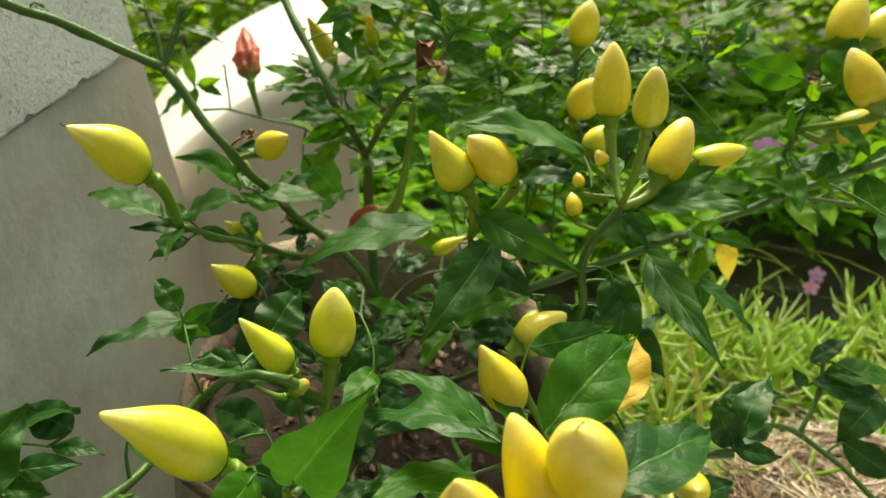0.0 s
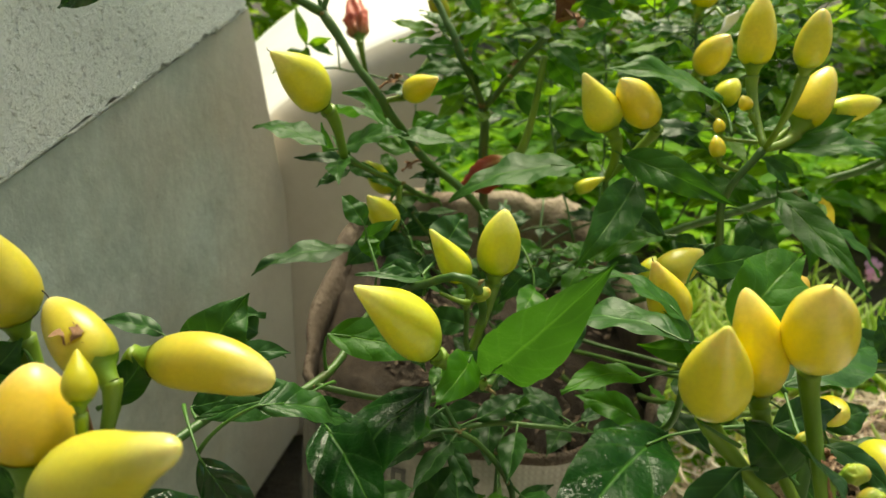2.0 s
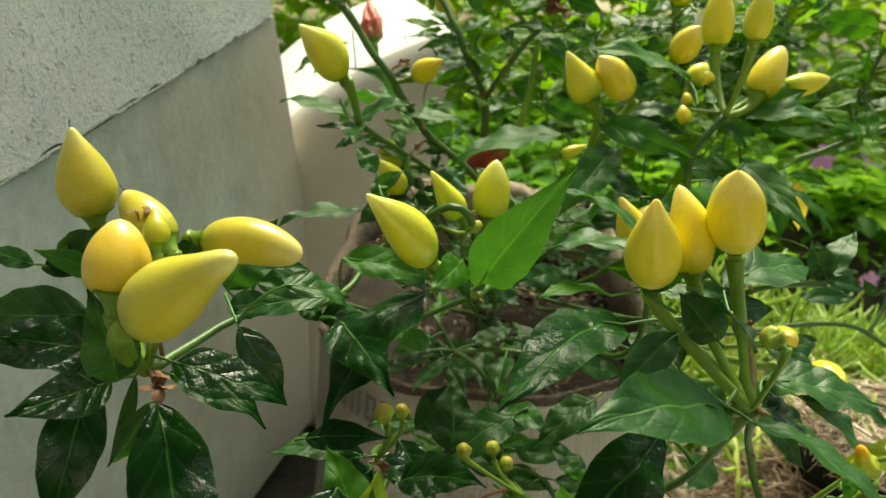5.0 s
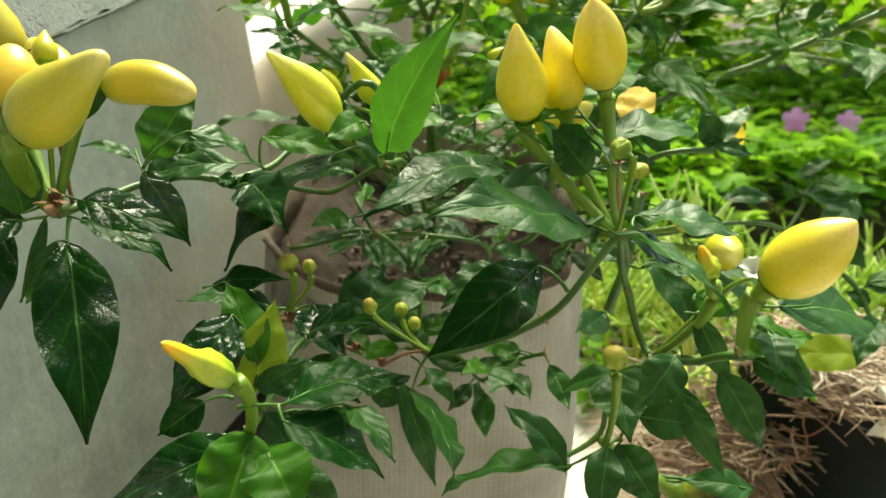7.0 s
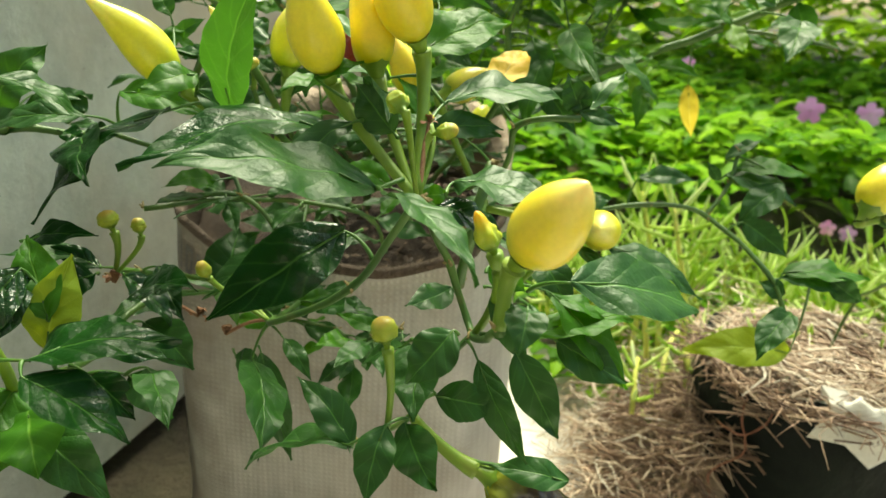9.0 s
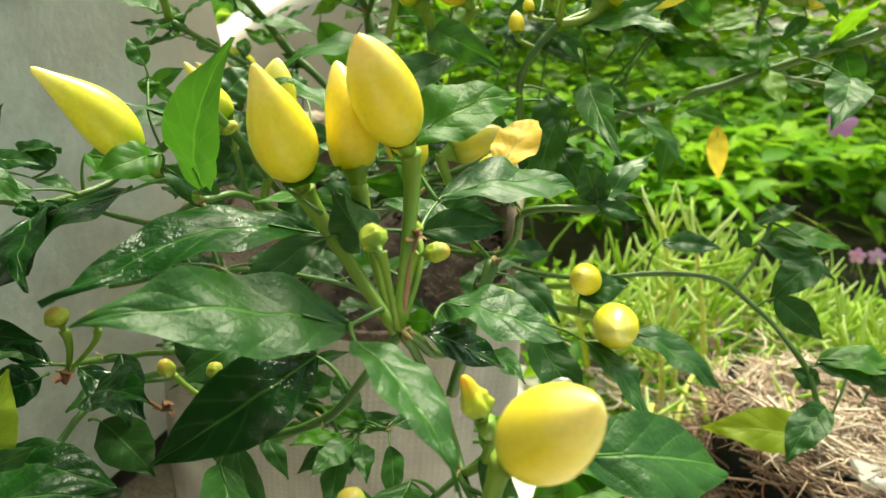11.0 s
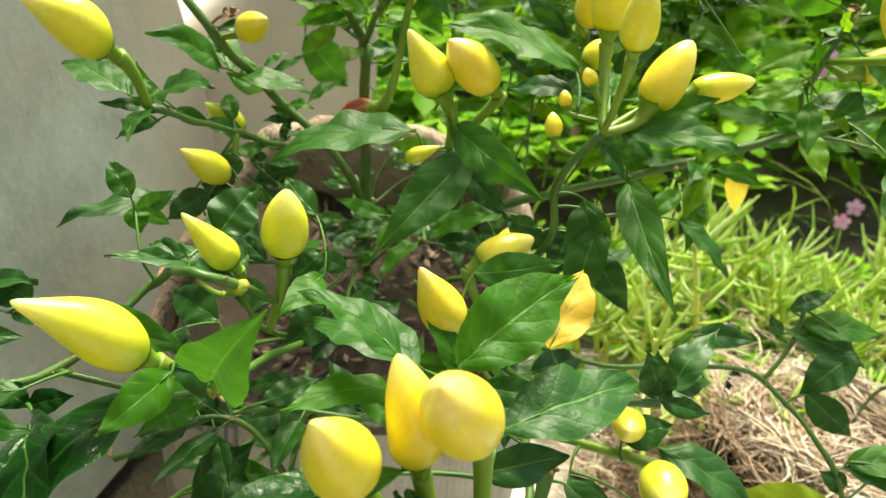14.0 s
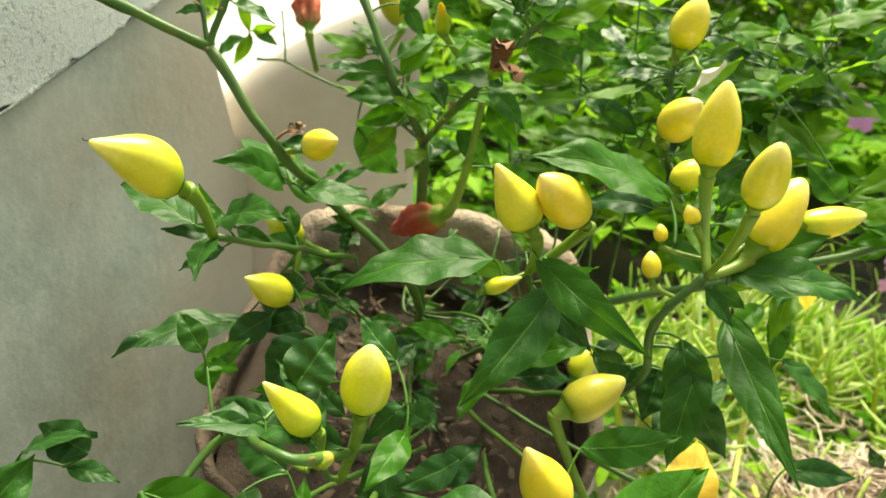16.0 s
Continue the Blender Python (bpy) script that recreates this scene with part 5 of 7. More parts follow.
leaf("y", (0.0611, 0.1889, 0.3305), (0.0718, 0.2174, 0.3435), 0.0084, (-0.05, -0.4, 0.92), (0.0711, 0.1826, 0.3178))
leaf("d", (0.0468, 0.1503, 0.3308), (0.0895, 0.1804, 0.3295), 0.0107, (0.19, -0.23, 0.95), (0.0443, 0.1197, 0.3225))
leaf("m", (-0.0396, 0.1668, 0.3186), (-0.0104, 0.1351, 0.3738), 0.0111, (-0.33, -0.88, -0.33), (-0.0435, 0.1656, 0.3165))
leaf("d", (0.0178, 0.1561, 0.3465), (-0.0127, 0.1637, 0.3584), 0.0069, (0.34, -0.08, 0.94), (0.0232, 0.1653, 0.3353))
leaf("d", (0.0215, 0.1665, 0.335), (-0.0202, 0.1945, 0.324), 0.0106, (-0.19, 0.1, 0.98), (0.0386, 0.1544, 0.3382))
leaf("g", (0.0144, 0.1791, 0.3128), (-0.017, 0.1576, 0.319), 0.0079, (0.11, 0.12, 0.99), (0.0315, 0.1871, 0.3121))
leaf("d", (-0.0526, 0.2146, 0.3215), (-0.089, 0.1967, 0.3385), 0.009, (0.37, 0.12, 0.92), (-0.0481, 0.2098, 0.3208))
leaf("d", (-0.0889, 0.2181, 0.3503), (-0.0988, 0.2248, 0.3599), 0.0048, (0.14, -0.73, 0.66), (-0.0879, 0.218, 0.3446))
leaf("d", (-0.0916, 0.225, 0.3408), (-0.0777, 0.2297, 0.3492), 0.004, (0.13, -0.94, 0.31), (-0.0879, 0.218, 0.3446))
leaf("g", (-0.0913, 0.2255, 0.3405), (-0.0845, 0.2337, 0.3314), 0.0029, (0.87, -0.38, 0.31), (-0.0912, 0.2243, 0.3412))
leaf("g", (-0.0886, 0.2193, 0.3457), (-0.0856, 0.2152, 0.3377), 0.0044, (0.4, -0.74, 0.54), (-0.0816, 0.2056, 0.3348))
leaf("d", (-0.1137, 0.2712, 0.3667), (-0.1539, 0.2903, 0.3708), 0.0092, (0.05, -0.1, 0.99), (-0.1073, 0.2679, 0.368))
leaf("d", (-0.1103, 0.2752, 0.3606), (-0.1045, 0.2479, 0.3573), 0.0058, (-0.32, -0.18, 0.93), (-0.1027, 0.2756, 0.3604))
leaf("d", (-0.111, 0.289, 0.3612), (-0.0768, 0.269, 0.3756), 0.0086, (-0.51, -0.29, 0.81), (-0.1095, 0.2752, 0.3606))
leaf("d", (-0.1097, 0.3007, 0.3517), (-0.0909, 0.2964, 0.3467), 0.0041, (0.02, -0.71, 0.7), (-0.1108, 0.2876, 0.3612))
leaf("d", (-0.1199, 0.3014, 0.3541), (-0.1216, 0.2928, 0.3746), 0.0031, (0.59, -0.76, -0.27), (-0.1098, 0.2994, 0.3526))
leaf("d", (-0.0887, 0.4364, 0.3561), (-0.068, 0.465, 0.319), 0.0127, (0.68, -0.71, -0.17), (-0.0853, 0.4385, 0.3732))
leaf("d", (-0.0886, 0.324, 0.3628), (-0.0513, 0.3245, 0.3565), 0.0078, (0.16, -0.28, 0.95), (-0.0864, 0.3292, 0.3662))
leaf("d", (-0.0935, 0.3153, 0.3687), (-0.1085, 0.2796, 0.3911), 0.0092, (0.85, -0.03, 0.52), (-0.0916, 0.3256, 0.3646))
leaf("d", (-0.0937, 0.3263, 0.3656), (-0.1362, 0.3748, 0.3623), 0.0132, (0.14, 0.19, 0.97), (-0.0884, 0.3245, 0.3631))
leaf("g", (0.0653, 0.2951, 0.391), (0.0086, 0.2876, 0.4043), 0.012, (0.25, -0.26, 0.93), (0.067, 0.2792, 0.3793))
leaf("g", (0.1748, 0.3322, 0.4206), (0.149, 0.3498, 0.4252), 0.0081, (-0.54, -0.83, 0.11), (0.1833, 0.3371, 0.4134))
leaf("g", (0.1902, 0.3339, 0.4179), (0.2021, 0.3423, 0.4396), 0.0097, (-0.36, -0.79, 0.5), (0.1854, 0.3386, 0.4167))
leaf("d", (0.1151, 0.2708, 0.3408), (0.1396, 0.2651, 0.3196), 0.0067, (0.54, -0.41, 0.74), (0.0806, 0.2625, 0.3419))
leaf("g", (-0.0458, 0.153, 0.3337), (-0.0556, 0.13, 0.3302), 0.0061, (0.64, -0.37, 0.67), (-0.0518, 0.1634, 0.3259))
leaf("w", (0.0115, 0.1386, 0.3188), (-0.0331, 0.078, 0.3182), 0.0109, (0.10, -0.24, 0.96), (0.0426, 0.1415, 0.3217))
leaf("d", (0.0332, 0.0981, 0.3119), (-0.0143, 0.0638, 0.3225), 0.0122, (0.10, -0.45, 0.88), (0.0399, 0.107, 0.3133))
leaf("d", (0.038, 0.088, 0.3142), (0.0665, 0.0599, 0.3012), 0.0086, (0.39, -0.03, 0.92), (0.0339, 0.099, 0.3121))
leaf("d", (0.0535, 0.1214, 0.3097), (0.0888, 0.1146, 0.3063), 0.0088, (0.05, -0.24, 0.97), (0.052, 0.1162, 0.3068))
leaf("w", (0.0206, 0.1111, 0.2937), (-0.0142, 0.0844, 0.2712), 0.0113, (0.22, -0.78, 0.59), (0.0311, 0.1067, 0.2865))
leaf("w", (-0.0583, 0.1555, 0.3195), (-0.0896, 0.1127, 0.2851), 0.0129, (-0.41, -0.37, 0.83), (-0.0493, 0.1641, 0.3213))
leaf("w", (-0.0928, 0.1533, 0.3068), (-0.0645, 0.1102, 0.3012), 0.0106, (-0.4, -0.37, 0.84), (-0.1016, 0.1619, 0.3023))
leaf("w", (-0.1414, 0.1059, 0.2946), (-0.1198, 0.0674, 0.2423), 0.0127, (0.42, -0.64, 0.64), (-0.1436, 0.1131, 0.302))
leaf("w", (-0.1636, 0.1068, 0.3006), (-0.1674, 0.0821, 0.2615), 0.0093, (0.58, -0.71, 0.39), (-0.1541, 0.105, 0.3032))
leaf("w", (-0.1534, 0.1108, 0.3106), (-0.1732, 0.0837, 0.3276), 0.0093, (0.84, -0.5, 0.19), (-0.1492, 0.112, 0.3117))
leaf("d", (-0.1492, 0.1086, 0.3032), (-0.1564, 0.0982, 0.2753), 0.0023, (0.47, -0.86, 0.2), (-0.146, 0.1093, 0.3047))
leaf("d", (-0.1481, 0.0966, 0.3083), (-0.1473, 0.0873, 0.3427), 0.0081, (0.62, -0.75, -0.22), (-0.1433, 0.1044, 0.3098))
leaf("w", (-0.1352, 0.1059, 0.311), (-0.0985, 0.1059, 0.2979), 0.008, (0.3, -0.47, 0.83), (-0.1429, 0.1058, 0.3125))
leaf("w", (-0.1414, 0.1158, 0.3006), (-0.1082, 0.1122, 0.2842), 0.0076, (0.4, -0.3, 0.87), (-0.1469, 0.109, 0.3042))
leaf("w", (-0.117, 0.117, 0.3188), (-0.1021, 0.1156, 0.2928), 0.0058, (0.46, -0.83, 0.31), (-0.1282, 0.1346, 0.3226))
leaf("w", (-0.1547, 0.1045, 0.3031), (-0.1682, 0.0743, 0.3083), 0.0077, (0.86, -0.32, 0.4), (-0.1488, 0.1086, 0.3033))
leaf("m", (-0.139, 0.162, 0.313), (-0.1225, 0.179, 0.3375), 0.0112, (0.15, -0.82, 0.55), (-0.1263, 0.1541, 0.3079))
leaf("g", (-0.1624, 0.1182, 0.3335), (-0.1779, 0.1105, 0.3441), 0.0041, (0.64, -0.56, 0.52), (-0.159, 0.1203, 0.3327))
leaf("d", (-0.1722, 0.1195, 0.3386), (-0.1633, 0.1234, 0.3488), 0.0045, (0.31, -0.95, 0.1), (-0.1621, 0.1185, 0.3334))
leaf("d", (-0.1023, 0.1226, 0.3326), (-0.0812, 0.1401, 0.3159), 0.0066, (0.63, -0.02, 0.78), (-0.1181, 0.1188, 0.3192))
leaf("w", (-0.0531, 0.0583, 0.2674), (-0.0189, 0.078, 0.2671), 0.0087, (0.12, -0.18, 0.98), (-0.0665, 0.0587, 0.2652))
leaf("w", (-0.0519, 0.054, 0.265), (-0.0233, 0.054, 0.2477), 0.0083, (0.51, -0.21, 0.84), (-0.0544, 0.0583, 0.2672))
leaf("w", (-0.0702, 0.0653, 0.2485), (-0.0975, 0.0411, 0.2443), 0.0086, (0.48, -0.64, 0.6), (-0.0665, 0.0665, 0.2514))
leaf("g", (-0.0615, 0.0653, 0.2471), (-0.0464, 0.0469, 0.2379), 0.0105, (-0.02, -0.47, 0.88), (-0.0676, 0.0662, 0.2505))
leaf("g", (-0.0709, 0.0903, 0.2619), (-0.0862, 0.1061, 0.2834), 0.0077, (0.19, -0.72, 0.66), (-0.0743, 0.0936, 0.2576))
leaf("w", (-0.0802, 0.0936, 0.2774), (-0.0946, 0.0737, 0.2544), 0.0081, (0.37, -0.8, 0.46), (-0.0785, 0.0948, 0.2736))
leaf("d", (-0.0823, 0.1315, 0.2645), (-0.1115, 0.1196, 0.2694), 0.0065, (0.2, -0.07, 0.98), (-0.0775, 0.129, 0.2636))
leaf("d", (-0.0467, 0.1651, 0.242), (-0.0496, 0.1894, 0.2616), 0.0115, (0.13, -0.62, 0.78), (-0.0688, 0.1579, 0.2398))
leaf("d", (-0.0731, 0.0904, 0.2519), (-0.0554, 0.0947, 0.2615), 0.0044, (0.02, -0.93, 0.38), (-0.0737, 0.092, 0.2503))
leaf("d", (-0.0439, 0.0979, 0.2432), (-0.023, 0.0718, 0.2391), 0.0069, (0.25, 0.05, 0.97), (-0.055, 0.1016, 0.2365))
leaf("d", (-0.0239, 0.1368, 0.2271), (-0.0046, 0.0922, 0.2151), 0.0103, (0.61, 0.06, 0.79), (-0.0171, 0.1403, 0.2423))
leaf("d", (0.0319, 0.0785, 0.2362), (0.0111, 0.0906, 0.2511), 0.0058, (0.26, -0.54, 0.8), (0.0326, 0.0756, 0.2402))
leaf("d", (0.0314, 0.0758, 0.2392), (-0.0084, 0.091, 0.2121), 0.0103, (-0.45, 0.32, 0.84), (0.0435, 0.0742, 0.2491))
leaf("d", (0.05, 0.1065, 0.2609), (0.0505, 0.0767, 0.2493), 0.0098, (-0.28, -0.35, 0.89), (0.0573, 0.1102, 0.2534))
leaf("d", (0.0478, 0.0791, 0.247), (0.0593, 0.0678, 0.2335), 0.007, (-0.19, -0.83, 0.53), (0.055, 0.0907, 0.2507))
leaf("d", (0.043, 0.0736, 0.2493), (0.0402, 0.0604, 0.2322), 0.006, (-0.07, -0.78, 0.62), (0.0485, 0.0803, 0.2474))
leaf("d", (0.0555, 0.0888, 0.2511), (0.0757, 0.0906, 0.2479), 0.0062, (0.15, -0.85, 0.5), (0.0505, 0.1072, 0.2466))
leaf("d", (0.0451, 0.0839, 0.2696), (0.0314, 0.0971, 0.2525), 0.0052, (-0.76, 0.05, 0.64), (0.0494, 0.0754, 0.277))
leaf("d", (0.0979, 0.1808, 0.3247), (0.1137, 0.1972, 0.3405), 0.0057, (-0.48, -0.32, 0.82), (0.0965, 0.1806, 0.3246))
leaf("d", (0.0966, 0.1809, 0.3244), (0.0892, 0.1821, 0.3399), 0.0055, (0.02, -1, 0.09), (0.0956, 0.1779, 0.3261))
leaf("d", (0.0957, 0.1777, 0.3257), (0.1112, 0.1769, 0.3228), 0.0034, (0.06, -0.84, 0.54), (0.0956, 0.177, 0.3245))
leaf("d", (0.0956, 0.1782, 0.3265), (0.114, 0.1899, 0.3244), 0.0045, (0.09, 0.04, 1), (0.0957, 0.1776, 0.3255))
leaf("d", (0.0909, 0.0863, 0.2937), (0.1327, 0.1117, 0.2757), 0.0107, (0.54, -0.35, 0.77), (0.0801, 0.0982, 0.2847))
leaf("g", (0.0869, 0.1003, 0.2839), (0.1117, 0.0929, 0.2582), 0.0075, (0.49, -0.59, 0.64), (0.0698, 0.0949, 0.2859))
leaf("g", (0.0834, 0.0922, 0.2736), (0.1131, 0.1051, 0.2755), 0.0066, (0.05, -0.26, 0.96), (0.077, 0.0888, 0.2695))
leaf("d", (0.0781, 0.0879, 0.2695), (0.0925, 0.0808, 0.2468), 0.0064, (0.03, -0.95, 0.32), (0.067, 0.0965, 0.2698))
leaf("d", (0.0669, 0.0968, 0.2603), (0.0848, 0.0854, 0.2326), 0.0051, (-0.03, -0.93, 0.36), (0.0619, 0.1122, 0.258))
leaf("d", (0.1208, 0.2265, 0.256), (0.1646, 0.2177, 0.2354), 0.0101, (0.36, -0.29, 0.89), (0.0977, 0.2065, 0.2772))
leaf("d", (0.1014, 0.1877, 0.2676), (0.1253, 0.166, 0.2498), 0.0076, (0.39, -0.29, 0.87), (0.0789, 0.1948, 0.2697))
leaf("d", (0.0977, 0.2072, 0.2776), (0.1165, 0.2121, 0.2836), 0.0068, (-0.03, -0.72, 0.69), (0.0981, 0.2, 0.2734))
leaf("d", (0.0424, 0.1429, 0.3213), (0.0671, 0.154, 0.3214), 0.0058, (0.29, -0.65, 0.7), (0.045, 0.1289, 0.325))
leaf("d", (0.0786, 0.1937, 0.2692), (0.1049, 0.1769, 0.2378), 0.0091, (0.32, -0.7, 0.64), (0.0821, 0.204, 0.274))
leaf("p", (0.2326, 0.2665, 0.1887), (0.176, 0.2686, 0.1831), 0.0117, (-0.1, -0.7, 0.71), (0.2235, 0.2437, 0.2433))
leaf("d", (0.2127, 0.2297, 0.2285), (0.1927, 0.2072, 0.2126), 0.0082, (-0.23, -0.41, 0.88), (0.212, 0.2364, 0.2254))
leaf("d", (0.1932, 0.2669, 0.2619), (0.2161, 0.2592, 0.2471), 0.0075, (-0.08, -0.93, 0.35), (0.1848, 0.2647, 0.2551))
leaf("d", (0.2116, 0.303, 0.3615), (0.195, 0.2623, 0.343), 0.0098, (-0, -0.41, 0.91), (0.2064, 0.3529, 0.3649))
leaf("d", (0.0251, 0.122, 0.3369), (0.0378, 0.0938, 0.3329), 0.0064, (0.59, 0.16, 0.79), (0.0314, 0.1197, 0.3349))
leaf("d", (0.0223, 0.1145, 0.3276), (0.003, 0.1023, 0.3099), 0.0059, (-0.17, -0.71, 0.68), (0.0258, 0.1133, 0.3288))
leaf("d", (0.1541, 0.346, 0.3787), (0.1349, 0.3516, 0.3935), 0.0068, (-0.23, -0.97, 0.07), (0.1777, 0.3414, 0.3819))
leaf("d", (-0.0483, 0.2094, 0.3283), (-0.0699, 0.2327, 0.3384), 0.0068, (0.45, 0.03, 0.89), (-0.0489, 0.2087, 0.3291))
leaf("d", (0.0351, 0.1152, 0.3254), (0.0223, 0.1193, 0.3391), 0.0066, (-0.12, -0.98, 0.18), (0.0367, 0.1138, 0.3242))
leaf("g", (0.01, 0.1165, 0.34), (0.0245, 0.1206, 0.3451), 0.0033, (-0.04, -0.72, 0.69), (0.0211, 0.1153, 0.334))
leaf("g", (0.0349, 0.1873, 0.3214), (0.0124, 0.1849, 0.3227), 0.0047, (0.12, -0.95, 0.3), (0.0321, 0.1874, 0.3199))
leaf("d", (0.0344, 0.2056, 0.3446), (0.0632, 0.2115, 0.3495), 0.0061, (0.07, -0.81, 0.58), (0.0304, 0.1955, 0.3235))
leaf("d", (-0.0814, 0.2046, 0.3367), (-0.0652, 0.2051, 0.3326), 0.0034, (0.22, -0.58, 0.79), (-0.0829, 0.2148, 0.3172))
leaf("d", (-0.0654, 0.2084, 0.3355), (-0.0845, 0.2168, 0.3325), 0.0043, (-0.38, -0.61, 0.69), (-0.0642, 0.2019, 0.3291))
leaf("g", (0.0438, 0.2782, 0.331), (0.011, 0.2726, 0.3164), 0.0075, (-0.36, -0.25, 0.9), (0.0582, 0.2707, 0.3292))
leaf("d", (0.0579, 0.2708, 0.3292), (0.0442, 0.2715, 0.3314), 0.0047, (0.01, -0.92, 0.4), (0.0605, 0.2706, 0.3292))
leaf("d", (0.0604, 0.2707, 0.3293), (0.073, 0.2664, 0.3178), 0.0052, (-0.05, -0.95, 0.31), (0.0613, 0.269, 0.3283))
leaf("d", (0.0748, 0.2659, 0.3477), (0.0824, 0.254, 0.3165), 0.0088, (-0.19, -0.93, 0.31), (0.0625, 0.2649, 0.3487))
leaf("d", (0.0782, 0.2623, 0.374), (0.0909, 0.26, 0.3678), 0.0034, (-0.08, -0.97, 0.21), (0.0757, 0.2621, 0.373))
leaf("d", (0.0759, 0.2619, 0.3729), (0.0875, 0.2575, 0.3613), 0.0035, (0.27, -0.78, 0.56), (0.0738, 0.2635, 0.3736))
leaf("d", (-0.0043, 0.3625, 0.3695), (0.0267, 0.3584, 0.3583), 0.0071, (-0.04, -0.97, 0.26), (-0.026, 0.357, 0.3638))
leaf("d", (0.1393, 0.2802, 0.278), (0.1692, 0.2804, 0.2783), 0.0061, (-0.01, -0.58, 0.81), (0.1347, 0.2756, 0.2626))
leaf("d", (-0.0705, 0.2842, 0.3108), (-0.0898, 0.271, 0.2896), 0.013, (0.1, -0.88, 0.46), (-0.0764, 0.2859, 0.3147))
leaf("d", (-0.0599, 0.2218, 0.3367), (-0.0509, 0.2391, 0.3492), 0.0092, (0.28, -0.65, 0.7), (-0.0653, 0.2077, 0.3348))
leaf("d", (0.0461, 0.2763, 0.3302), (0.0639, 0.2707, 0.3176), 0.0057, (0.03, -0.89, 0.45), (0.0452, 0.2775, 0.3308))
leaf("d", (0.0826, 0.2621, 0.3419), (0.0751, 0.2417, 0.306), 0.0082, (-0.32, -0.8, 0.52), (0.0621, 0.2663, 0.3419))
leaf("d", (-0.1431, 0.1033, 0.2966), (-0.1595, 0.1046, 0.2719), 0.0043, (0.21, -0.96, -0.19), (-0.1416, 0.1067, 0.2953))
leaf("g", (-0.0031, 0.3585, 0.4428), (-0.0082, 0.3425, 0.4291), 0.0073, (0.26, -0.68, 0.69), (0.0033, 0.3574, 0.4401))
leaf("d", (-0.0508, 0.4081, 0.4479), (-0.07, 0.4045, 0.4387), 0.0044, (-0.02, -0.92, 0.39), (-0.0516, 0.4064, 0.4438))
leaf("d", (-0.0508, 0.4069, 0.4449), (-0.0602, 0.4008, 0.4289), 0.0049, (0.19, -0.95, 0.25), (-0.0588, 0.4022, 0.4339))
leaf("d", (-0.057, 0.4028, 0.4344), (-0.0465, 0.3971, 0.4195), 0.0042, (0.02, -0.93, 0.37), (-0.0743, 0.397, 0.4299))
leaf("d", (-0.033, 0.3615, 0.451), (-0.021, 0.3578, 0.4413), 0.0042, (-0.13, -0.97, 0.21), (-0.0133, 0.3605, 0.4482))
leaf("g", (-0.0146, 0.3606, 0.4485), (-0.0529, 0.3613, 0.4507), 0.0079, (0.05, -0.28, 0.96), (-0.0014, 0.3593, 0.4451))
leaf("d", (0.001, 0.3615, 0.4508), (0.0271, 0.3597, 0.4459), 0.0055, (0.1, -0.64, 0.76), (-0.0025, 0.3584, 0.4426))
leaf("d", (0.0039, 0.3595, 0.4456), (0.028, 0.3659, 0.4341), 0.006, (0.22, -0.97, -0.07), (0.0023, 0.3543, 0.4319))
leaf("d", (0.0294, 0.3599, 0.4464), (0.04, 0.358, 0.4413), 0.0045, (-0.15, -0.99, 0.07), (0.0242, 0.3568, 0.4384))
leaf("d", (0.0261, 0.3568, 0.4384), (0.0401, 0.3542, 0.4315), 0.0039, (-0.14, -0.99, 0.09), (0.0069, 0.3565, 0.4377))
leaf("d", (0.0041, 0.3548, 0.431), (0.0247, 0.3526, 0.4251), 0.006, (-0.08, -0.99, 0.1), (0.0023, 0.3543, 0.4319))
leaf("g", (-0.0101, 0.3555, 0.4326), (-0.027, 0.3509, 0.4207), 0.0054, (0.16, -0.98, 0.15), (-0.0022, 0.3521, 0.4262))
leaf("d", (-0.0036, 0.3473, 0.4137), (-0.0325, 0.3471, 0.4134), 0.0059, (-0.01, -0.34, 0.94), (-0.0067, 0.3499, 0.4205))
leaf("d", (-0.0335, 0.3509, 0.4123), (-0.0272, 0.3366, 0.4033), 0.0044, (-0.24, -0.59, 0.77), (-0.0167, 0.3546, 0.4143))
leaf("g", (-0.0544, 0.3872, 0.4034), (-0.0877, 0.3847, 0.397), 0.007, (-0.1, -0.64, 0.76), (-0.0551, 0.3837, 0.3946))
leaf("d", (-0.05, 0.3863, 0.391), (-0.0858, 0.3944, 0.3868), 0.0076, (-0.22, -0.53, 0.82), (-0.0525, 0.3857, 0.3893))
leaf("g", (-0.0524, 0.39, 0.3838), (-0.0783, 0.3863, 0.3743), 0.0057, (-0.02, -0.91, 0.42), (-0.05, 0.3876, 0.384))
leaf("d", (-0.0101, 0.3548, 0.4099), (0.0081, 0.3489, 0.3943), 0.0051, (0.2, -0.82, 0.54), (-0.0138, 0.3537, 0.4112))
leaf("g", (-0.0087, 0.3562, 0.4016), (0.0054, 0.3503, 0.3861), 0.0062, (-0.08, -0.95, 0.29), (-0.0209, 0.3575, 0.4019))
leaf("d", (0.0672, 0.354, 0.3847), (0.046, 0.35, 0.3744), 0.0049, (-0.11, -0.83, 0.54), (0.0771, 0.3533, 0.3859))
leaf("d", (0.0472, 0.3824, 0.397), (0.0653, 0.3798, 0.3901), 0.004, (-0.04, -0.97, 0.25), (0.0606, 0.3827, 0.4225))
leaf("d", (0.0647, 0.3822, 0.4163), (0.0609, 0.3771, 0.4029), 0.0044, (-0.11, -0.92, 0.38), (0.076, 0.3814, 0.4166))
leaf("g", (0.057, 0.383, 0.4266), (0.0649, 0.3869, 0.4368), 0.003, (-0.01, -0.93, 0.37), (0.0659, 0.3822, 0.4163))
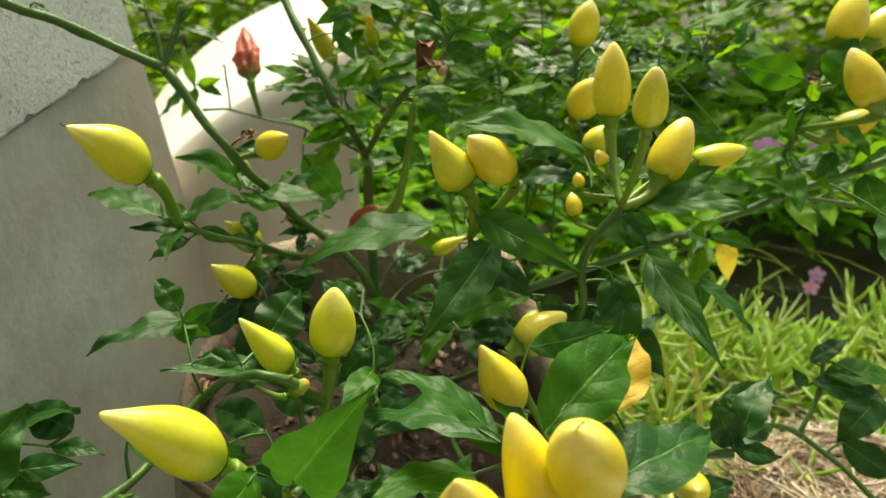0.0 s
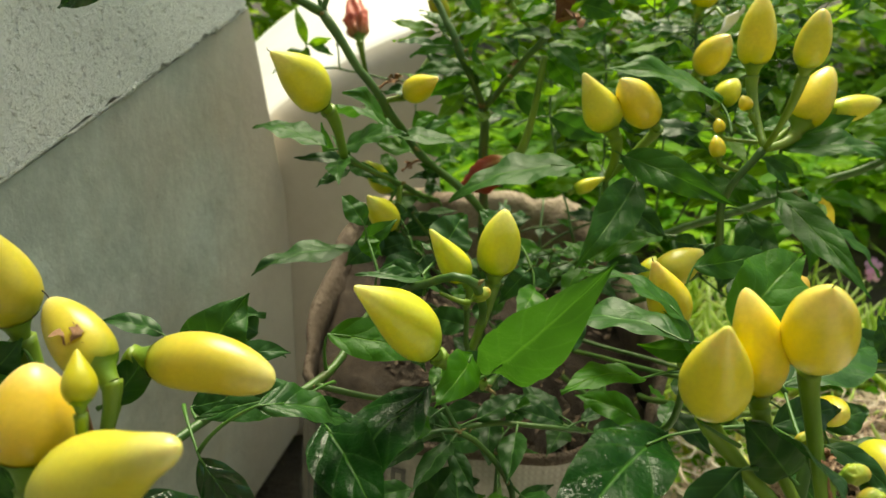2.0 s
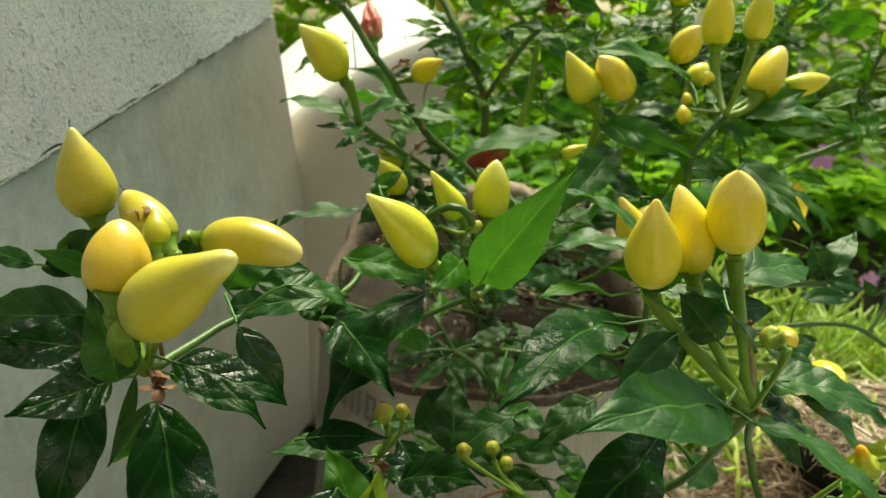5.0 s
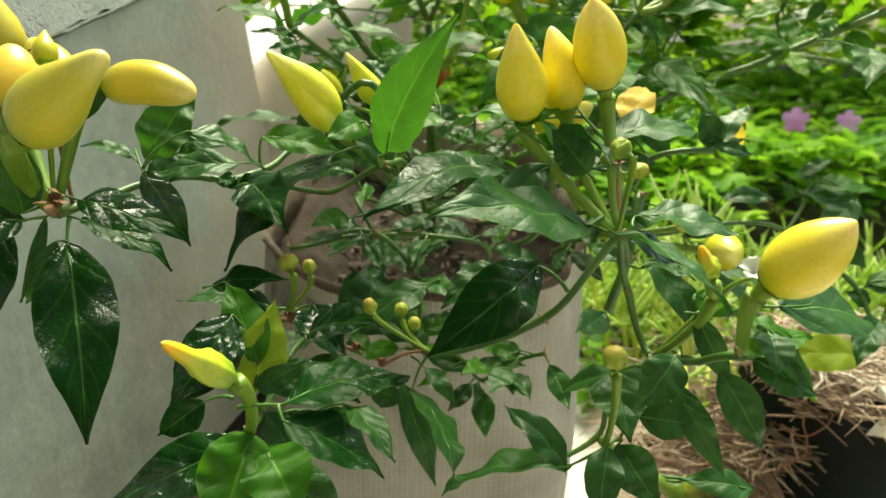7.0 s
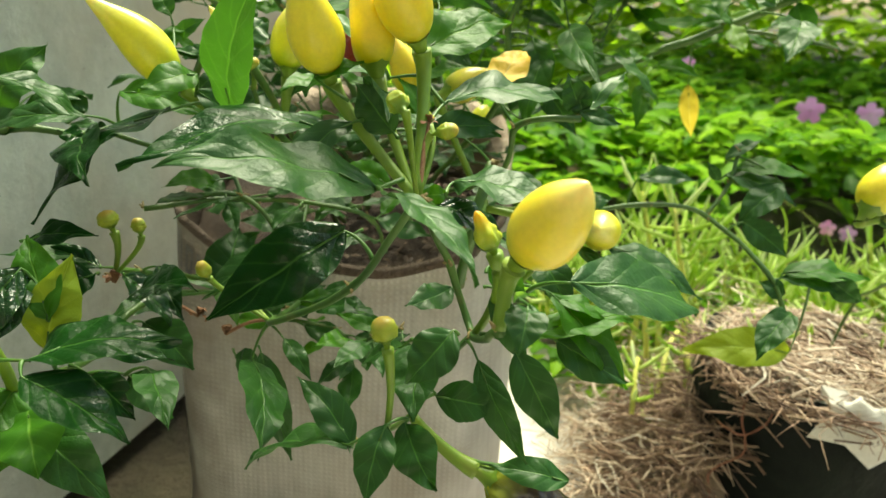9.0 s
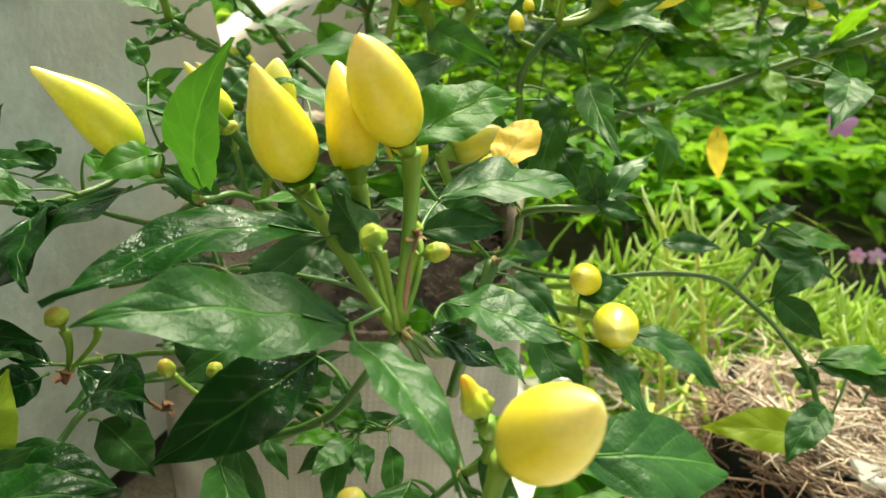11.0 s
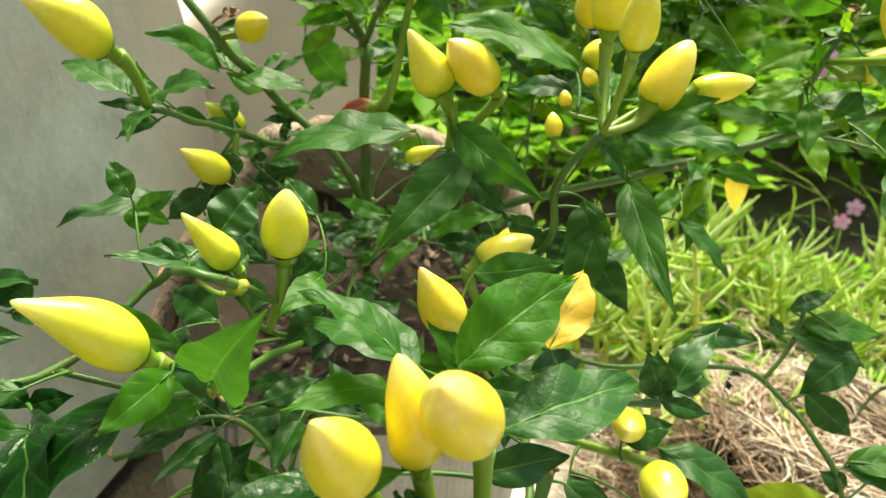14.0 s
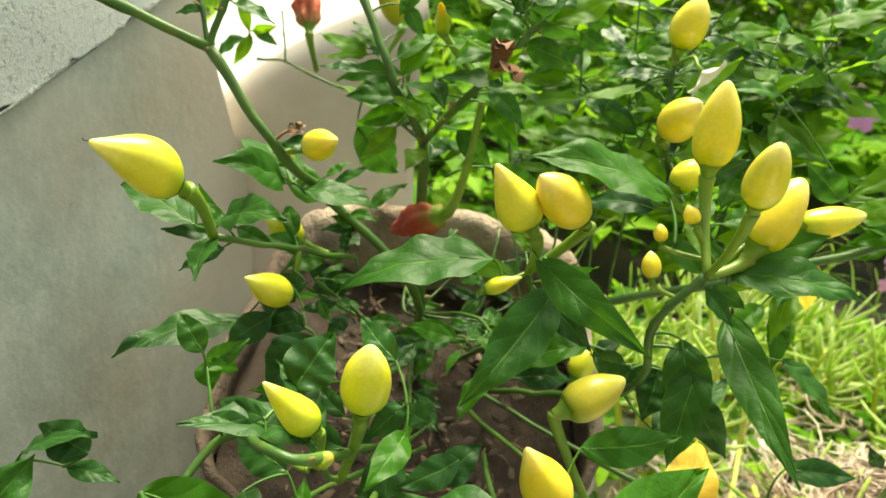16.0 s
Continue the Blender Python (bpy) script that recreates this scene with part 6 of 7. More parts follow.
leaf("d", (-0.0241, 0.3814, 0.3794), (-0.0039, 0.3751, 0.3625), 0.0061, (-0.05, -0.95, 0.3), (-0.0351, 0.3774, 0.3803))
leaf("g", (0.1177, 0.3593, 0.4201), (0.0938, 0.3591, 0.4198), 0.0049, (-0.01, -0.54, 0.84), (0.1565, 0.3455, 0.379))
leaf("g", (0.1777, 0.3413, 0.3816), (0.1542, 0.3383, 0.374), 0.0051, (-0.23, -0.4, 0.88), (0.178, 0.3423, 0.3849))
leaf("d", (0.1788, 0.3352, 0.3758), (0.2078, 0.337, 0.3801), 0.006, (-0.11, -0.43, 0.89), (0.1777, 0.3414, 0.3819))
leaf("g", (0.1739, 0.3378, 0.3924), (0.1508, 0.338, 0.3932), 0.0047, (0.02, -0.55, 0.83), (0.1756, 0.3373, 0.3911))
leaf("g", (0.1754, 0.3373, 0.3911), (0.1771, 0.3428, 0.4056), 0.004, (-0.43, -0.83, 0.37), (0.1775, 0.3375, 0.3912))
leaf("d", (0.2144, 0.3508, 0.3693), (0.1935, 0.3515, 0.3713), 0.0043, (0.03, -0.77, 0.64), (0.2145, 0.3504, 0.3693))
leaf("d", (0.224, 0.3472, 0.3704), (0.2338, 0.339, 0.3489), 0.008, (-0.44, -0.89, 0.14), (0.2226, 0.3479, 0.3737))
leaf("g", (0.192, 0.3597, 0.3603), (0.1689, 0.3573, 0.3542), 0.0049, (-0.11, -0.7, 0.7), (0.1894, 0.3593, 0.3592))
leaf("d", (0.1953, 0.328, 0.3863), (0.1845, 0.323, 0.3733), 0.0042, (-0.31, -0.77, 0.55), (0.1884, 0.3324, 0.3941))
leaf("d", (0.2153, 0.3484, 0.3729), (0.233, 0.3507, 0.3787), 0.0044, (-0.02, -0.91, 0.42), (0.2145, 0.3504, 0.3693))
leaf("y", (0.1877, 0.4192, 0.3141), (0.1957, 0.4179, 0.2777), 0.0068, (-0.21, -0.98, -0.01), (0.1712, 0.3571, 0.3478))
leaf("d", (0.186, 0.2944, 0.289), (0.2056, 0.2995, 0.299), 0.0046, (-0.3, -0.46, 0.83), (0.191, 0.2916, 0.2882))
leaf("g", (0.1914, 0.2896, 0.2853), (0.2309, 0.2919, 0.2832), 0.0081, (0.07, -0.42, 0.9), (0.1902, 0.2898, 0.2855))
leaf("d", (0.1852, 0.2876, 0.2812), (0.2253, 0.2856, 0.2673), 0.0087, (0.26, -0.51, 0.82), (0.1886, 0.2864, 0.2802))
leaf("d", (0.184, 0.29, 0.2775), (0.177, 0.2928, 0.2866), 0.0032, (-0.18, -0.97, 0.15), (0.1855, 0.2875, 0.2811))
leaf("g", (0.2113, 0.2471, 0.243), (0.2539, 0.2497, 0.2412), 0.0088, (0.06, -0.28, 0.96), (0.2105, 0.2455, 0.2402))
leaf("d", (0.2318, 0.2415, 0.2437), (0.2476, 0.2394, 0.2344), 0.0062, (-0.08, -0.99, 0.09), (0.2112, 0.2469, 0.2427))
leaf("d", (0.2111, 0.2457, 0.2404), (0.2493, 0.2464, 0.2375), 0.0079, (0.07, -0.5, 0.86), (0.205, 0.2441, 0.2386))
leaf("d", (0.2121, 0.2415, 0.2336), (0.1992, 0.2436, 0.2384), 0.0051, (0.04, -0.87, 0.49), (0.2085, 0.2403, 0.232))
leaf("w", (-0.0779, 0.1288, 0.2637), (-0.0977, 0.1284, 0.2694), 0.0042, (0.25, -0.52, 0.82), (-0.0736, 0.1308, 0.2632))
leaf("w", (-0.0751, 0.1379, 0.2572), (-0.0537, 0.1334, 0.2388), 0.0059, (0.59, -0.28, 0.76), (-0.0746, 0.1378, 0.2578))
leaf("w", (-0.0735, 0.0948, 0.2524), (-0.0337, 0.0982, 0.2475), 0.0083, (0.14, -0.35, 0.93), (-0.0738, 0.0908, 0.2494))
leaf("d", (-0.0538, 0.1021, 0.2363), (-0.0371, 0.099, 0.2231), 0.0065, (0.43, -0.6, 0.68), (-0.0659, 0.0973, 0.2381))
leaf("d", (0.0603, 0.0778, 0.2799), (0.0489, 0.0706, 0.2658), 0.0068, (-0.06, -0.87, 0.49), (0.0617, 0.0781, 0.2784))
leaf("g", (0.0682, 0.0927, 0.2938), (0.079, 0.0916, 0.2876), 0.0048, (0.18, -0.87, 0.46), (0.0675, 0.0909, 0.2923))
leaf("d", (0.0793, 0.0654, 0.2954), (0.0779, 0.0522, 0.2886), 0.0053, (0.05, -0.46, 0.88), (0.0767, 0.0652, 0.2967))
leaf("d", (0.0896, 0.0926, 0.2724), (0.1112, 0.0911, 0.2614), 0.006, (0.19, -0.85, 0.5), (0.0828, 0.0919, 0.2732))
leaf("g", (0.0881, 0.1001, 0.2824), (0.1059, 0.0999, 0.276), 0.0039, (0.33, -0.25, 0.91), (0.0852, 0.0998, 0.2841))
leaf("d", (0.069, 0.1586, 0.3042), (0.087, 0.1466, 0.2957), 0.0048, (0.02, -0.56, 0.83), (0.0631, 0.159, 0.3035))
leaf("g", (0.0523, 0.1164, 0.3071), (0.0432, 0.1149, 0.3064), 0.0032, (0.12, -0.91, 0.39), (0.0495, 0.1146, 0.3038))
leaf("w", (0.0496, 0.1148, 0.304), (0.0718, 0.1234, 0.291), 0.0056, (0.58, -0.46, 0.68), (0.0483, 0.1133, 0.3023))
leaf("d", (0.0409, 0.1834, 0.3158), (0.0657, 0.1855, 0.3128), 0.0051, (0.14, -0.77, 0.62), (0.0331, 0.1849, 0.3181))
leaf("d", (0.0505, 0.1625, 0.3169), (0.0214, 0.1735, 0.3188), 0.0064, (-0.01, -0.19, 0.98), (0.0638, 0.1613, 0.3066))
leaf("d", (0.0989, 0.094, 0.2213), (0.0733, 0.0936, 0.2242), 0.0053, (0.1, -0.55, 0.83), (0.067, 0.099, 0.2206))
leaf("d", (0.0701, 0.0948, 0.2859), (0.082, 0.0878, 0.2642), 0.0043, (-0.15, -0.96, 0.23), (0.0669, 0.0954, 0.2859))
leaf("w", (-0.0682, 0.1518, 0.2558), (-0.0514, 0.1369, 0.2405), 0.0064, (0.1, -0.65, 0.75), (-0.0752, 0.1504, 0.2534))
leaf("d", (-0.0743, 0.0935, 0.2582), (-0.0901, 0.0954, 0.2669), 0.0037, (0.32, -0.62, 0.72), (-0.0735, 0.0944, 0.2521))
leaf("d", (0.0722, 0.2584, 0.3083), (0.1056, 0.2843, 0.3177), 0.0089, (-0.16, -0.15, 0.98), (0.0605, 0.2718, 0.3148))
leaf("d", (-0.0762, 0.2855, 0.3142), (-0.101, 0.2979, 0.3167), 0.0062, (-0.31, -0.74, 0.59), (-0.0785, 0.2901, 0.3191))
leaf("d", (-0.0632, 0.3304, 0.3152), (-0.087, 0.327, 0.3066), 0.0063, (0.01, -0.94, 0.33), (-0.066, 0.335, 0.325))
leaf("d", (0.2131, 0.2779, 0.2807), (0.192, 0.2691, 0.2579), 0.0085, (-0.4, -0.66, 0.63), (0.1918, 0.2933, 0.2909))
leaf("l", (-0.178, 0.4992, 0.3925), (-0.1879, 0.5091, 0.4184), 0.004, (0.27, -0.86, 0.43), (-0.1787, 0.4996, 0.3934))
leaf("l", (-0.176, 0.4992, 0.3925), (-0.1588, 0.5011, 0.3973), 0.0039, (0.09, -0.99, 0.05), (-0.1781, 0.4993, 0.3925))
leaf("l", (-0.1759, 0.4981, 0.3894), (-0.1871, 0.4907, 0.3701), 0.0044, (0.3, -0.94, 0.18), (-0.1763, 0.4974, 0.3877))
leaf("d", (-0.1739, 0.499, 0.3917), (-0.157, 0.4964, 0.3851), 0.0038, (0.13, -0.77, 0.62), (-0.1762, 0.4992, 0.3925))
leaf("d", (-0.1792, 0.4978, 0.3886), (-0.2027, 0.4909, 0.3707), 0.0062, (-0.39, -0.56, 0.73), (-0.1775, 0.4985, 0.3905))
leaf("d", (-0.1165, 0.3288, 0.4406), (-0.0987, 0.3264, 0.4342), 0.0039, (0.26, -0.4, 0.88), (-0.12, 0.3292, 0.4417))
leaf("d", (-0.129, 0.3274, 0.437), (-0.1405, 0.3264, 0.4345), 0.0024, (-0.1, -0.7, 0.71), (-0.1303, 0.3276, 0.4375))
leaf("d", (-0.1344, 0.3313, 0.4472), (-0.1462, 0.3335, 0.4532), 0.0028, (0.31, -0.51, 0.8), (-0.1342, 0.331, 0.4466))
leaf("d", (-0.12, 0.3295, 0.4425), (-0.1122, 0.3322, 0.4494), 0.0022, (-0.02, -0.93, 0.38), (-0.12, 0.3292, 0.4417))
leaf("d", (-0.1621, 0.2901, 0.4511), (-0.1557, 0.2889, 0.448), 0.0015, (0.26, -0.59, 0.76), (-0.1633, 0.2885, 0.4476))
leaf("w", (-0.1762, 0.217, 0.4372), (-0.1929, 0.2123, 0.4261), 0.0048, (0.34, -0.93, -0.11), (-0.1689, 0.2796, 0.4521))
leaf("d", (-0.0222, 0.2291, 0.3314), (-0.0349, 0.2236, 0.3171), 0.0045, (-0.01, -0.93, 0.36), (-0.0213, 0.2213, 0.3232))
leaf("d", (-0.0135, 0.2271, 0.3253), (-0.0265, 0.2294, 0.3311), 0.0041, (0.08, -0.86, 0.5), (-0.0224, 0.2265, 0.3143))
leaf("d", (-0.0426, 0.222, 0.3278), (-0.0553, 0.2328, 0.3312), 0.0036, (-0.3, -0.59, 0.75), (-0.0398, 0.2218, 0.328))
leaf("g", (-0.0209, 0.2196, 0.3262), (-0.0298, 0.1947, 0.3243), 0.0054, (0.33, -0.19, 0.93), (-0.0247, 0.2367, 0.2965))
leaf("d", (-0.002, 0.2357, 0.301), (-0.023, 0.2198, 0.2991), 0.006, (0.39, -0.6, 0.7), (-0.0114, 0.2313, 0.2918))
leaf("g", (0.0331, 0.1848, 0.3181), (0.019, 0.1942, 0.3355), 0.005, (0.55, -0.46, 0.69), (0.0325, 0.1853, 0.3189))
leaf("d", (-0.0776, 0.2893, 0.3181), (-0.0975, 0.2845, 0.3119), 0.0049, (0.09, -0.9, 0.42), (-0.0867, 0.2977, 0.3281))
leaf("d", (-0.0741, 0.2063, 0.3018), (-0.0616, 0.1864, 0.3062), 0.005, (-0.16, 0.12, 0.98), (-0.0636, 0.2215, 0.2961))
leaf("g", (0.0342, 0.3146, 0.3109), (0.011, 0.3064, 0.2994), 0.0056, (-0.14, -0.65, 0.75), (0.046, 0.3032, 0.2922))
leaf("d", (0.081, 0.267, 0.3257), (0.1007, 0.2549, 0.303), 0.0073, (-0.1, -0.91, 0.4), (0.0671, 0.2703, 0.3296))
leaf("d", (0.0712, 0.2707, 0.3302), (0.0669, 0.2595, 0.3115), 0.0066, (-0.16, -0.83, 0.54), (0.061, 0.2695, 0.3286))
leaf("d", (0.0945, 0.2777, 0.3536), (0.1061, 0.2685, 0.3368), 0.0049, (-0.15, -0.91, 0.39), (0.0921, 0.2781, 0.3545))
leaf("g", (0.1532, 0.3563, 0.3314), (0.1803, 0.3548, 0.326), 0.0057, (0.11, -0.66, 0.74), (0.1454, 0.3521, 0.3235))
leaf("d", (-0.0651, 0.1328, 0.24), (-0.0445, 0.129, 0.2237), 0.0088, (0.39, -0.66, 0.65), (-0.0721, 0.1357, 0.2376))
leaf("w", (-0.0652, 0.0973, 0.2378), (-0.0481, 0.0941, 0.2242), 0.0066, (0.45, -0.57, 0.69), (-0.0724, 0.0978, 0.2407))
leaf("d", (-0.0701, 0.0906, 0.2419), (-0.0597, 0.086, 0.2271), 0.0061, (0.6, -0.54, 0.59), (-0.071, 0.09, 0.2434))
leaf("w", (-0.0793, 0.0952, 0.2749), (-0.0952, 0.0758, 0.2516), 0.0098, (0.25, -0.82, 0.51), (-0.0712, 0.0906, 0.2614))
leaf("p", (-0.0742, 0.0909, 0.2501), (-0.0676, 0.1017, 0.2805), 0.0085, (0.45, -0.87, 0.21), (-0.071, 0.09, 0.2434))
leaf("g", (-0.066, 0.0662, 0.2516), (-0.0697, 0.0431, 0.2307), 0.0122, (0.53, -0.62, 0.59), (-0.0665, 0.0665, 0.2514))
leaf("d", (-0.0613, 0.0636, 0.2436), (-0.0344, 0.058, 0.2225), 0.0079, (0.36, -0.69, 0.63), (-0.0621, 0.0654, 0.2475))
leaf("w", (-0.0755, 0.057, 0.2677), (-0.0878, 0.0527, 0.2583), 0.0051, (0.21, -0.96, 0.16), (-0.0665, 0.0561, 0.2698))
leaf("d", (-0.0902, 0.2833, 0.3203), (-0.108, 0.2752, 0.3081), 0.0067, (0.1, -0.89, 0.44), (-0.0867, 0.2977, 0.3281))
leaf("d", (-0.0802, 0.3004, 0.3287), (-0.1021, 0.2953, 0.3225), 0.0064, (0.07, -0.87, 0.48), (-0.0859, 0.3011, 0.3334))
leaf("d", (-0.0286, 0.2407, 0.3394), (-0.0443, 0.2546, 0.347), 0.0056, (-0.14, -0.59, 0.79), (-0.0221, 0.2283, 0.3305))
leaf("d", (-0.0641, 0.2221, 0.2972), (-0.0874, 0.2336, 0.2994), 0.008, (-0.25, -0.65, 0.72), (-0.0588, 0.2163, 0.2863))
leaf("d", (-0.0239, 0.2373, 0.2979), (-0.0382, 0.2222, 0.2869), 0.0081, (0.23, -0.71, 0.67), (-0.0319, 0.2313, 0.2837))
leaf("d", (-0.0096, 0.2309, 0.2918), (0.0062, 0.2453, 0.3014), 0.0068, (0.21, -0.69, 0.7), (-0.0271, 0.2349, 0.2922))
leaf("d", (-0.1369, 0.1144, 0.3366), (-0.1261, 0.1209, 0.3514), 0.0048, (0.14, -0.94, 0.31), (-0.1386, 0.1111, 0.3371))
leaf("d", (-0.1644, 0.1243, 0.3447), (-0.1788, 0.1215, 0.3399), 0.0045, (0.08, -0.95, 0.3), (-0.1622, 0.1231, 0.3397))
leaf("d", (-0.1836, 0.1169, 0.3368), (-0.199, 0.1177, 0.3413), 0.0035, (0.14, -0.78, 0.61), (-0.1795, 0.117, 0.3364))
leaf("w", (-0.1805, 0.1168, 0.3362), (-0.1623, 0.1179, 0.3361), 0.0041, (0.06, -0.86, 0.5), (-0.1712, 0.1194, 0.338))
leaf("d", (-0.1624, 0.1089, 0.3242), (-0.1978, 0.1063, 0.3231), 0.0093, (0.04, -0.83, 0.55), (-0.1597, 0.1063, 0.3155))
leaf("w", (-0.1604, 0.1058, 0.316), (-0.191, 0.0929, 0.3161), 0.0082, (0.32, -0.76, 0.56), (-0.153, 0.1109, 0.3107))
leaf("w", (-0.11, 0.1626, 0.3062), (-0.0996, 0.1609, 0.3024), 0.0045, (0.21, -0.54, 0.81), (-0.1132, 0.1649, 0.3058))
leaf("w", (-0.1008, 0.1611, 0.302), (-0.087, 0.1645, 0.3062), 0.0045, (0.02, -0.82, 0.58), (-0.1089, 0.1685, 0.3051))
leaf("d", (-0.0639, 0.1874, 0.2376), (-0.0441, 0.1999, 0.2566), 0.0094, (0.03, -0.85, 0.53), (-0.0701, 0.1869, 0.2356))
leaf("d", (-0.0518, 0.1634, 0.3262), (-0.0356, 0.1773, 0.3063), 0.0062, (0.78, -0.58, 0.24), (-0.0522, 0.1634, 0.3237))
leaf("d", (-0.1696, 0.2078, 0.3035), (-0.1954, 0.2084, 0.307), 0.0053, (0.12, -0.3, 0.95), (-0.1602, 0.2017, 0.2956))
leaf("d", (-0.1382, 0.2071, 0.2995), (-0.1192, 0.2065, 0.2965), 0.004, (0.14, -0.26, 0.95), (-0.1549, 0.2056, 0.3013))
leaf("d", (-0.1532, 0.2064, 0.3048), (-0.1281, 0.2124, 0.3124), 0.0055, (-0.27, -0.09, 0.96), (-0.1575, 0.2045, 0.2961))
leaf("d", (-0.131, 0.2096, 0.3051), (-0.1498, 0.2124, 0.3127), 0.0074, (0.17, -0.71, 0.69), (-0.1399, 0.207, 0.2997))
leaf("d", (-0.1345, 0.1519, 0.3097), (-0.1195, 0.1615, 0.3096), 0.0057, (0.45, -0.7, 0.56), (-0.1296, 0.1466, 0.3074))
leaf("d", (-0.0463, 0.2339, 0.2999), (-0.0672, 0.2439, 0.2983), 0.0064, (-0.38, -0.69, 0.62), (-0.0436, 0.2327, 0.3007))
leaf("d", (0.0964, 0.1789, 0.325), (0.0927, 0.1842, 0.339), 0.005, (-0.29, -0.92, 0.27), (0.0959, 0.1788, 0.3256))
leaf("g", (-0.0973, 0.1856, 0.32), (-0.0585, 0.1873, 0.3116), 0.0082, (0.19, -0.62, 0.76), (-0.0973, 0.1822, 0.3059))
leaf("d", (-0.032, 0.165, 0.213), (-0.014, 0.15, 0.169), 0.0071, (0.3, -0.75, 0.6), (-0.035, 0.17, 0.213))
leaf("d", (-0.021, 0.165, 0.221), (-0.006, 0.155, 0.208), 0.0042, (0.4, -0.7, 0.6), (-0.028, 0.17, 0.224))
leaf("d", (-0.048, 0.175, 0.202), (-0.028, 0.165, 0.203), 0.0067, (0.1, -0.9, 0.4), (-0.052, 0.18, 0.204))
leaf("d", (0.01, 0.165, 0.273), (-0.014, 0.15, 0.258), 0.0079, (-0.2, -0.5, 0.84), (0.013, 0.168, 0.274))
leaf("d", (-0.021, 0.17, 0.26), (-0.052, 0.155, 0.241), 0.0089, (-0.2, -0.5, 0.84), (-0.016, 0.172, 0.262))
leaf("w", (-0.065, 0.13, 0.253), (-0.033, 0.115, 0.265), 0.0093, (0.2, -0.5, 0.84), (-0.071, 0.135, 0.251))
leaf("w", (-0.097, 0.12, 0.276), (-0.067, 0.115, 0.282), 0.0055, (0.2, -0.6, 0.78), (-0.101, 0.12, 0.275))
leaf("w", (-0.074, 0.12, 0.265), (-0.088, 0.11, 0.26), 0.0076, (0.2, -0.6, 0.78), (-0.076, 0.125, 0.263))
leaf("d", (-0.1062, 0.2903, 0.3105), (-0.1478, 0.2547, 0.3097), 0.0105, (-0.14, -0.25, 0.96), (-0.0847, 0.3062, 0.3412))

# fruit: kind, base, tip, radius, where its stalk joins
pepper("yg", (-0.1135, 0.2586, 0.3897), (-0.1268, 0.2352, 0.4123), 0.0096, (-0.1063, 0.2695, 0.3642), "y", bend=0.06, hair=True)
pepper("yg", (-0.0592, 0.1610, 0.3302), (-0.0797, 0.1434, 0.3591), 0.0088, (-0.0406, 0.1664, 0.3141), "y", bend=0.05)
pepper("yg", (-0.0495, 0.2079, 0.3345), (-0.0626, 0.2019, 0.3559), 0.006, (-0.0481, 0.2098, 0.3208), "cone")
pepper("yg", (-0.037, 0.2258, 0.3304), (-0.0345, 0.2243, 0.3575), 0.0087, (-0.0456, 0.2275, 0.2903), "fat")
pepper("y", (0.0297, 0.1989, 0.3251), (0.017, 0.1968, 0.3499), 0.0079, (0.0325, 0.1853, 0.3189), "y", hair=True)
pepper("y", (0.027, 0.1247, 0.3438), (0.0202, 0.129, 0.3709), 0.0069, (0.0446, 0.1049, 0.3081), "fat", bend=0.06)
pepper("y", (0.0132, 0.1188, 0.3427), (0.0079, 0.1056, 0.3717), 0.0084, (0.0446, 0.1049, 0.3081), "y")
pepper("y", (0.0392, 0.1265, 0.3530), (0.0305, 0.1115, 0.3795), 0.0085, (0.0446, 0.1049, 0.3081), "round", hair=True)
pepper("yg", (0.0128, 0.2796, 0.3805), (-0.0019, 0.2777, 0.4041), 0.009, (0.0166, 0.2919, 0.3534), "cone")
pepper("y", (0.0324, 0.2854, 0.3828), (0.014, 0.2754, 0.4025), 0.0088, (0.0166, 0.2919, 0.3534), "round")
pepper("y", (0.0743, 0.2887, 0.4091), (0.0728, 0.2897, 0.4392), 0.008, (0.076, 0.2636, 0.3772), "fat")
pepper("yg", (0.0772, 0.2457, 0.4134), (0.0767, 0.2406, 0.4343), 0.0062, (0.076, 0.2636, 0.3772), "egg", hair=True)
pepper("y", (0.0928, 0.2726, 0.3864), (0.1046, 0.2819, 0.4102), 0.0084, (0.076, 0.2636, 0.3772), "egg")
pepper("yg", (0.1109, 0.2866, 0.3893), (0.1356, 0.2925, 0.3953), 0.0061, (0.076, 0.2636, 0.3772), "fat")
pepper("y", (0.0713, 0.3514, 0.3996), (0.079, 0.3373, 0.4188), 0.0088, (0.0743, 0.3539, 0.3923), "round")
pepper("y", (0.0765, 0.3866, 0.4303), (0.0815, 0.3854, 0.4545), 0.0085, (0.0759, 0.3836, 0.4223), "round")
pepper("y", (0.189, 0.2964, 0.4143), (0.1783, 0.3049, 0.4368), 0.0078, (0.1787, 0.3375, 0.3956), "fat")
pepper("y", (0.1917, 0.3308, 0.3937), (0.218, 0.3353, 0.4054), 0.0072, (0.1787, 0.3375, 0.3956), "fat")
pepper("y", (0.1974, 0.3467, 0.4353), (0.2052, 0.3571, 0.4625), 0.0091, (0.1833, 0.3371, 0.4134), "fat")
pepper("yg", (0.2238, 0.3677, 0.4342), (0.2352, 0.3751, 0.4535), 0.0082, (0.1833, 0.3371, 0.4134), "fat")
pepper("y", (-0.0827, 0.3191, 0.3855), (-0.0665, 0.3039, 0.3962), 0.0068, (-0.0955, 0.3186, 0.3815), "y")
pepper("yg", (-0.0873, 0.2948, 0.3238), (-0.0964, 0.2728, 0.3452), 0.0072, (-0.0847, 0.3062, 0.3412), "y")
pepper("yg", (-0.0938, 0.3336, 0.3312), (-0.1038, 0.3174, 0.3503), 0.0072, (-0.0754, 0.3206, 0.3331), "y")
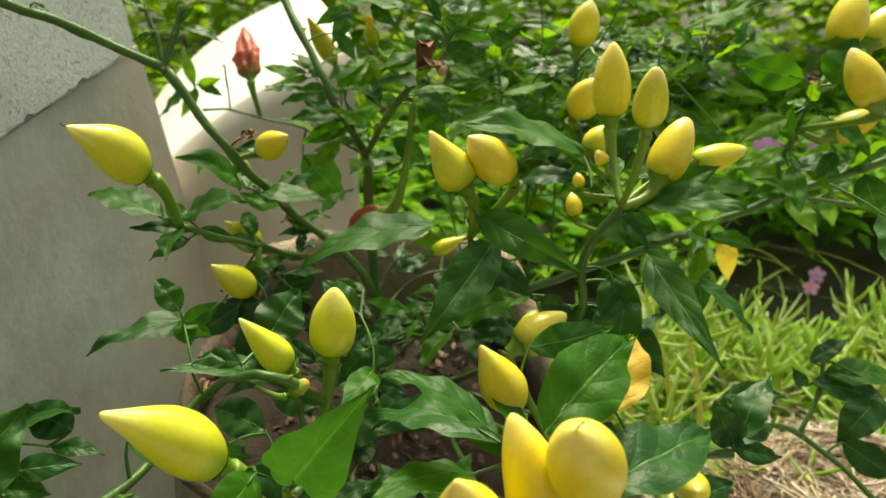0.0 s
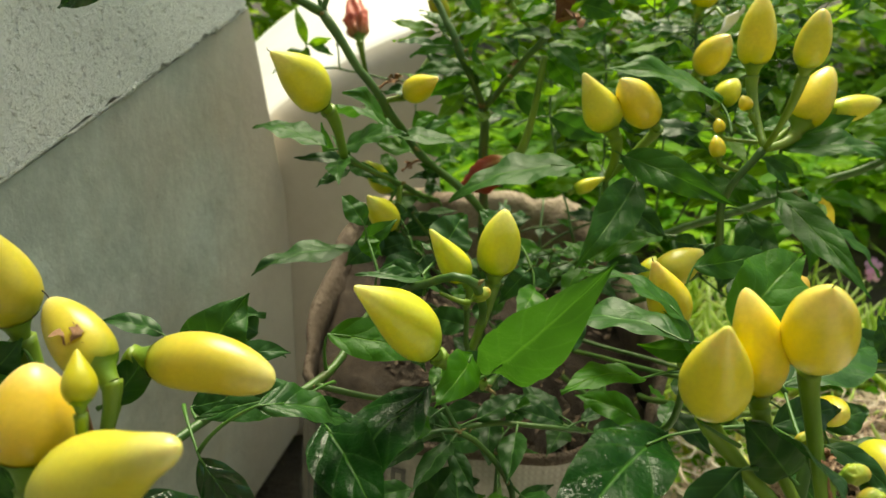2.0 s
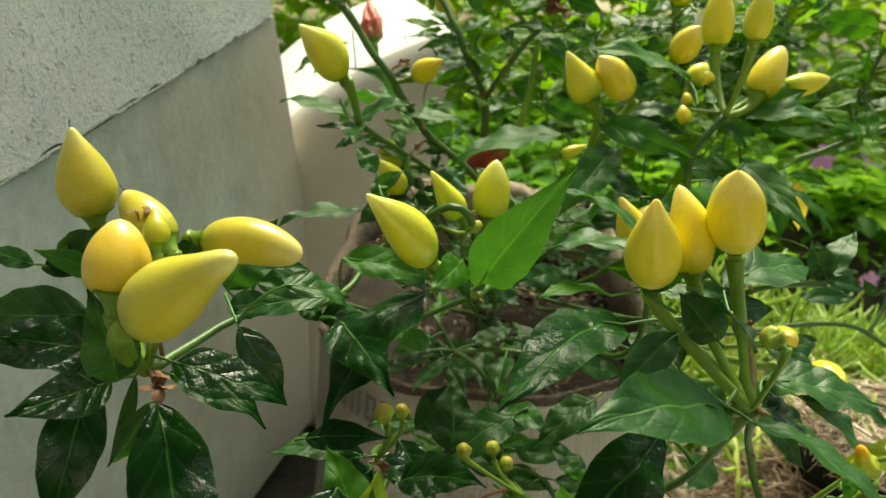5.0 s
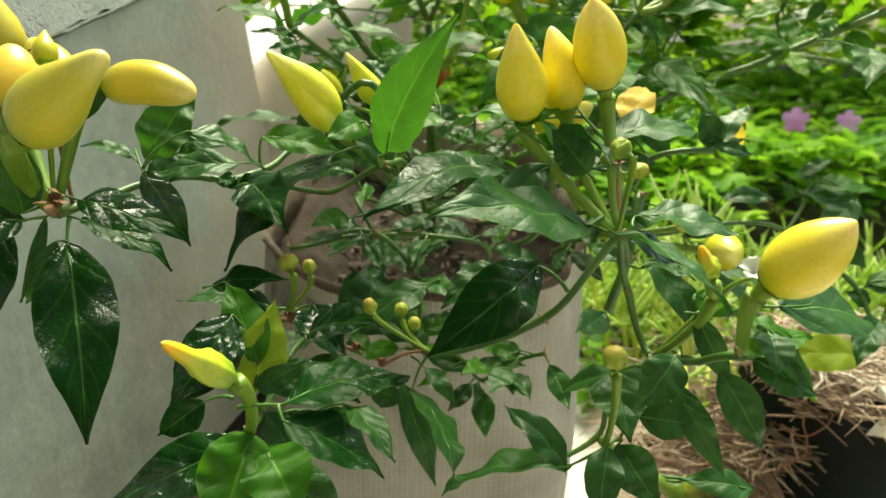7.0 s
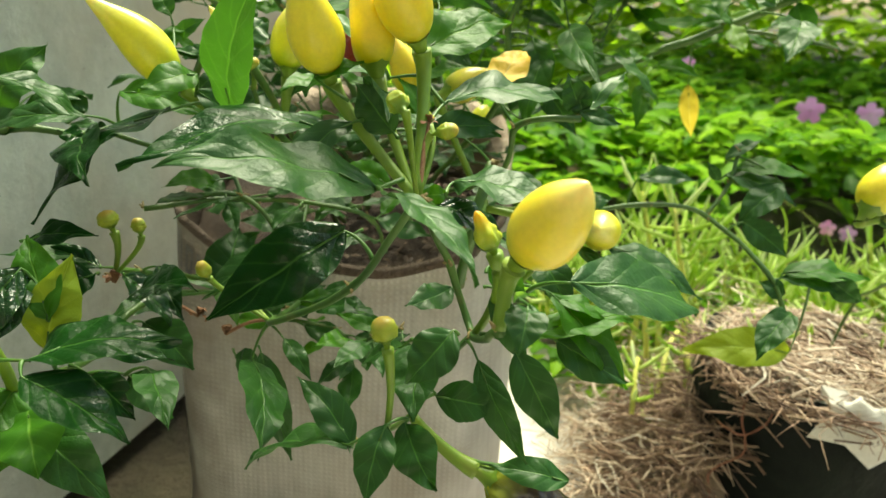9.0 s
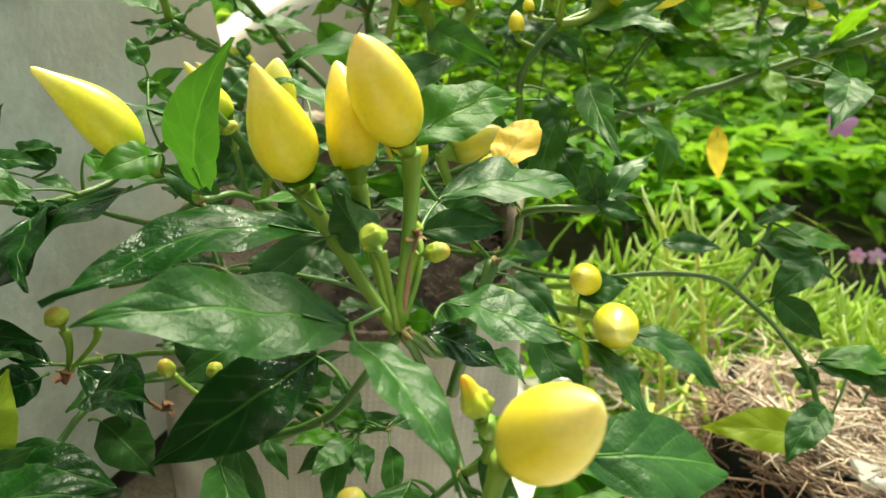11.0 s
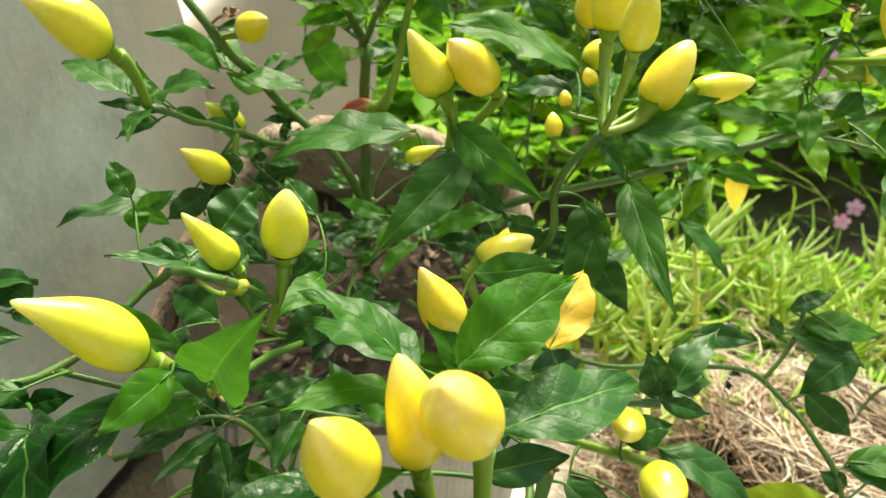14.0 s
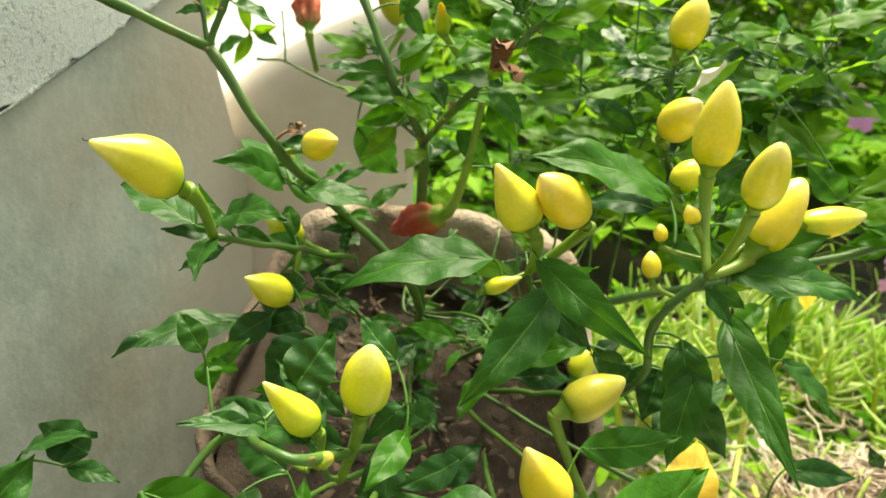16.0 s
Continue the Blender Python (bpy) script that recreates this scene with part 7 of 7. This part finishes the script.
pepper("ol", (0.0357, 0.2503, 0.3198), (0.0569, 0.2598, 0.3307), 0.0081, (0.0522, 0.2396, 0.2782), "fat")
pepper("y", (0.0587, 0.267, 0.3717), (0.0567, 0.2704, 0.3808), 0.0035, (0.0694, 0.2635, 0.3664), "round")
pepper("y", (0.0624, 0.2808, 0.3799), (0.0609, 0.2831, 0.386), 0.0027, (0.0808, 0.2744, 0.3776), "round")
pepper("y", (0.0705, 0.2745, 0.3914), (0.0671, 0.2768, 0.3973), 0.003, (0.0808, 0.2744, 0.3776), "round")
pepper("g", (-0.0714, 0.4696, 0.413), (-0.0843, 0.4553, 0.4415), 0.0067, (-0.0926, 0.444, 0.3735), "y")
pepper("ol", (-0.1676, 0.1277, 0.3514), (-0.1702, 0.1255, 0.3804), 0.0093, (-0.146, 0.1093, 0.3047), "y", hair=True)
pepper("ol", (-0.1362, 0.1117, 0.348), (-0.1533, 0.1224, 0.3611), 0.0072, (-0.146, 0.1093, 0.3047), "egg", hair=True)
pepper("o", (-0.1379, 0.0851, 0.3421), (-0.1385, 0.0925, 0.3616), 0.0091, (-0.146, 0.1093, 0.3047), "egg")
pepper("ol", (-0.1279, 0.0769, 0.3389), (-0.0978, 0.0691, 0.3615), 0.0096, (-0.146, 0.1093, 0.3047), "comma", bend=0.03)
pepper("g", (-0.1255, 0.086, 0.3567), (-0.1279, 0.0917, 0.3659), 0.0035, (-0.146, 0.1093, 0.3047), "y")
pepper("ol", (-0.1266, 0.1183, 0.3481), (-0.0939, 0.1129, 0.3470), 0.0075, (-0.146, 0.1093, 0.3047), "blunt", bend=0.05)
pepper("y", (0.0772, 0.0645, 0.3088), (0.0886, 0.0530, 0.3307), 0.0086, (0.0727, 0.0632, 0.2888), "round")
pepper("y", (0.1006, 0.2138, 0.2807), (0.0961, 0.1969, 0.2919), 0.0063, (0.0554, 0.2239, 0.268), "round")
pepper("yg", (0.1115, 0.1968, 0.2728), (0.109, 0.1756, 0.2808), 0.0086, (0.058, 0.2099, 0.275), "round")
pepper("y", (0.2344, 0.2307, 0.2828), (0.2469, 0.2397, 0.3048), 0.0099, (0.239, 0.2298, 0.2793), "round")
pepper("red", (-0.1376, 0.5016, 0.3984), (-0.1479, 0.532, 0.432), 0.0086, (-0.1320, 0.5000, 0.3700), "y")
pepper("red", (-0.0275, 0.3565, 0.3425), (-0.0565, 0.3850, 0.3155), 0.0086, (-0.0120, 0.3530, 0.4040), "fat")
pepper("young", (-0.0328, 0.36, 0.432), (-0.0328, 0.3392, 0.447), 0.0036, (-0.0138, 0.3537, 0.4112), "y")
pepper("bud", (0.042, 0.0905, 0.3371), (0.0385, 0.0949, 0.3394), 0.003, (0.0446, 0.1049, 0.3081), "y")
pepper("bud", (0.0441, 0.1247, 0.3274), (0.0418, 0.128, 0.3298), 0.0026, (0.0446, 0.1049, 0.3081), "y")
pepper("bud", (0.0482, 0.1162, 0.326), (0.0548, 0.1164, 0.3278), 0.0025, (0.0446, 0.1049, 0.3081), "y")
pepper("young", (0.0687, 0.0835, 0.3029), (0.0638, 0.0822, 0.3132), 0.0034, (0.0641, 0.1132, 0.2603), "y")
pepper("bud", (0.0424, 0.0742, 0.2762), (0.0410, 0.0743, 0.2834), 0.0036, (0.0425, 0.0775, 0.2450), "y")
pepper("bud", (-0.0413, 0.1401, 0.2595), (-0.0421, 0.1359, 0.2664), 0.0027, (-0.0171, 0.1403, 0.2423), "y")
pepper("bud", (-0.0697, 0.1269, 0.2811), (-0.0714, 0.1261, 0.2873), 0.0036, (-0.0743, 0.1315, 0.26), "y")
pepper("bud", (-0.0649, 0.1367, 0.2762), (-0.0657, 0.1366, 0.2819), 0.0026, (-0.0743, 0.1315, 0.26), "y")
pepper("bud", (-0.0458, 0.1945, 0.3321), (-0.0397, 0.1968, 0.3356), 0.0024, (-0.058, 0.1976, 0.333), "y")
pepper("bud", (-0.0948, 0.3249, 0.3743), (-0.0949, 0.323, 0.3799), 0.003, (-0.0925, 0.3222, 0.3764), "y")
pepper("yg", (0.0722, 0.3169, 0.3871), (0.0812, 0.3216, 0.3992), 0.0062, (0.0818, 0.3132, 0.3754), "round")
pepper("yg", (0.0468, 0.305, 0.2929), (0.052, 0.3128, 0.3064), 0.0063, (0.0436, 0.2978, 0.2898), "round")
pepper("yg", (-0.0004, 0.2779, 0.3507), (0.0138, 0.2812, 0.3569), 0.0034, (0.0166, 0.2919, 0.3534), "y")
pepper("young", (-0.0650, 0.0515, 0.2785), (-0.0742, 0.0347, 0.298), 0.0041, (-0.0665, 0.0665, 0.2514), "y")
pepper("rot", (0.0739, 0.098, 0.2163), (0.1073, 0.0962, 0.204), 0.0087, (0.0463, 0.1021, 0.2334), "y")
white_flower((0.0897, 0.1036, 0.2965), (0.0867, 0.0985, 0.3020), (0.0641, 0.1132, 0.2603), 0.0044)
white_flower((0.0800, 0.3600, 0.4285), (0.0884, 0.3540, 0.4215), (0.0759, 0.3836, 0.4223), 0.0105)
pepper("bud", (-0.0299, 0.1482, 0.2543), (-0.0311, 0.1515, 0.2591), 0.0028, (-0.0171, 0.1403, 0.2423), "y")
pepper("bud", (-0.0253, 0.1466, 0.2487), (-0.0243, 0.1486, 0.2544), 0.0027, (-0.0171, 0.1403, 0.2423), "y")
pepper("bud", (0.1391, 0.3529, 0.3257), (0.1469, 0.3535, 0.3273), 0.0028, (0.1391, 0.3533, 0.3267), "y")

# withered flowers and calyxes
withered((-0.0072, 0.3370, 0.4240), 0.0120)
withered((-0.1268, 0.0808, 0.3159), 0.005)
withered((0.0449, 0.1196, 0.3283), 0.003)
withered((-0.0699, 0.1251, 0.2608), 0.0045)
withered((-0.0892, 0.3224, 0.391), 0.0045)
withered((0.1838, 0.3392, 0.4158), 0.005)
withered((-0.0501, 0.1467, 0.2378), 0.004)
withered((-0.0383, 0.1454, 0.2318), 0.004)
withered((-0.1426, 0.11, 0.3553), 0.005)
withered((-0.0881, 0.3782, 0.3323), 0.004)
withered((-0.0873, 0.2321, 0.3123), 0.004)
withered((-0.0268, 0.3643, 0.3965), 0.0035)

# smaller leaves of the inner and rear twigs; lit tints prevail high and outside
r3 = random.Random(17)
bank = {"verts": [], "faces": [], "uvs": [], "slots": []}
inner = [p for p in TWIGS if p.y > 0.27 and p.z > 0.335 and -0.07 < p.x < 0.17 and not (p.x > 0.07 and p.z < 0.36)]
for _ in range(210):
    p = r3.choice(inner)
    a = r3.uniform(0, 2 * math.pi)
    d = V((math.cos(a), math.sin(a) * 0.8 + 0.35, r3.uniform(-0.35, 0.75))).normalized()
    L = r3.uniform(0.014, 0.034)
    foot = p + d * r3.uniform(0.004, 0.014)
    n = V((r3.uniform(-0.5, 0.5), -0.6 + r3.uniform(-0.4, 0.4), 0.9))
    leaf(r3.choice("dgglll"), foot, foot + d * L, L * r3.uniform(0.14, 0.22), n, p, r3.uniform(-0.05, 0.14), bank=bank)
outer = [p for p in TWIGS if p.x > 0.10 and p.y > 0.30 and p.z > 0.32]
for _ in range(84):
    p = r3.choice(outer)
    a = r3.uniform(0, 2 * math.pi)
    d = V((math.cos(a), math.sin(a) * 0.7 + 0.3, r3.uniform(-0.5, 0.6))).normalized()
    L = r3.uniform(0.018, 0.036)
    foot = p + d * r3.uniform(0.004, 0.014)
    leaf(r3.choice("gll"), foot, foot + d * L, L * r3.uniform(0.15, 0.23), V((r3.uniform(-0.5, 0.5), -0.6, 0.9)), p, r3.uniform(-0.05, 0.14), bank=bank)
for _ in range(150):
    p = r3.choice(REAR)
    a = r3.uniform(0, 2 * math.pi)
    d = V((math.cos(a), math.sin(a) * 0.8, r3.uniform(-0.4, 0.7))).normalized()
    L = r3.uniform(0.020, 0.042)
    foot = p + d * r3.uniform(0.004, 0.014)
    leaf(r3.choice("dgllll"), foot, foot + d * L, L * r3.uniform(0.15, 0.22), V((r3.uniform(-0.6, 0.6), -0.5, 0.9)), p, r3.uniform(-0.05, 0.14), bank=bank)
wallward = [p for p in TWIGS if -0.125 < p.x < -0.06 and 0.26 < p.y < 0.36 and 0.30 < p.z < 0.41]
for _ in range(26):
    p = r3.choice(wallward)
    a = r3.uniform(0, 2 * math.pi)
    d = V((math.cos(a), math.sin(a) * 0.8, r3.uniform(-0.3, 0.7))).normalized()
    L = r3.uniform(0.012, 0.026)
    foot = p + d * r3.uniform(0.003, 0.008)
    leaf(r3.choice("dgg"), foot, foot + d * L, L * r3.uniform(0.16, 0.25), V((r3.uniform(-0.5, 0.5), -0.5, 0.9)), p, r3.uniform(-0.05, 0.14), bank=bank)
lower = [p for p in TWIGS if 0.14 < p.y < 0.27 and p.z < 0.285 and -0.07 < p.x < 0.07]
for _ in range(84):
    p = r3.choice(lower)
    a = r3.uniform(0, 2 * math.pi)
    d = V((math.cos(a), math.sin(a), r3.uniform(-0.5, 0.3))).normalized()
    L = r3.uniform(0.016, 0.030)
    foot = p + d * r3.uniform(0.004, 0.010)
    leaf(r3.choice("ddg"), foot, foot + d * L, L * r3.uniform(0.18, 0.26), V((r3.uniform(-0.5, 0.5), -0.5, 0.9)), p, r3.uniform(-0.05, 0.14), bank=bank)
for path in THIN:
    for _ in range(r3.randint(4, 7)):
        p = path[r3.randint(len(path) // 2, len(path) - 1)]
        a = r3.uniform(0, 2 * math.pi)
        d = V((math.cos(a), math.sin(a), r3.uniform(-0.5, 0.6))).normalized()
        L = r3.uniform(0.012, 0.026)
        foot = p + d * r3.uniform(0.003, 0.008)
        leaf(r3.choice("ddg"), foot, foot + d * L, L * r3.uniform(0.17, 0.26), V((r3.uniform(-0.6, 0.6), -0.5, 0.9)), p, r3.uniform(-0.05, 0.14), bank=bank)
small = mesh_object("small_leaves", bank["verts"], bank["faces"], [M_SMALL["d"], M_SMALL["g"], M_SMALL["l"], M_PETIOLE], plant, uvs=bank["uvs"], slots=bank["slots"])
small["kind"] = "stuff"
small["label"] = "many small leaves of the inner twigs"

# wavy leaves by the wall, on the low branch
leaf("d", (-0.0968, 0.1567, 0.3144), (-0.1310, 0.1470, 0.3090), 0.0066, (0.1, -0.5, 0.85), (-0.0925, 0.1730, 0.3080))
leaf("d", (-0.1263, 0.1700, 0.3185), (-0.1085, 0.1766, 0.3167), 0.0042, (0.1, -0.7, 0.7), (-0.1263, 0.1541, 0.3079))
leaf("m", (-0.1280, 0.1660, 0.3150), (-0.1160, 0.1700, 0.3105), 0.0050, (0.2, -0.6, 0.75), (-0.1263, 0.1541, 0.3079))
